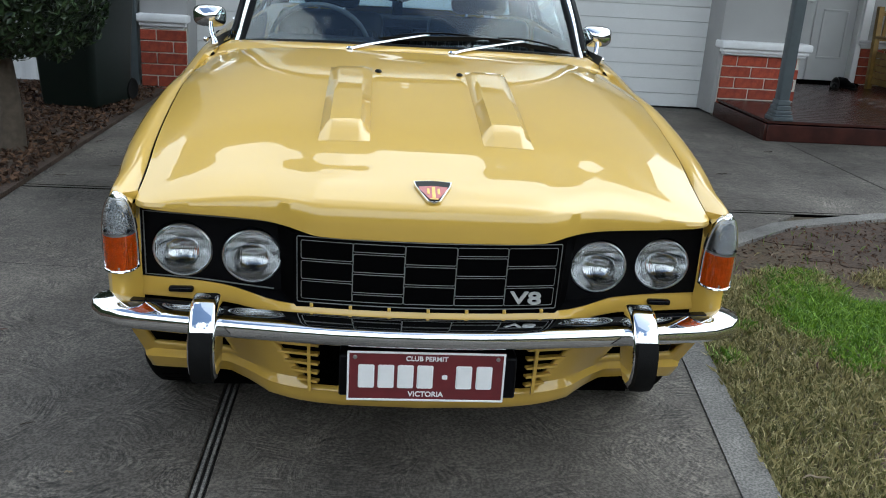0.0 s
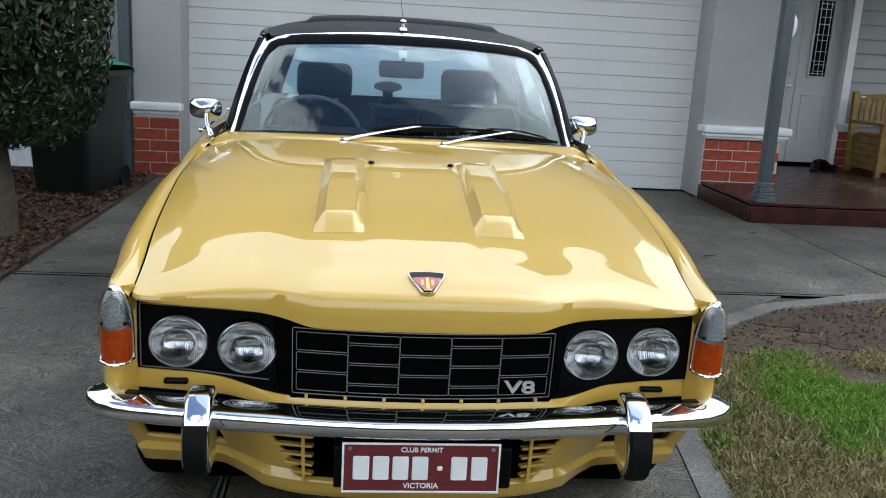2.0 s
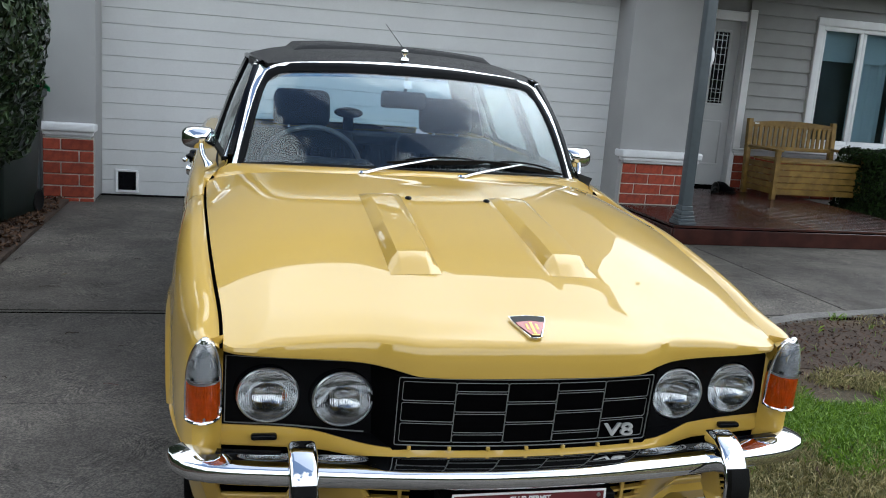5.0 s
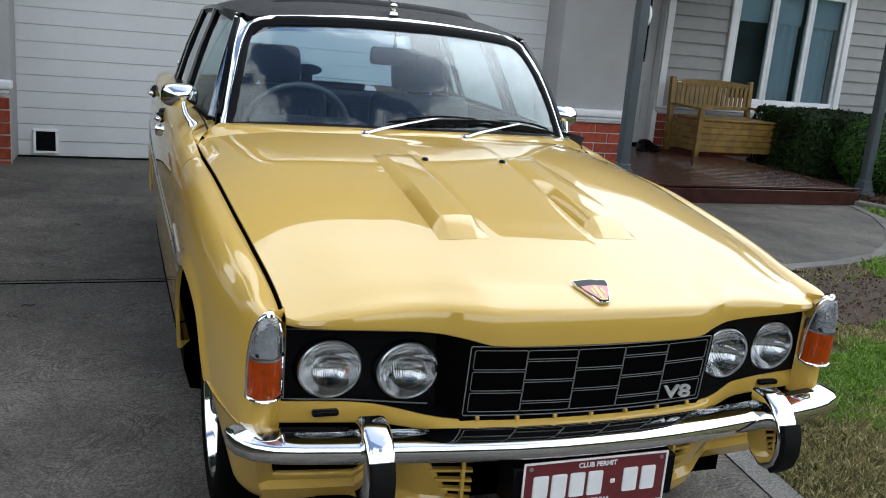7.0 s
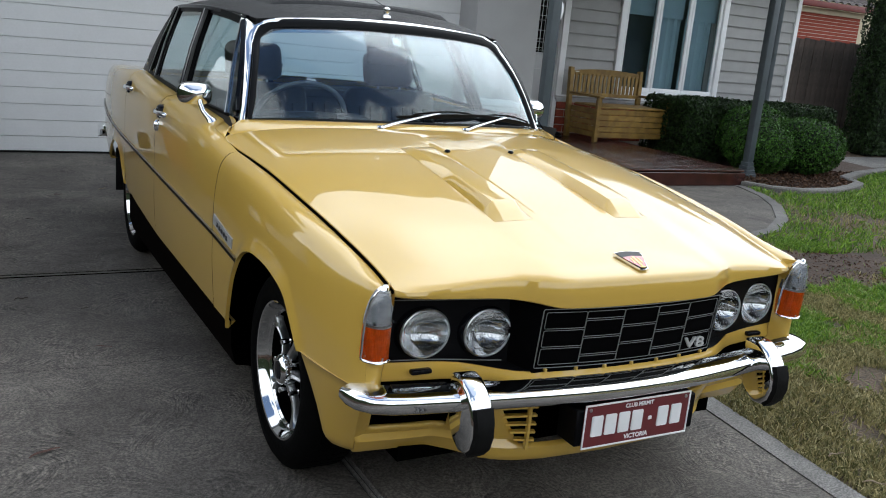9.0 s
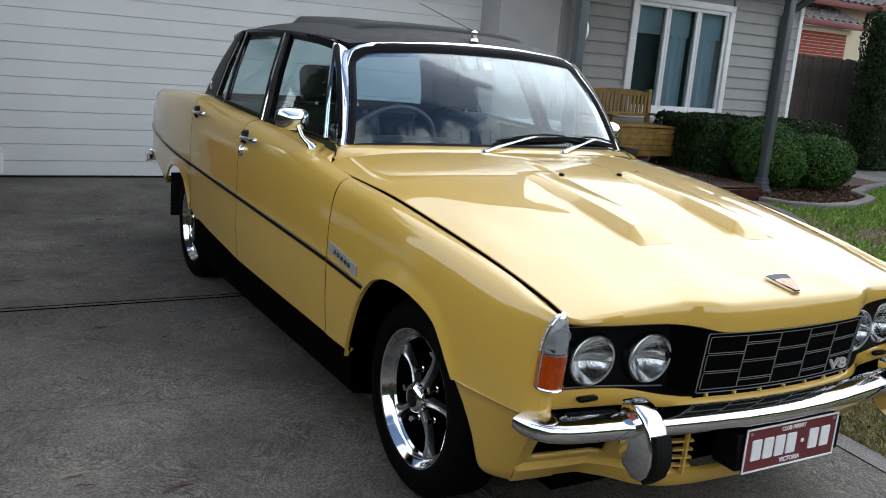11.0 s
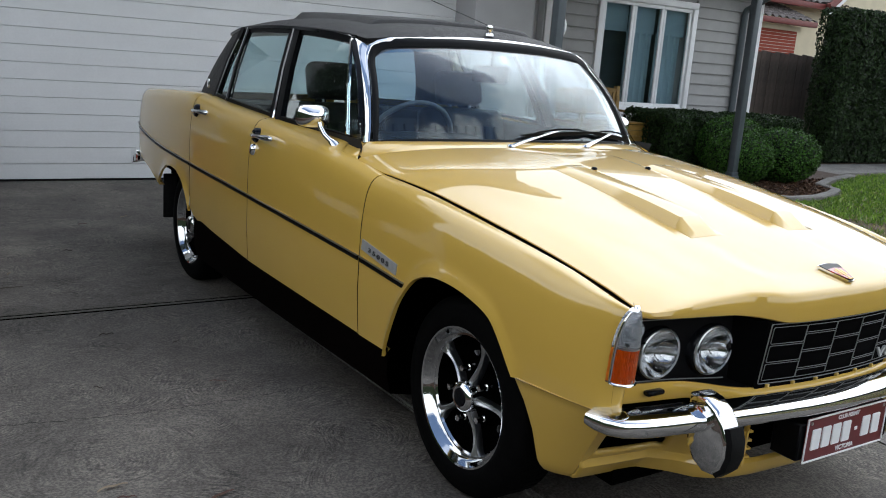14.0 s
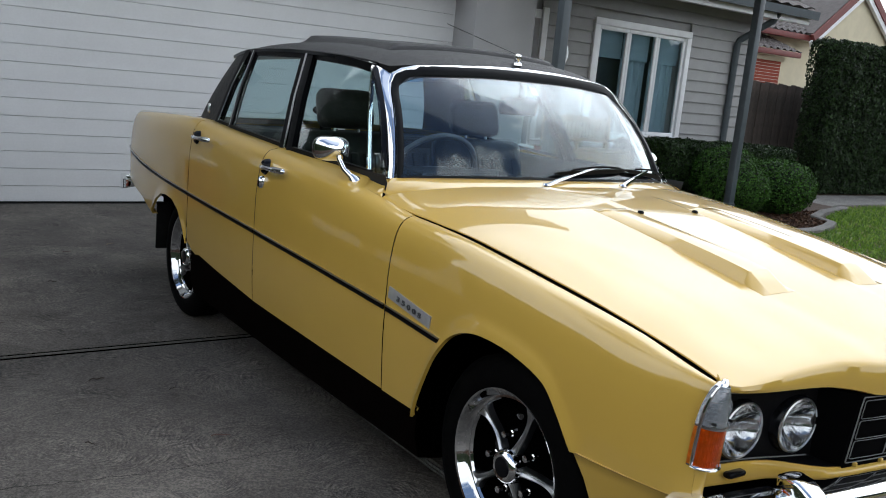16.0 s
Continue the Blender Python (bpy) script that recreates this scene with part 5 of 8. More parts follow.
for s in (-1, 1):
    # black lamp panel with its thin bright line
    bm = bmesh.new()
    low = [(ax, 0.494 + 0.012 * smooth01((ax - 0.34) / 0.25)) for ax in steps(0.345, 0.692, 10)]
    rim = low + [(ax, 0.682 - 0.004 * smooth01((0.4 - ax) / 0.08)) for ax in steps(0.692, 0.345, 10)]
    loops = [rim] + [[(cx + 0.071 * math.cos(k * math.pi / 16), cz + 0.071 * math.sin(k * math.pi / 16)) for k in range(32)] for cx, cz in LAMPS]
    edges = []
    for lp in loops:
        vs = [bm.verts.new((-ax, lamp_y(ax), z)) for ax, z in lp]
        edges += [bm.edges.new((vs[k - 1], vs[k])) for k in range(len(vs))]
    bmesh.ops.triangle_fill(bm, use_beauty=True, use_dissolve=False, edges=edges, normal=(0, -1, 0))
    panel = part("lamp_panel", sided(bm, s), BLACK, car, "black headlamp panel", smooth=False)
    edge = panel.modifiers.new("thickness", "SOLIDIFY")
    edge.thickness, edge.offset = 0.010, -1
    loop = []
    for ax in steps(0.37, 0.684, 8):
        loop.append((-ax, lamp_y(ax) - 0.004, 0.502 + 0.010 * smooth01((ax - 0.34) / 0.25)))
    for ax in steps(0.684, 0.35, 8):
        loop.append((-ax, lamp_y(ax) - 0.004, 0.672))
    part("panel_line", sided(sweep(loop, [(-0.0012, -0.0015), (0.0012, -0.0015), (0.0012, 0.0015), (-0.0012, 0.0015)], up=(0, -1, 0)), s), OUTLINE, panel)
    for ax, zc in LAMPS:
        m = pose(-ax if s < 0 else ax, lamp_y(ax) + 0.003, zc, 90, 0, 0) @ Matrix.Diagonal((0.95, 0.885, 0.88, 1))
        lamp = part("headlamp", lathe([(0.083, -0.016), (0.079, 0.002), (0.076, 0.013), (0.071, 0.017), (0.0705, 0.012), (0.072, -0.03)], 40, m), GLOSS_BLACK, car, "round sealed-beam headlamp with fluted glass")
        part("bezel", lathe([(0.0755, 0.010), (0.0745, 0.0185), (0.0715, 0.021), (0.0700, 0.018), (0.0705, 0.010)], 40, m), STEEL, lamp, "thin metal bezel")
        part("reflector", lathe([(0.0700 * q, -0.036 + 0.050 * q * q) for q in (1.0, 0.94, 0.86, 0.76, 0.64, 0.5, 0.34, 0.17, 0.0)], 40, m), REFLECTOR, lamp, "bright reflector bowl")
        lens = part("lens", fluted(0.070, m), LENS, lamp, "fluted clear lens")
        lens.visible_shadow = False

    # tall corner lamp: clear over amber in a chrome rim
    def corner(z0, z1, grow, n=14, back=0.0):
        """Levels of the lens: a rounded plan from the inner edge round to the wing side, drawn in towards the tip."""
        tip = Vector((0.728, -0.640))
        plan = [Vector(p) for p in ((0.690, -0.612), (0.692, -0.632), (0.702, -0.650), (0.717, -0.660), (0.735, -0.663), (0.750, -0.659), (0.762, -0.650), (0.769, -0.639), (0.773, -0.627))]
        if grow < 0:
            plan = [Vector((0.685, -0.600))] + plan + [Vector((0.7765, -0.615))]
        plan = [Vector((0.730 + (p.x - 0.730) * 0.86, p.y)) for p in plan]
        rows = []
        for k in range(n + 1):
            z = z0 + (z1 - z0) * k / n
            t = (z - 0.535) / ((0.726 if grow >= 0 else 0.733) - 0.535)
            w = (1 - 0.10 * max(t - 0.3, 0)) * max(1 - max((t - 0.34) / 0.66, 0) ** 2.7, 0.001) ** 0.55
            row = []
            for p in plan:
                d = p - tip
                q = tip + Vector((d.x * w, d.y * (0.35 + 0.65 * w) if d.y < 0 else d.y * w))
                o = (q - Vector((0.728, -0.60))).normalized() * grow
                row.append((-(q.x + o.x), q.y + o.y + back - 0.012 * t, z))
            rows.append(row)
        return rows
    base = part("corner_lamp", sided(surface(corner(0.538, 0.7285, -0.003, back=0.0), 0.0), s), CHROME, car, "clear and amber corner lamp in a chrome rim")
    part("lamp_interior", sided(surface(corner(0.633, 0.720, -0.0011)[:], 0.0), s), LAMP_GREY, base)
    part("amber_interior", sided(surface(corner(0.542, 0.627, -0.0016), 0.0), s), AMBER_INNER, base)
    edge = corner(0.540, 0.7265, 0.0012)
    loop = [r[0] for r in edge] + [r[-1] for r in edge[::-1]] + edge[0][::-1][1:-1]
    part("chrome_rim", sided(sweep(loop, ring(0.0042, 8), up=(0, -1, 0), closed=True), s), CHROME, base, "thin chrome rim")
    knob = lathe([(0.0, -0.006), (0.007, -0.004), (0.009, 0.0), (0.006, 0.005), (0.0, 0.007)], 14)
    knob.transform(Matrix.Translation((-0.7285, -0.650, 0.7275)))
    part("rim_cap", sided(knob, s), CHROME, base)
    part("amber_lens", sided(surface(corner(0.540, 0.628, 0.0), 0.0), s), AMBER, base, "ribbed amber indicator lens")
    part("clear_lens", sided(surface(corner(0.631, 0.722, 0.0), 0.0), s), LENS_CLEAR, base, "ribbed clear sidelight lens")
    part("divider", sided(surface(corner(0.627, 0.632, 0.0012, n=2), 0.0), s), STEEL, base)
    m = pose(-0.729 if s < 0 else 0.729, -0.6405, 0.675, 90)
    for rr in (0.008, 0.014, 0.020):
        part("lens_ring", lathe([(rr, 0.014), (rr, 0.0228), (rr - 0.0012, 0.0232), (rr - 0.0022, 0.0226), (rr - 0.0022, 0.015)], 24, m), LAMP_GREY, base)
    for dx, zz in ((-0.026, 0.641), (0.027, 0.641), (0.0, 0.548)):
        part("lens_screw", lathe([(0.0035, 0.014), (0.0035, 0.0245), (0.0, 0.025)], 10, pose((-0.728 if s < 0 else 0.728) + dx, -0.638, zz, 90)), GLOSS_BLACK if zz > 0.6 else STEEL, base)

    # wing nose under and inside the corner lamp
    rows = []
    for z in [0.724, 0.712, 0.700, 0.66, 0.60, 0.55, 0.53, 0.51, 0.49, 0.475, 0.462, 0.445]:
        k = smooth01((0.53 - z) / 0.07)
        y_in, y_out = -0.600 + 0.010 * k, -0.6305
        row = []
        for t in steps(0, 1, 8):
            ax = 0.690 + (side_x(-0.63, z) - 0.690) * t
            row.append((-ax, y_in + (y_out - y_in) * math.sin(t * math.pi / 2) - 0.016 * smooth01((0.56 - z) / 0.03) * math.sin(math.pi * t), z))
        rows.append(row)
    part("wing_nose", sided(surface(rows), s), PAINT, car)
    # strip below the lamp panel
    rows, shelf, gap = [], [], []
    for ax in steps(0.0, 0.70, 20):
        yy = grille_y(min(ax, 0.32), 0.48) + 0.012
        yy += (lamp_y(max(ax, 0.36)) - 0.004 - yy) * smooth01((ax - 0.30) / 0.20)
        z1 = 0.4865 + 0.0205 * smooth01((ax - 0.30) / 0.28)
        z0 = 0.458
        shelf.append([(-ax, max(lamp_y(max(ax, 0.36)), yy) + 0.006, max(z1, 0.495) + 0.003), (-ax, yy + 0.001, z1 + 0.0005)])
        rows.append([(-ax, yy + 0.03, z1 - 0.003), (-ax, yy, z1 - 0.001), (-ax, yy - 0.007, z0 + 0.006), (-ax, yy - 0.004, z0), (-ax, yy + 0.012, z0 - 0.006)])
        gap.append([(-ax, yy + 0.006, z0 + 0.004), (-ax, yy + 0.012, z0 - 0.006), (-ax, yy + 0.022, 0.39)])
    part("front_panel", sided(surface(rows), s), PAINT, car)
    # sheet behind the bumper, its shade put in as near-black colour
    part("bumper_shade_sheet", sided(surface(gap), s), DARK, car, "near-black sheet for the shade behind the bumper")
    part("panel_shelf", sided(surface(shelf), s), BLACK, panel)
    part("panel_slot", sided(boxed(-0.625, -0.565, -0.628, -0.606, 0.478, 0.492, 0.006, 2), s), GLOSS_BLACK, car)

# bumper
def bumper_path(dz=0.0):
    half = [(0.0, -0.800), (0.10, -0.7985), (0.20, -0.792), (0.32, -0.778), (0.44, -0.761), (0.56, -0.742), (0.66, -0.725), (0.715, -0.712), (0.760, -0.692), (0.788, -0.662), (0.800, -0.630), (0.803, -0.600)]
    return [(-x, y, 0.446 + dz) for x, y in half[::-1]] + [(x, y, 0.446 + dz) for x, y in half[1:]]


BUMP = [(-0.056, 0.027), (-0.050, 0.0315), (-0.040, 0.0305), (-0.026, 0.0268), (-0.012, 0.0222), (0.0005, 0.0172), (0.0028, 0.0158), (0.0045, 0.0138), (0.0078, 0.006), (0.0088, -0.002), (0.0078, -0.012), (0.003, -0.021), (-0.008, -0.028), (-0.024, -0.032), (-0.020, -0.027), (-0.006, -0.012), (-0.003, 0.004), (-0.010, 0.012), (-0.030, 0.021), (-0.056, 0.022)]
nb = len(bumper_path())
bumper = part("front_bumper", sweep(bumper_path(), BUMP, scales=[0.72, 0.9, 0.98] + [1] * (nb - 6) + [0.98, 0.9, 0.72]), CHROME, car, "chrome front bumper")
for s in (-1, 1):
    prof = [(-0.690, 0.470), (-0.690, 0.498), (-0.712, 0.506), (-0.742, 0.502), (-0.772, 0.484), (-0.796, 0.456), (-0.810, 0.420), (-0.812, 0.385), (-0.802, 0.352), (-0.780, 0.330), (-0.752, 0.328), (-0.722, 0.345), (-0.700, 0.372), (-0.692, 0.42)]
    def over(x0, x1, grow=0.0, bev=0.012, lo=-1, hi=9):
        bm = bmesh.new()
        c = Vector((-0.75, 0.42))
        pts = [((Vector(p) - c) * (1.07 + grow)) + c for p in prof]
        pts = [p for p in pts if lo < p.y < hi]
        a = [bm.verts.new((x0, p.x, p.y)) for p in pts]
        f = bm.faces.new(a)
        r = bmesh.ops.extrude_face_region(bm, geom=[f])
        for v in [g for g in r["geom"] if isinstance(g, bmesh.types.BMVert)]:
            v.co.x = x1
        bmesh.ops.recalc_face_normals(bm, faces=bm.faces)
        caps = [e for e in bm.edges if abs(e.verts[0].co.x - e.verts[1].co.x) < 1e-6]
        bmesh.ops.bevel(bm, geom=caps, offset=bev, segments=3, affect="EDGES", profile=0.5)
        return bm
    ov = part("overrider", sided(over(-0.548, -0.484), s), CHROME, bumper, "chrome overrider with black rubber face")
    front = [(y - 0.004, z) for y, z in prof if y < -0.758 and z < 0.462]
    bm = sweep([(-0.516, y, z) for y, z in [(-0.802, 0.452)] + [p for p in front if p[1] < 0.45]], [(-0.006, -0.028), (0.012, -0.024), (0.014, 0.0), (0.012, 0.024), (-0.006, 0.028)], up=(1, 0, 0))
    part("rubber_face", sided(bm, s), RUBBER, ov, "black rubber facing")
    part("bumper_slot", sided(sweep([(-0.70, -0.668, 0.476), (-0.60, -0.684, 0.476), (-0.56, -0.689, 0.476)], [(-0.010, -0.002), (0.010, -0.002), (0.010, 0.002), (-0.010, 0.002)]), s), GLOSS_BLACK, bumper)

# lower apron with its openings
def apron(u, v):
    """u runs across from -1 to 1, v down from 0 to 1."""
    z = 0.415 - (0.415 - 0.205 - 0.018 * smooth01((abs(u) - 0.42) / 0.16)) * v
    edge = 0.275 + 0.10 * (z - 0.235) / 0.15
    a = abs(u)
    if a < 0.42:
        ax = a / 0.42 * edge
    elif a < 0.56:
        ax = edge + (a - 0.42) / 0.14 * (0.485 - 0.05 * v - edge)
    else:
        ax = 0.485 - 0.05 * v + (a - 0.56) / 0.44 * (0.752 - 0.045 * v - (0.485 - 0.05 * v))
    y_t = -0.705 + 0.03 * (ax / 0.5) ** 2 + 0.03 * smooth01((ax - 0.5) / 0.25)
    y_b = lin([(0.0, -0.650), (0.2, -0.640), (0.33, -0.617), (0.385, -0.600), (0.44, -0.545), (0.50, -0.490), (0.60, -0.484), (0.69, -0.476), (0.752, -0.462)], ax)
    y = y_t + (y_b - y_t) * v**0.9
    y -= 0.02 * smooth01((v - 0.72) / 0.12)
    return Vector((math.copysign(ax, u), y, z))


NU, NV = 100, 18
bm = bmesh.new()
grid = [[bm.verts.new(apron(-1 + 2 * i / NU, j / NV)) for j in range(NV + 1)] for i in range(NU + 1)]
for i in range(NU):
    for j in range(NV):
        u, v = abs(-1 + 2 * (i + 0.5) / NU), (j + 0.5) / NV
        if (u < 0.42 and v < 0.78) or (0.60 < u < 0.93 and 0.10 < v < 0.62):
            continue
        bm.faces.new([grid[i][j], grid[i + 1][j], grid[i + 1][j + 1], grid[i][j + 1]])
for v in [v for v in bm.verts if not v.link_faces]:
    bm.verts.remove(v)
lipv = {}
for i in range(NU + 1):
    p = apron(-1 + 2 * i / NU, 1.0)
    a = bm.verts.new(p + Vector((0, 0.010, -0.012)))
    b = bm.verts.new(p + Vector((0, 0.05, -0.014)))
    lipv[i] = (a, b)
for i in range(NU):
    bm.faces.new([grid[i][NV], grid[i + 1][NV], lipv[i + 1][0], lipv[i][0]])
    bm.faces.new([lipv[i][0], lipv[i + 1][0], lipv[i + 1][1], lipv[i][1]])
bmesh.ops.recalc_face_normals(bm, faces=bm.faces)
apr = part("front_apron", bm, PAINT, car, "yellow lower apron with vents")
sol = apr.modifiers.new("thickness", "SOLIDIFY")
sol.thickness, sol.offset = 0.012, -1
# near-black backing paints the shade inside the vent openings
part("apron_backing", surface([[(x, -0.56 + 0.18 * smooth01((abs(x) - 0.38) / 0.12), z) for z in (0.21, 0.47)] for x in steps(-0.655, 0.655, 20)], 0.01), DARK, apr, "near-black sheet for the shade behind the vents")
for s in (-1, 1):
    for z in (0.272, 0.296, 0.320, 0.345, 0.370):
        e = 0.275 + 0.10 * (z - 0.235) / 0.15
        part("vent_slat", sided(sweep([(-e - 0.01, -0.655, z), (-0.258, -0.675, z)], [(-0.008, -0.003), (0.008, -0.003), (0.008, 0.003), (-0.008, 0.003)]), s), PAINT, apr)
    part("vent_bar", sided(sweep([(-0.280, -0.672, 0.245), (-0.283, -0.680, 0.395)], [(-0.004, -0.006), (0.004, -0.006), (0.004, 0.006), (-0.004, 0.006)], up=(0, -1, 0)), s), PAINT, apr)
    # side skirt between bumper end and wheel
    rows = []
    for z in [0.459, 0.4585, 0.452, 0.43, 0.40, 0.36, 0.32, 0.27, 0.24, 0.222, 0.212, 0.206]:
        t = (0.459 - z) / (0.459 - 0.206)
        yf = -0.636 + 0.166 * t**0.95
        yr = lin([(0.19, -0.402), (0.232, -0.393), (0.323, -0.386), (0.392, -0.369), (0.459, -0.330)], z)
        xr = lin([(0.206, 0.738), (0.222, 0.752), (0.24, 0.760), (0.323, 0.781), (0.392, 0.800), (0.459, 0.816)], z)
        xf = lin([(0.206, 0.694), (0.222, 0.706), (0.459, side_x(-0.60, 0.46) - 0.012)], z)
        row = [(-(xr + (xf - xr) * (1 - k) ** 1.5 + (0.005 if z > 0.455 else 0)), yf + (yr - yf) * k, z) for k in steps(0, 1, 10)]
        if z == 0.459:
            row = [(x + 0.012, y, z) for x, y, z in row]
        row.append((row[-1][0] + 0.03, yr + 0.006, z))
        rows.append([(row[0][0] + 0.03, yf - 0.012 + 0.02 * t, z)] + row)
    part("side_skirt", sided(surface(rows), s), PAINT, car)

# plate; its characters are plain bars
plate = part("number_plate", boxed(-0.186, 0.186, -0.789, -0.785, 0.283, 0.410, 0.0015), PLATE_RED, car, "maroon number plate with white border and lettering")
bm = bmesh.new()
for a in ((-0.186, 0.186, 0.405, 0.410), (-0.186, 0.186, 0.283, 0.288), (-0.186, -0.181, 0.288, 0.405), (0.181, 0.186, 0.288, 0.405)):
    box(bm, a[0], a[1], -0.7915, -0.7875, a[2], a[3], 0.001)
part("plate_border", bm, WHITE_PLAIN, plate, "white border")
for x0, x1 in ((-0.160, -0.122), (-0.114, -0.076), (-0.068, -0.030), (-0.022, 0.016), (0.070, 0.108), (0.118, 0.156)):
    part("plate_bar", boxed(x0, x1, -0.7915, -0.788, 0.317, 0.376, 0.003), WHITE_PLAIN, plate, "white character bar")
part("plate_dot", boxed(0.037, 0.050, -0.7915, -0.788, 0.341, 0.352, 0.002), WHITE_PLAIN, plate)
text_mesh("plate_heading", "CLUB PERMIT", 0.0165, WHITE_PLAIN, pose(0, -0.7895, 0.3925, 90), plate, 0.001)
text_mesh("plate_state", "VICTORIA", 0.0185, WHITE_PLAIN, pose(0, -0.7895, 0.301, 90), plate, 0.001)
for x in (-0.168, 0.168):
    part("plate_screw", lathe([(0.005, 0), (0.005, 0.002), (0, 0.0035)], 12, pose(x, -0.789, 0.395, 90)), STEEL, plate)
part("plate_mount", boxed(-0.205, 0.215, -0.783, -0.70, 0.290, 0.395, 0.004), BLACK, apr, "black plate holder")

# bonnet badge, a plain shield
def shield(w0, w1, h, d):
    bm = bmesh.new()
    pts = [(-w0, h), (0, h + 0.004), (w0, h), (w0 * 0.93, h * 0.6), (w1, -h * 0.9), (0, -h), (-w1, -h * 0.9), (-w0 * 0.93, h * 0.6)]
    f = bm.faces.new([bm.verts.new((x, y, 0)) for x, y in pts])
    r = bmesh.ops.extrude_face_region(bm, geom=[f])
    for v in [g for g in r["geom"] if isinstance(g, bmesh.types.BMVert)]:
        v.co.z = d
    return bm


bslope = math.degrees(math.atan2(bonnet_z(0, -0.650) - bonnet_z(0, -0.725), 0.075))
bm_at = pose(0.0, -0.688, bonnet_z(0, -0.688) + 0.0025, bslope)
badge = part("bonnet_badge", shield(0.0445, 0.0145, 0.0365, 0.006), CHROME, bonnet, "shield badge in red and gold enamel")
badge.matrix_basis = bm_at @ Matrix.Diagonal((1, 1.2, 1, 1))
for nm, sh, mt, z in (("enamel", shield(0.042, 0.0125, 0.0345, 0.0072), GLOSS_BLACK, 0), ):
    part(nm, sh, mt, badge)
bm = shield(0.034, 0.011, 0.022, 0.0083)
bm.transform(Matrix.Translation((0, -0.008, 0)))
part("red_field", bm, BADGE_RED, badge)
bm = bmesh.new()
for x, w, a, b in ((-0.012, 0.003, -0.012, 0.008), (0.0, 0.004, -0.026, 0.014), (0.012, 0.003, -0.012, 0.008)):
    box(bm, x - w, x + w, a, b, 0.0078, 0.0092, 0.0008)
box(bm, -0.010, 0.010, -0.031, -0.027, 0.0078, 0.0092, 0.0008)
part("gold_emblem", bm, GOLD, badge)

# ---- wheels ----
def wheel(x, y, r, s, zc):
    """Built with its axle along z and its outer face up, then turned to the side."""
    m = Matrix.Translation((x, y, zc)) @ (pose(0, 0, 0, 0, -90) if s < 0 else pose(0, 0, 0, 0, 90))
    w = new("wheel")
    w.parent = car
    w.matrix_basis = m
    w["label"] = "chrome and black spoked steel wheel with black tyre"
    R = r
    part("tyre", lathe([(0.198, -0.150), (0.215, -0.163), (R - 0.035, -0.168), (R - 0.012, -0.158), (R, -0.140), (R + 0.001, -0.08), (R, -0.018), (R - 0.010, -0.004), (R - 0.026, 0.008), (0.236, 0.013), (0.216, 0.008), (0.204, -0.004), (0.198, -0.018)], 56), TYRE, w)
    bm = bmesh.new()
    for k in range(56):
        a0 = 2 * math.pi * k / 56
        for z0 in (-0.135, -0.100, -0.065):
            t = boxed(-0.004, 0.004, R - 0.002, R + 0.0015, z0, z0 + 0.03)
            t.transform(Matrix.Rotation(a0 + z0 * 3, 4, "Z"))
            join(bm, t)
    tread = part("tread", bm, TYRE, w, smooth=False)
    tread["kind"] = "stuff"
    part("rim", lathe([(0.200, -0.15), (0.196, -0.02), (0.203, -0.006), (0.2055, 0.002), (0.203, 0.006), (0.198, 0.004), (0.193, -0.006), (0.189, -0.014), (0.184, -0.024), (0.180, -0.028), (0.174, -0.027), (0.170, -0.034)], 88), RIM_CHROME, w, "polished chrome rim")
    part("disc", lathe([(0.176, -0.040), (0.164, -0.070), (0.10, -0.080), (0.085, -0.060), (0.062, -0.052), (0.0, -0.050)], 44), DARK, w, "black wheel centre")
    for k in range(5):
        a = 2 * math.pi * (k + 0.75) / 5
        rows = []
        for t in steps(0, 1, 10):
            rr = 0.044 + (0.177 - 0.044) * t
            hw = 0.0065 + 0.007 * (1 - t) ** 2 + 0.026 * t**7
            zt = -0.020 - 0.012 * math.sin(math.pi * min(t * 1.05, 1)) - 0.008 * t
            row = []
            for q, dz in ((-1.0, -0.022), (-0.96, -0.008), (-0.8, 0.0), (-0.5, 0.001), (0.0, -0.005), (0.5, 0.001), (0.8, 0.0), (0.96, -0.008), (1.0, -0.022)):
                row.append((rr, hw * q, zt + dz))
            rows.append(row)
        bm = surface(rows)
        bm.transform(Matrix.Rotation(a, 4, "Z"))
        part("spoke", bm, STEEL, w, "slim satin metal spoke")
        a2 = a + math.pi / 5
        bm = lathe([(0.0095, -0.060), (0.0095, -0.040), (0.0065, -0.037), (0.0065, -0.026), (0.0095, -0.025), (0.0095, -0.012), (0.0, -0.009)], 8)
        bm.transform(Matrix.Translation((0.080 * math.cos(a2), 0.080 * math.sin(a2), 0)))
        part("wheel_nut", bm, CHROME, w)
        bm = lathe([(0.017, -0.080), (0.016, -0.0765), (0.012, -0.076), (0.0, -0.076)], 14)
        bm.transform(Matrix.Translation((0.125 * math.cos(a2), 0.125 * math.sin(a2), 0)))
        part("wheel_hole", bm, RIM_BLACK, w)
    hub = part("hub_cap", lathe([(0.046, -0.060), (0.044, -0.018), (0.042, -0.010), (0.044, -0.006), (0.040, 0.002), (0.033, 0.006), (0.026, 0.004)], 36), CHROME, w, "satin metal hub cap")
    part("hub_badge", lathe([(0.027, 0.002), (0.026, 0.006), (0.012, 0.008), (0.0, 0.0085)], 28), GLOSS_BLACK, w, "dark round hub badge")
    bm = bmesh.new()
    for k in range(12):
        a = 2 * math.pi * k / 12
        t = boxed(0.038, 0.046, -0.003, 0.003, -0.022, -0.010, 0.001)
        t.transform(Matrix.Rotation(a, 4, "Z"))
        join(bm, t)
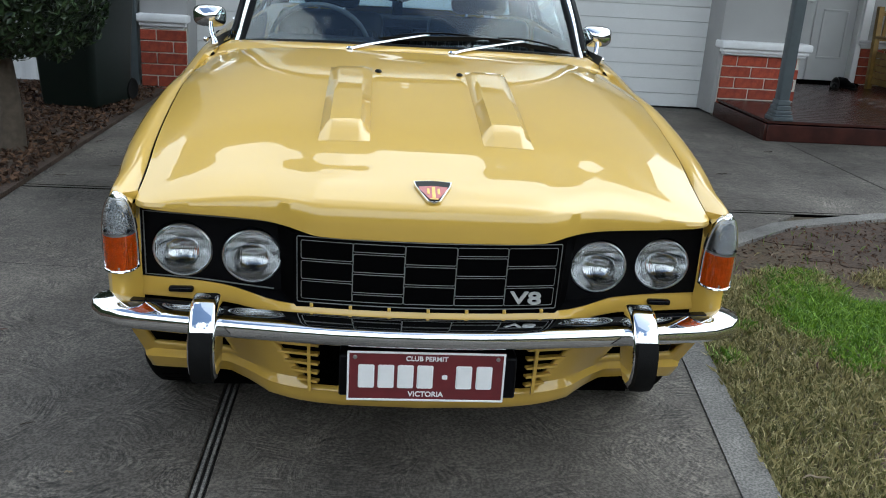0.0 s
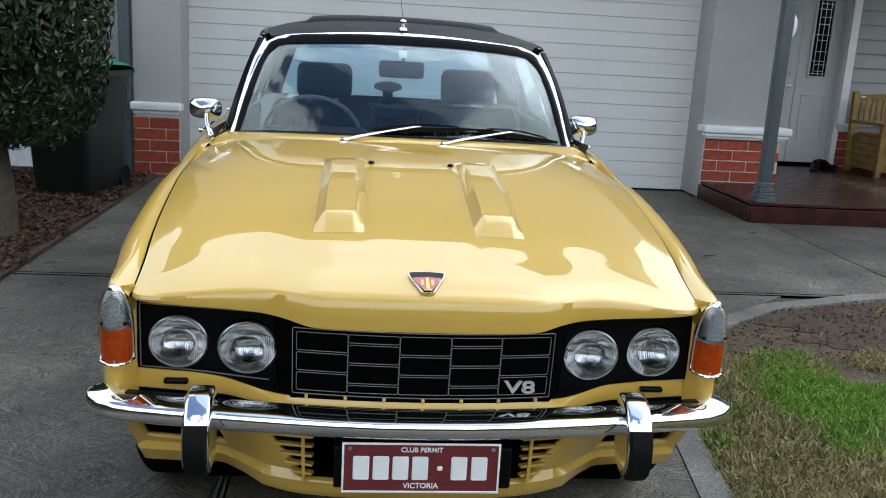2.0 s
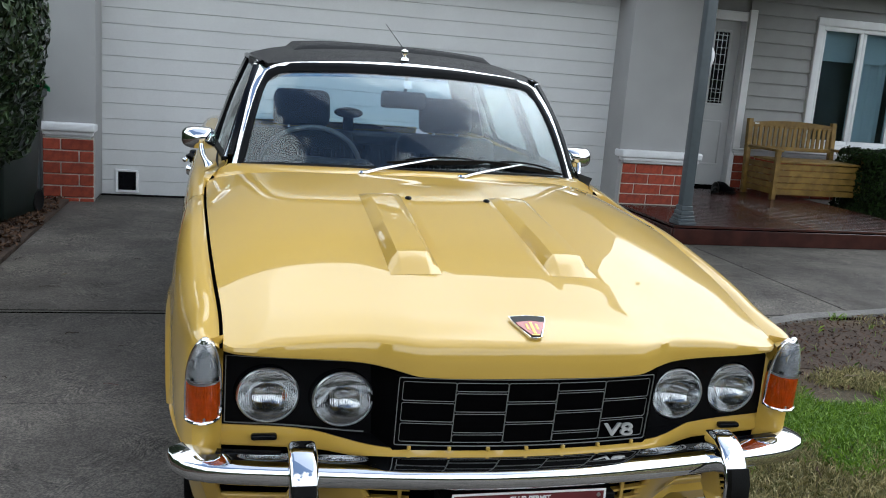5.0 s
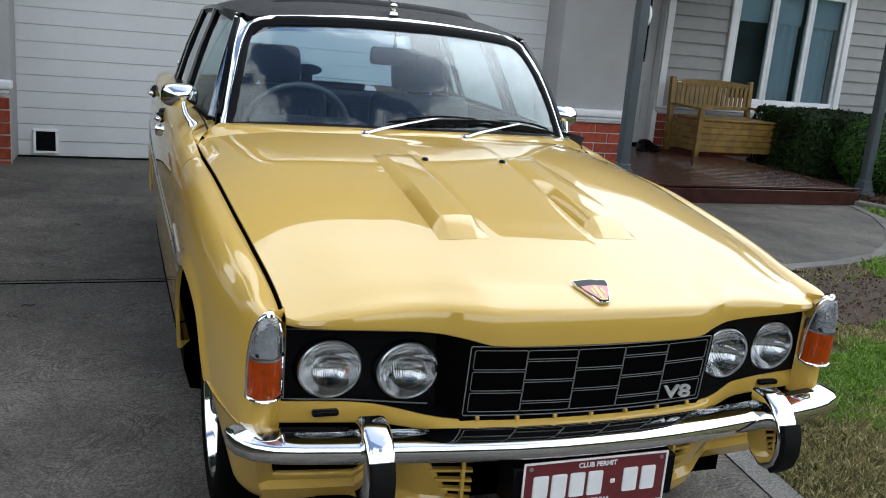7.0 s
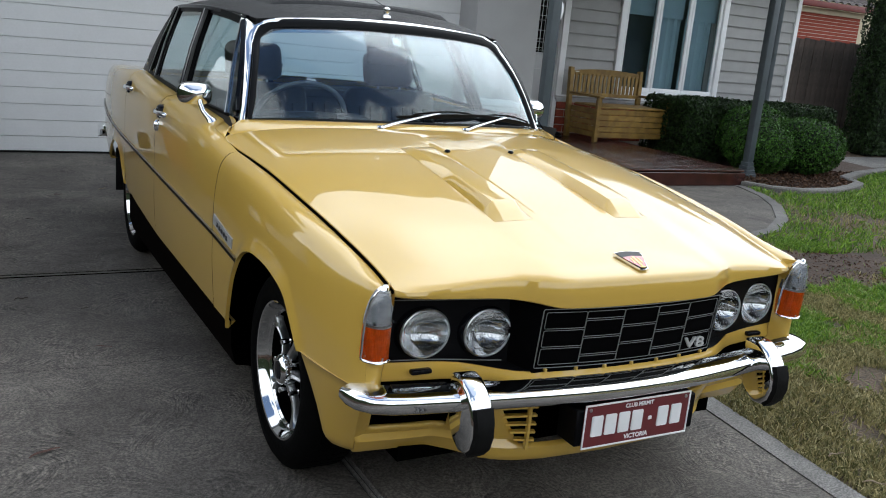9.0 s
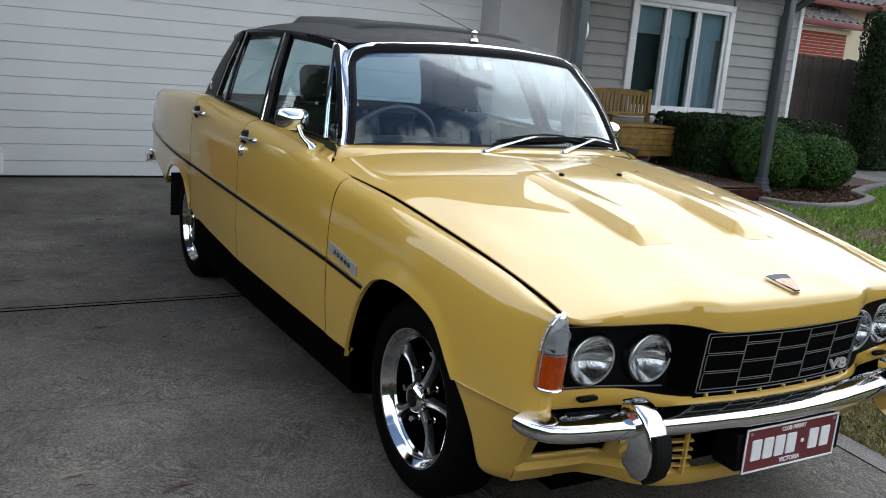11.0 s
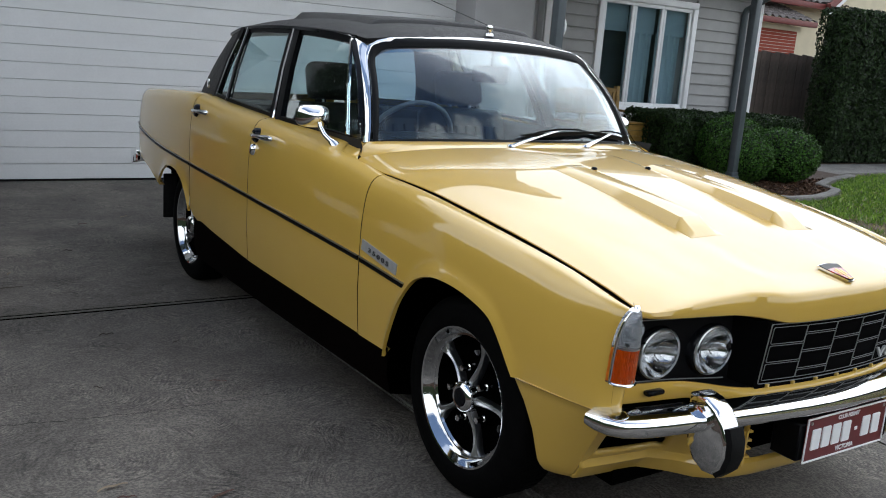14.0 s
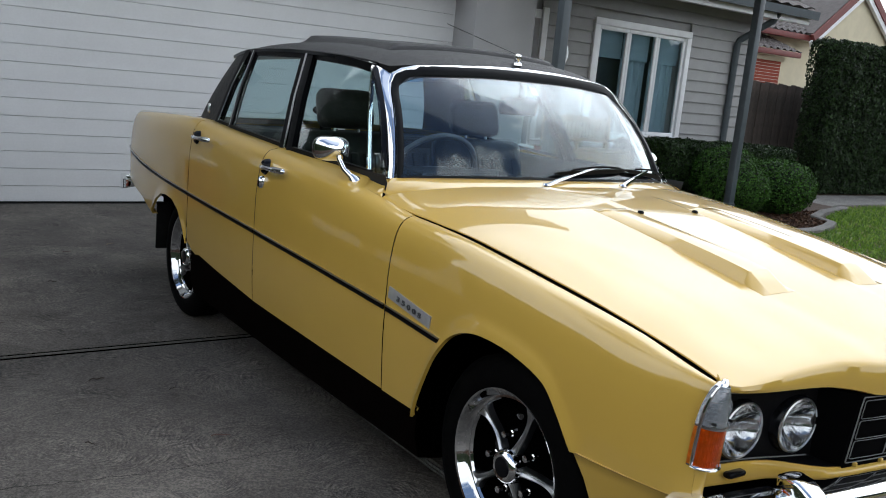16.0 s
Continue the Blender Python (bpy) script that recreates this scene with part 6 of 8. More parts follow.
    part("hub_teeth", bm, CHROME, w)["kind"] = "stuff"
    for piece in w.children:
        if not piece.name.startswith(("tyre", "tread")):
            piece.scale = (1.05, 1.05, 1.0)
    return w


for s in (-1, 1):
    wheel(s * 0.772, -0.040, 0.303, s, 0.281)
    wheel(s * 0.770, 2.585, 0.303, s, 0.281)

for s in (-1, 1):
    part("mud_flap", sided(boxed(-0.806, -0.600, 2.955, 2.968, 0.245, 0.50, 0.006, 2), s), RUBBER, car, "black rubber mud flap behind the rear wheel")

# ---- side trim, handles, mirrors ----
TRIM_Z = [(0.20, 0.566), (0.515, 0.586), (1.5, 0.621), (2.33, 0.645), (3.0, 0.668), (3.72, 0.715)]
for s in (-1, 1):
    for a, b, host in ((0.20, 0.490, wings[s]), (0.502, 1.514, wings[s, "fd"]), (1.526, 2.330, wings[s, "rd"]), (2.342, 3.70, wings[s, "rw"])):
        path = [(-side_x(y, curve_at(TRIM_Z, y)) - 0.001, y, curve_at(TRIM_Z, y)) for y in steps(a, b, 12)]
        part("rubbing_strip", sided(sweep(path, [(-0.003, -0.0085), (0.003, -0.0085), (0.007, -0.005), (0.007, 0.005), (0.003, 0.0085), (-0.003, 0.0085)]), s), BLACK, host, "black rubbing strip with bright edge")
        path = [(x - 0.0035, y, z + 0.0088) for x, y, z in path]
        part("strip_edge", sided(sweep(path, [(-0.003, -0.002), (0.003, -0.002), (0.003, 0.002), (-0.003, 0.002)]), s), STEEL, host)
    bpl = part("model_badge", sided(sweep([(-side_x(y, 0.617) - 0.002, y, 0.598 + 0.033 * (y - 0.25) / 0.23 + 0.008) for y in steps(0.250, 0.478, 6)], [(-0.002, -0.018), (0.003, -0.018), (0.004, -0.014), (0.004, 0.014), (0.003, 0.018), (-0.002, 0.018)]), s), BADGE_PLATE, wings[s], "brushed metal badge plate")
    if s < 0:
        text_mesh("badge_figures", "3 5 0 0 S", 0.024, BADGE_INK, pose(-side_x(0.36, 0.617) - 0.0065, 0.36, 0.621, 90, 0, -90) @ pose(0, 0, 0, 0, 0, -8) @ Matrix.Diagonal((1.6, 0.9, 1, 1)), wings[s], 0.001)
    for y, z, host in ((1.468, 0.886, wings[s, "fd"]), (2.262, 0.916, wings[s, "rd"])):
        x = side_x(y, z)
        lever = [(-x - 0.006, y, z), (-x - 0.024, y - 0.015, z + 0.002), (-x - 0.032, y - 0.05, z + 0.004), (-x - 0.032, y - 0.095, z + 0.005), (-x - 0.030, y - 0.15, z + 0.007), (-x - 0.024, y - 0.205, z + 0.008), (-x - 0.018, y - 0.212, z + 0.008)]
        h = part("door_handle", sided(sweep(lever, ring(0.0115, 12, 1.0), scales=[1.3, 1.15, 0.7, 0.72, 1.05, 0.95, 0.4]), s), CHROME, host, "chrome lever door handle")
        part("escutcheon", sided(lathe([(0.0, 0.017), (0.024, 0.015), (0.031, 0.006), (0.032, -0.012)], 24, Matrix.Translation((-x, y, z)) @ pose(0, 0, 0, 0, -90)), s), GLOSS_BLACK, host, "dark handle base")
        if y < 2:
            part("lock", sided(lathe([(0.0, 0.018), (0.012, 0.017), (0.017, 0.010), (0.018, -0.01)], 18, Matrix.Translation((-side_x(y, z - 0.06) - 0.001, y + 0.004, z - 0.060)) @ pose(0, 0, 0, 0, -90) @ Matrix.Diagonal((1.4, 0.8, 1, 1))), s), CHROME, host)
    # wing mirror on its curved arm
    mir = part("door_mirror", sided(sweep([(-0.756, 0.897, 0.905), (-0.761, 0.905, 0.918), (-0.772, 0.922, 0.932), (-0.784, 0.945, 0.950), (-0.791, 0.968, 0.978), (-0.793, 0.980, 1.006), (-0.792, 0.990, 1.026)], ring(0.0105, 12), scales=[2.4, 1.8, 1.0, 0.9, 0.9, 0.95, 1.0]), s, 0.030 if s > 0 else 0.0), CHROME, wings[s, "fd"], "chrome mirror arm")
    m = Matrix.Translation((-0.803 if s < 0 else 0.766, 1.012, 1.012)) @ pose(0, 0, 0, 90, 0, -8 * s * -1)
    dome = lathe([(0.0, 0.052), (0.25, 0.050), (0.5, 0.043), (0.75, 0.030), (0.92, 0.014), (1.0, 0.0), (1.0, -0.008), (0.94, -0.010), (0.0, -0.010)], 32)
    for v in dome.verts:
        c = Vector((v.co.x, v.co.y))
        k = 1.0
        if c.length > 1e-6:
            a = math.atan2(c.y, c.x)
            k = 1 / (abs(math.cos(a)) ** 3.2 + abs(math.sin(a)) ** 3.2) ** (1 / 3.2)
        v.co.x *= 0.066 * k
        v.co.y *= 0.043 * k
    dome.transform(m)
    part("mirror_head", dome, CHROME, wings[s, "fd"], "chrome mirror head")

# ---- side glass and pillars ----
def side_quad(pts, thick, s, n=6):
    """A pane with corners low-front, low-rear, top-rear, top-front as (y, z), bowed like the body side."""
    (a, b, c, d) = [Vector(p) for p in pts]
    rows = []
    for u in steps(0, 1, n):
        row = []
        for v in steps(0, 1, n):
            p = a.lerp(b, u).lerp(d.lerp(c, u), v)
            row.append((-pane_x(p.y, p.x), p.x, p.y))
        rows.append(row)
    return sided(surface(rows, thick), s)


def bar(pts, w, d, s):
    path = [(-pane_x(z, y) - 0.004, y, z) for y, z in pts]
    return sided(sweep(path, [(-d, -w), (d, -w), (d, w), (-d, w)], up=(0, 1, 0.2)), s)


for s in (-1, 1):
    fdoor, rdoor, rwing = wings[s, "fd"], wings[s, "rd"], wings[s, "rw"]
    gl = lambda ob: setattr(ob, "visible_shadow", False)
    gl(part("quarter_light", side_quad([(0.810, belt(0.85)), (0.908, belt(0.92)), (1.130, 1.305), (1.105, 1.298)], 0.004, s), SIDE_GLASS, fdoor))
    gl(part("door_glass", side_quad([(0.920, belt(0.93)), (1.45, belt(1.4)), (1.600, 1.322), (1.142, 1.308)], 0.004, s), SIDE_GLASS, fdoor))
    gl(part("door_glass", side_quad([(1.53, belt(1.53)), (2.10, belt(2.1)), (2.175, 1.325), (1.69, 1.325)], 0.004, s), SIDE_GLASS, rdoor))
    gl(part("rear_quarter_light", side_quad([(2.12, belt(2.1)), (2.255, belt(2.2)), (2.245, 1.25), (2.19, 1.315)], 0.004, s), SIDE_GLASS, rdoor))
    part("pillar_trim", bar([(0.914, belt(0.92)), (1.02, 1.12), (1.136, 1.312)], 0.0042, 0.008, s), CHROME, fdoor)
    part("window_frame", bar([(1.452, belt(1.45) - 0.01), (1.530, 1.16), (1.602, 1.335)], 0.020, 0.014, s), BLACK, fdoor)
    part("pillar_trim", bar([(1.487, belt(1.48) - 0.01), (1.562, 1.16), (1.630, 1.338)], 0.007, 0.020, s), CHROME, fdoor)
    part("window_frame", bar([(1.520, belt(1.5) - 0.01), (1.592, 1.16), (1.660, 1.336)], 0.018, 0.014, s), BLACK, rdoor)
    part("window_frame", bar([(2.110, belt(2.1) - 0.01), (2.15, 1.16), (2.185, 1.33)], 0.010, 0.012, s), BLACK, rdoor)
    part("pillar_trim", bar([(2.120, belt(2.1) - 0.005), (2.16, 1.16), (2.192, 1.328)], 0.004, 0.014, s), CHROME, rdoor)
    part("window_frame", bar([(2.285, belt(2.3) - 0.01), (2.275, 1.16), (2.262, 1.325)], 0.020, 0.012, s), BLACK, rdoor)
    part("pillar_trim", bar([(2.268, belt(2.25)), (2.262, 1.16), (2.245, 1.27)], 0.004, 0.014, s), CHROME, rdoor)
    top_f = [(y, curve_at(ROOF_E, y) - 0.016) for y in steps(1.13, 1.65, 8)]
    top_r = [(y, curve_at(ROOF_E, y) - 0.016) for y in steps(1.66, 2.27, 8)]
    for pts, host in ((top_f, fdoor), (top_r, rdoor)):
        path = [(-pane_x(z, y) + 0.002, y, z) for y, z in pts]
        part("window_frame", sided(sweep(path, [(-0.012, -0.018), (0.010, -0.018), (0.010, 0.014), (-0.012, 0.014)]), s), BLACK, host)
    for a, b, host in ((0.90, 1.50, fdoor), (1.52, 2.29, rdoor)):
        path = [(-pane_x(belt(y), y) - 0.006, y, belt(y)) for y in steps(a, b, 10)]
        part("belt_seal", sided(sweep(path, [(-0.010, -0.010), (0.010, -0.010), (0.010, 0.008), (-0.010, 0.008)]), s), RUBBER, host)
    # front pillar: black frame with bright strip
    a0, a1 = Vector((-0.684, 0.846, 0.955)), Vector((-0.592, 1.118, 1.298))
    part("front_pillar", sided(sweep([a0.lerp(a1, t) + Vector((0, -0.035, 0.03)) * 0.6 * math.sin(math.pi * t) for t in steps(0.03, 1, 8)], [(-0.010, -0.014), (0.010, -0.014), (0.011, 0.0), (0.006, 0.010), (-0.010, 0.010)]), s), GLOSS_BLACK, car, "gloss black door frame by the pillar")

# ---- wipers, aerial ----
def screen_at(x, v):
    u = x / 0.60
    b, t = on(SCREEN_B, u), on(SCREEN_T, u)
    p = b.lerp(t, v) + Vector((0, -0.035 * math.sin(math.pi * v), 0.03 * math.sin(math.pi * v))) * (1 - 0.3 * u * u)
    return p + Vector((0, -0.014, 0.012))


for sx, sy, ax, av, b0, b1, v0, v1 in ((-0.232, 0.525, 0.048, 0.060, -0.125, 0.245, 0.030, 0.070), (0.128, 0.517, 0.385, 0.056, 0.235, 0.575, 0.072, 0.012)):
    w = new("wiper")
    w.parent = car
    w["label"] = "chrome wiper arm with black blade"
    base = Vector((sx, sy, bonnet_z(sx, 0.5) - 0.004))
    part("spindle", lathe([(0.014, -0.01), (0.014, 0.010), (0.009, 0.016), (0, 0.017)], 16, Matrix.Translation(base)), CHROME, w)
    e = screen_at(ax, av) + Vector((0, -0.01, 0.008))
    part("arm", sweep([base + Vector((0, 0, 0.008)), base.lerp(e, 0.2) + Vector((0, 0, 0.010)), base.lerp(e, 0.6) + Vector((0, 0, 0.006)), e], [(-0.007, -0.003), (0.007, -0.003), (0.005, 0.004), (-0.005, 0.004)], scales=[1.2, 1.1, 0.8, 0.6]), CHROME, w)
    pts = [screen_at(b0 + (b1 - b0) * t, v0 + (v1 - v0) * t) for t in steps(0, 1, 12)]
    part("blade", sweep(pts, [(-0.005, -0.010), (0.005, -0.010), (0.008, 0.006), (-0.008, 0.006)], scales=[0.35, 0.8] + [1] * 9 + [0.8, 0.35]), RUBBER, w)
    part("blade_yoke", sweep([p + Vector((0, -0.012, 0.010 + 0.008 * math.sin(math.pi * k / 8))) for k, p in enumerate(pts[2:11])], [(-0.004, -0.003), (0.004, -0.003), (0.004, 0.003), (-0.004, 0.003)]), BLACK, w)
aer = new("aerial")
aer.parent = car
aer["label"] = "chrome roof aerial"
zb = curve_at(ROOF_C, 1.03) - 0.002
part("base", lathe([(0.020, -0.004), (0.019, 0.006), (0.010, 0.010), (0.012, 0.016), (0.016, 0.026), (0.014, 0.036), (0.006, 0.041), (0.0, 0.042)], 22, pose(-0.012, 1.025, zb)), CHROME, aer)
part("rod", tube([(-0.012, 1.025, zb + 0.036), (-0.008, 1.54, 1.522)], 0.0016, 8), GLOSS_BLACK, aer, "thin dark rod")

# ---- cabin ----
CABIN = mat("dark_cabin_trim", (0.014, 0.015, 0.017), 0.7, var=0.3, scale=9)
WHEEL_BLACK = mat("grey_steering_wheel", (0.11, 0.11, 0.115), 0.35, var=0.2, scale=20)


def seat(x, y, w, back_h, headrest, name, label):
    st = new(name)
    st.parent = car
    st.location = (x, y, 0.36)
    st["label"] = label
    def pad(x0, x1, y0, y1, z0, z1, r, m=None):
        bm = bmesh.new()
        box(bm, x0, x1, y0, y1, z0, z1, r, 4, m)
        return bm
    part("seat_cushion", pad(-w / 2, w / 2, -0.28, 0.22, 0.0, 0.17, 0.05), SEAT, st)
    tilt = Matrix.Translation((0, 0.20, 0.12)) @ pose(0, 0, 0, -16)
    part("backrest", pad(-w / 2, w / 2, -0.05, 0.07, 0.0, back_h, 0.05, tilt), SEAT, st)
    n = 7
    bm = bmesh.new()
    for k in range(n):
        xx = -w / 2 + 0.07 + (w - 0.14) * k / (n - 1)
        box(bm, xx - 0.022, xx + 0.022, -0.062, -0.03, 0.06, back_h - 0.10, 0.014, 2, tilt)
    part("pleats", bm, SEAT, st)["kind"] = "stuff"
    if headrest:
        part("headrest", pad(-0.135, 0.135, -0.035, 0.055, back_h + 0.015, back_h + 0.19, 0.04, tilt), SEAT, st)
        for dx in (-0.06, 0.06):
            part("headrest_post", tube([tilt @ Vector((dx, 0.01, back_h - 0.03)), tilt @ Vector((dx, 0.01, back_h + 0.03))], 0.006, 8), STEEL, st)
    return st


seat(-0.355, 1.37, 0.50, 0.56, True, "front_seat", "black leather front seat with headrest")
seat(0.355, 1.37, 0.50, 0.56, True, "front_seat", "black leather front seat with headrest")
seat(-0.33, 2.08, 0.58, 0.50, False, "rear_seat", "black pleated leather rear seat")
seat(0.33, 2.08, 0.58, 0.50, False, "rear_seat", "black pleated leather rear seat")
part("parcel_shelf", boxed(-0.66, 0.66, 2.34, 2.72, 0.90, 0.955, 0.02, 2), CABIN, car)
dash = part("dashboard", surface([[(x, y + 0.16 * (x / 0.66) ** 2 * (1 - (y - 0.64) / 0.6), z) for y, z in ((0.64, 0.925), (0.72, 0.932), (0.86, 0.935), (0.93, 0.925), (0.95, 0.895), (0.93, 0.80), (0.90, 0.62), (0.75, 0.55))] for x in steps(-0.66, 0.66, 16)]), CABIN, car, "dark dashboard")
part("instrument_binnacle", boxed(-0.56, -0.14, 0.80, 0.97, 0.92, 0.965, 0.02, 2), CABIN, dash)
sw = new("steering_wheel")
sw.parent = car
sw.matrix_basis = Matrix.Translation((-0.368, 1.04, 0.905)) @ pose(0, 0, 0, -62)
sw["label"] = "thin grey steering wheel"
part("wheel_rim", tube([(0.20 * math.cos(a), 0.20 * math.sin(a), 0) for a in [2 * math.pi * k / 40 for k in range(40)]], 0.0095, 10, closed=True), WHEEL_BLACK, sw)
part("spokes", join(boxed(-0.19, 0.19, -0.03, -0.005, -0.012, -0.004, 0.003), boxed(-0.06, 0.06, -0.07, 0.03, -0.03, -0.002, 0.012, 2)), WHEEL_BLACK, sw)
part("column", lathe([(0.035, -0.02), (0.032, -0.25), (0.03, -0.30)], 16), CABIN, sw)
rm = new("rear_view_mirror")
rm.parent = car
rm["label"] = "black rear-view mirror"
part("mirror_case", boxed(-0.092, 0.092, -0.012, 0.02, -0.034, 0.034, 0.016, 3, Matrix.Translation((-0.012, 0.985, 1.205)) @ pose(0, 0, 0, 5)), BLACK, rm)
part("mirror_stem", tube([(-0.008, 0.99, 1.235), (0.0, 1.0, 1.28), (0.0, 1.01, 1.335)], 0.007, 8), BLACK, rm)
for s in (-1, 1):
    part("sun_visor", sided(boxed(-0.50, -0.10, 1.05, 1.22, 1.300, 1.315, 0.006, 2, None), s), CABIN, car)
    part("door_card", sided(surface([[(-x_, y, z) for x_, z in ((0.735, 0.955), (0.725, 0.93), (0.745, 0.80), (0.745, 0.40))] for y in steps(0.75, 2.28, 4)]), s), CABIN, car)
rows = []
for u in steps(-1, 1, 12):
    rows.append([(u * curve_at(ROOF_W, y) * 0.97, y, curve_at(ROOF_E, y) - 0.03 + 0.045 * (1 - u * u)) for y in steps(1.12, 2.46, 8)])
HEADLINING = mat("pale_headlining", (0.40, 0.39, 0.36), 0.9, var=0.08, scale=8)
part("headlining", surface(rows), HEADLINING, car)
oval = bmesh.new()
bmesh.ops.create_icosphere(oval, subdivisions=3, radius=1)
oval.transform(Matrix.Translation((-0.02, 2.60, 1.06)) @ Matrix.Diagonal((0.085, 0.03, 0.032, 1)))
part("shelf_lamp", oval, BLACK, car, "dark oval lamp on the parcel shelf")
part("lamp_foot", boxed(-0.05, 0.01, 2.585, 2.615, 0.95, 1.04, 0.006, 2), BLACK, car)
at = screen_at(-0.014, 0.84) + Vector((0, 0.026, -0.022))
part("screen_sticker", boxed(-0.016, 0.016, -0.001, 0.001, -0.020, 0.020, 0.0005, 1, Matrix.Translation(at) @ pose(0, 0, 0, -46)), WHITE_PLAIN, car, "small white sticker inside the windscreen")

# ---- plants ----
def leaf_material(name, a, b, rough=0.45, spec=0.4):
    """Leaves whose colour varies from one to the next."""
    m = mat(name, a, rough, spec=spec)
    nodes, links = m.node_tree.nodes, m.node_tree.links
    geo = nodes.new("ShaderNodeNewGeometry")
    ramp = nodes.new("ShaderNodeValToRGB")
    ramp.color_ramp.elements[0].color = (*b, 1)
    ramp.color_ramp.elements[1].color = (*a, 1)
    mid = ramp.color_ramp.elements.new(0.55)
    mid.color = (*[(p * 0.45 + q * 0.55) for p, q in zip(a, b)], 1)
    links.new(geo.outputs["Random Per Island"], ramp.inputs["Fac"])
    links.new(ramp.outputs["Color"], nodes["Principled BSDF"].inputs["Base Color"])
    return m


L_TREE = leaf_material("dark_glossy_tree_leaf", (0.050, 0.085, 0.034), (0.002, 0.005, 0.002), 0.36, 0.4)
L_HEDGE = leaf_material("green_hedge_leaf_mix", (0.024, 0.052, 0.010), (0.003, 0.008, 0.002), 0.55, 0.2)
L_BOX = leaf_material("fresh_box_leaf_mix", (0.070, 0.165, 0.022), (0.005, 0.016, 0.003), 0.55, 0.2)
L_TALL = leaf_material("deep_green_hedge_leaf_mix", (0.028, 0.056, 0.014), (0.003, 0.007, 0.002), 0.5, 0.25)
L_GRASS = leaf_material("green_grass_blade", (0.26, 0.42, 0.040), (0.050, 0.120, 0.010), 0.5)
L_STRAW = leaf_material("straw_and_olive_grass_blade", (0.48, 0.41, 0.20), (0.10, 0.105, 0.030), 0.7)
L_MULCH = leaf_material("brown_mulch_mix", (0.135, 0.078, 0.048), (0.024, 0.014, 0.010), 0.85, 0.2)


def leaves(points, normals, length, width, rng, droop=0.3):
    """Folded four-cornered leaves at points, facing roughly along normals, as vertex and face arrays."""
    n = len(points)
    nrm = normals + rng.normal(0, 0.55, (n, 3))
    nrm /= np.linalg.norm(nrm, axis=1)[:, None]
    ref = rng.normal(0, 1, (n, 3))
    ref[:, 2] -= droop * 2
    t = ref - (ref * nrm).sum(1)[:, None] * nrm
    t /= np.linalg.norm(t, axis=1)[:, None]
    side = np.cross(nrm, t)
    ln = (length * rng.uniform(0.65, 1.25, n))[:, None]
    wd = (width * rng.uniform(0.7, 1.2, n))[:, None]
    v = np.stack([points - t * ln * 0.5, points + side * wd * 0.5 + nrm * ln * 0.06, points + t * ln * 0.5 - nrm * ln * 0.08, points - side * wd * 0.5 + nrm * ln * 0.06], 1).reshape(-1, 3)
    f = np.arange(4 * n).reshape(n, 4)
    return v, f


def mesh_from(name, v, f, material):
    me = bpy.data.meshes.new(name)
    me.from_pydata(v.tolist(), [], f.tolist())
    me.materials.append(material)
    return me


def lump(p, rng_seed, amount, scale):
    """Uneven growth: a push outward that varies over the surface."""
    return amount * noise.noise(Vector(p) * scale + Vector((rng_seed, 0, 0)))


def hedge_box(name, label, x0, x1, y0, y1, z0, z1, count, length, width, material, seed, rough=0.03, category="hedge"):
    """A clipped box of leaves round a solid core coloured dark as inner shade."""
    h = thing(name, label, category, place=((x0 + x1) / 2, (y0 + y1) / 2, z0))
    c = np.array([(x0 + x1) / 2, (y0 + y1) / 2, z0])
    rng = np.random.default_rng(seed)
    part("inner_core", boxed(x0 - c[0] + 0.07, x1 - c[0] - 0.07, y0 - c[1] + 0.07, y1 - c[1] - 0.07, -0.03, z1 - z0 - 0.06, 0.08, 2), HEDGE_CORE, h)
    dx, dy, dz = x1 - x0, y1 - y0, z1 - z0
    areas = np.array([dx * dz, dy * dz, dy * dz, dx * dy])
    pick = rng.choice(4, count, p=areas / areas.sum())
    u, w = rng.random(count), rng.random(count)
    p, nn = np.zeros((count, 3)), np.zeros((count, 3))
    for k in range(4):
        q = pick == k
        if k == 0:
            p[q] = np.stack([u[q] * dx, 0 * u[q], w[q] * dz], 1); nn[q] = (0, -1, 0)
        elif k == 1:
            p[q] = np.stack([0 * u[q], u[q] * dy, w[q] * dz], 1); nn[q] = (-1, 0, 0)
        elif k == 2:
            p[q] = np.stack([0 * u[q] + dx, u[q] * dy, w[q] * dz], 1); nn[q] = (1, 0, 0)
        else:
            p[q] = np.stack([u[q] * dx, w[q] * dy, 0 * u[q] + dz], 1); nn[q] = (0, 0, 1)
    # round the edges and roughen the face
    r = 0.09
    inner = np.clip(p, [r, r, 0], [dx - r, dy - r, dz - r])
    d = p - inner
    l = np.linalg.norm(d, axis=1)[:, None]
    d = np.where(l > 1e-6, d / np.maximum(l, 1e-6), nn)
    push = np.array([lump(a, seed, rough, 3.1) + lump(a, seed + 9, rough * 0.6, 9.0) for a in p])[:, None]
    p = inner + d * (r + push + rng.normal(0, 0.012, (count, 1)))
    v, f = leaves(p, d, length, width, rng)
    v += np.array([x0, y0, z0]) - c
    lv = new("leaves", mesh_from("leaves", v, f, material))
    lv.parent = h
    lv["kind"] = "stuff"
    return h


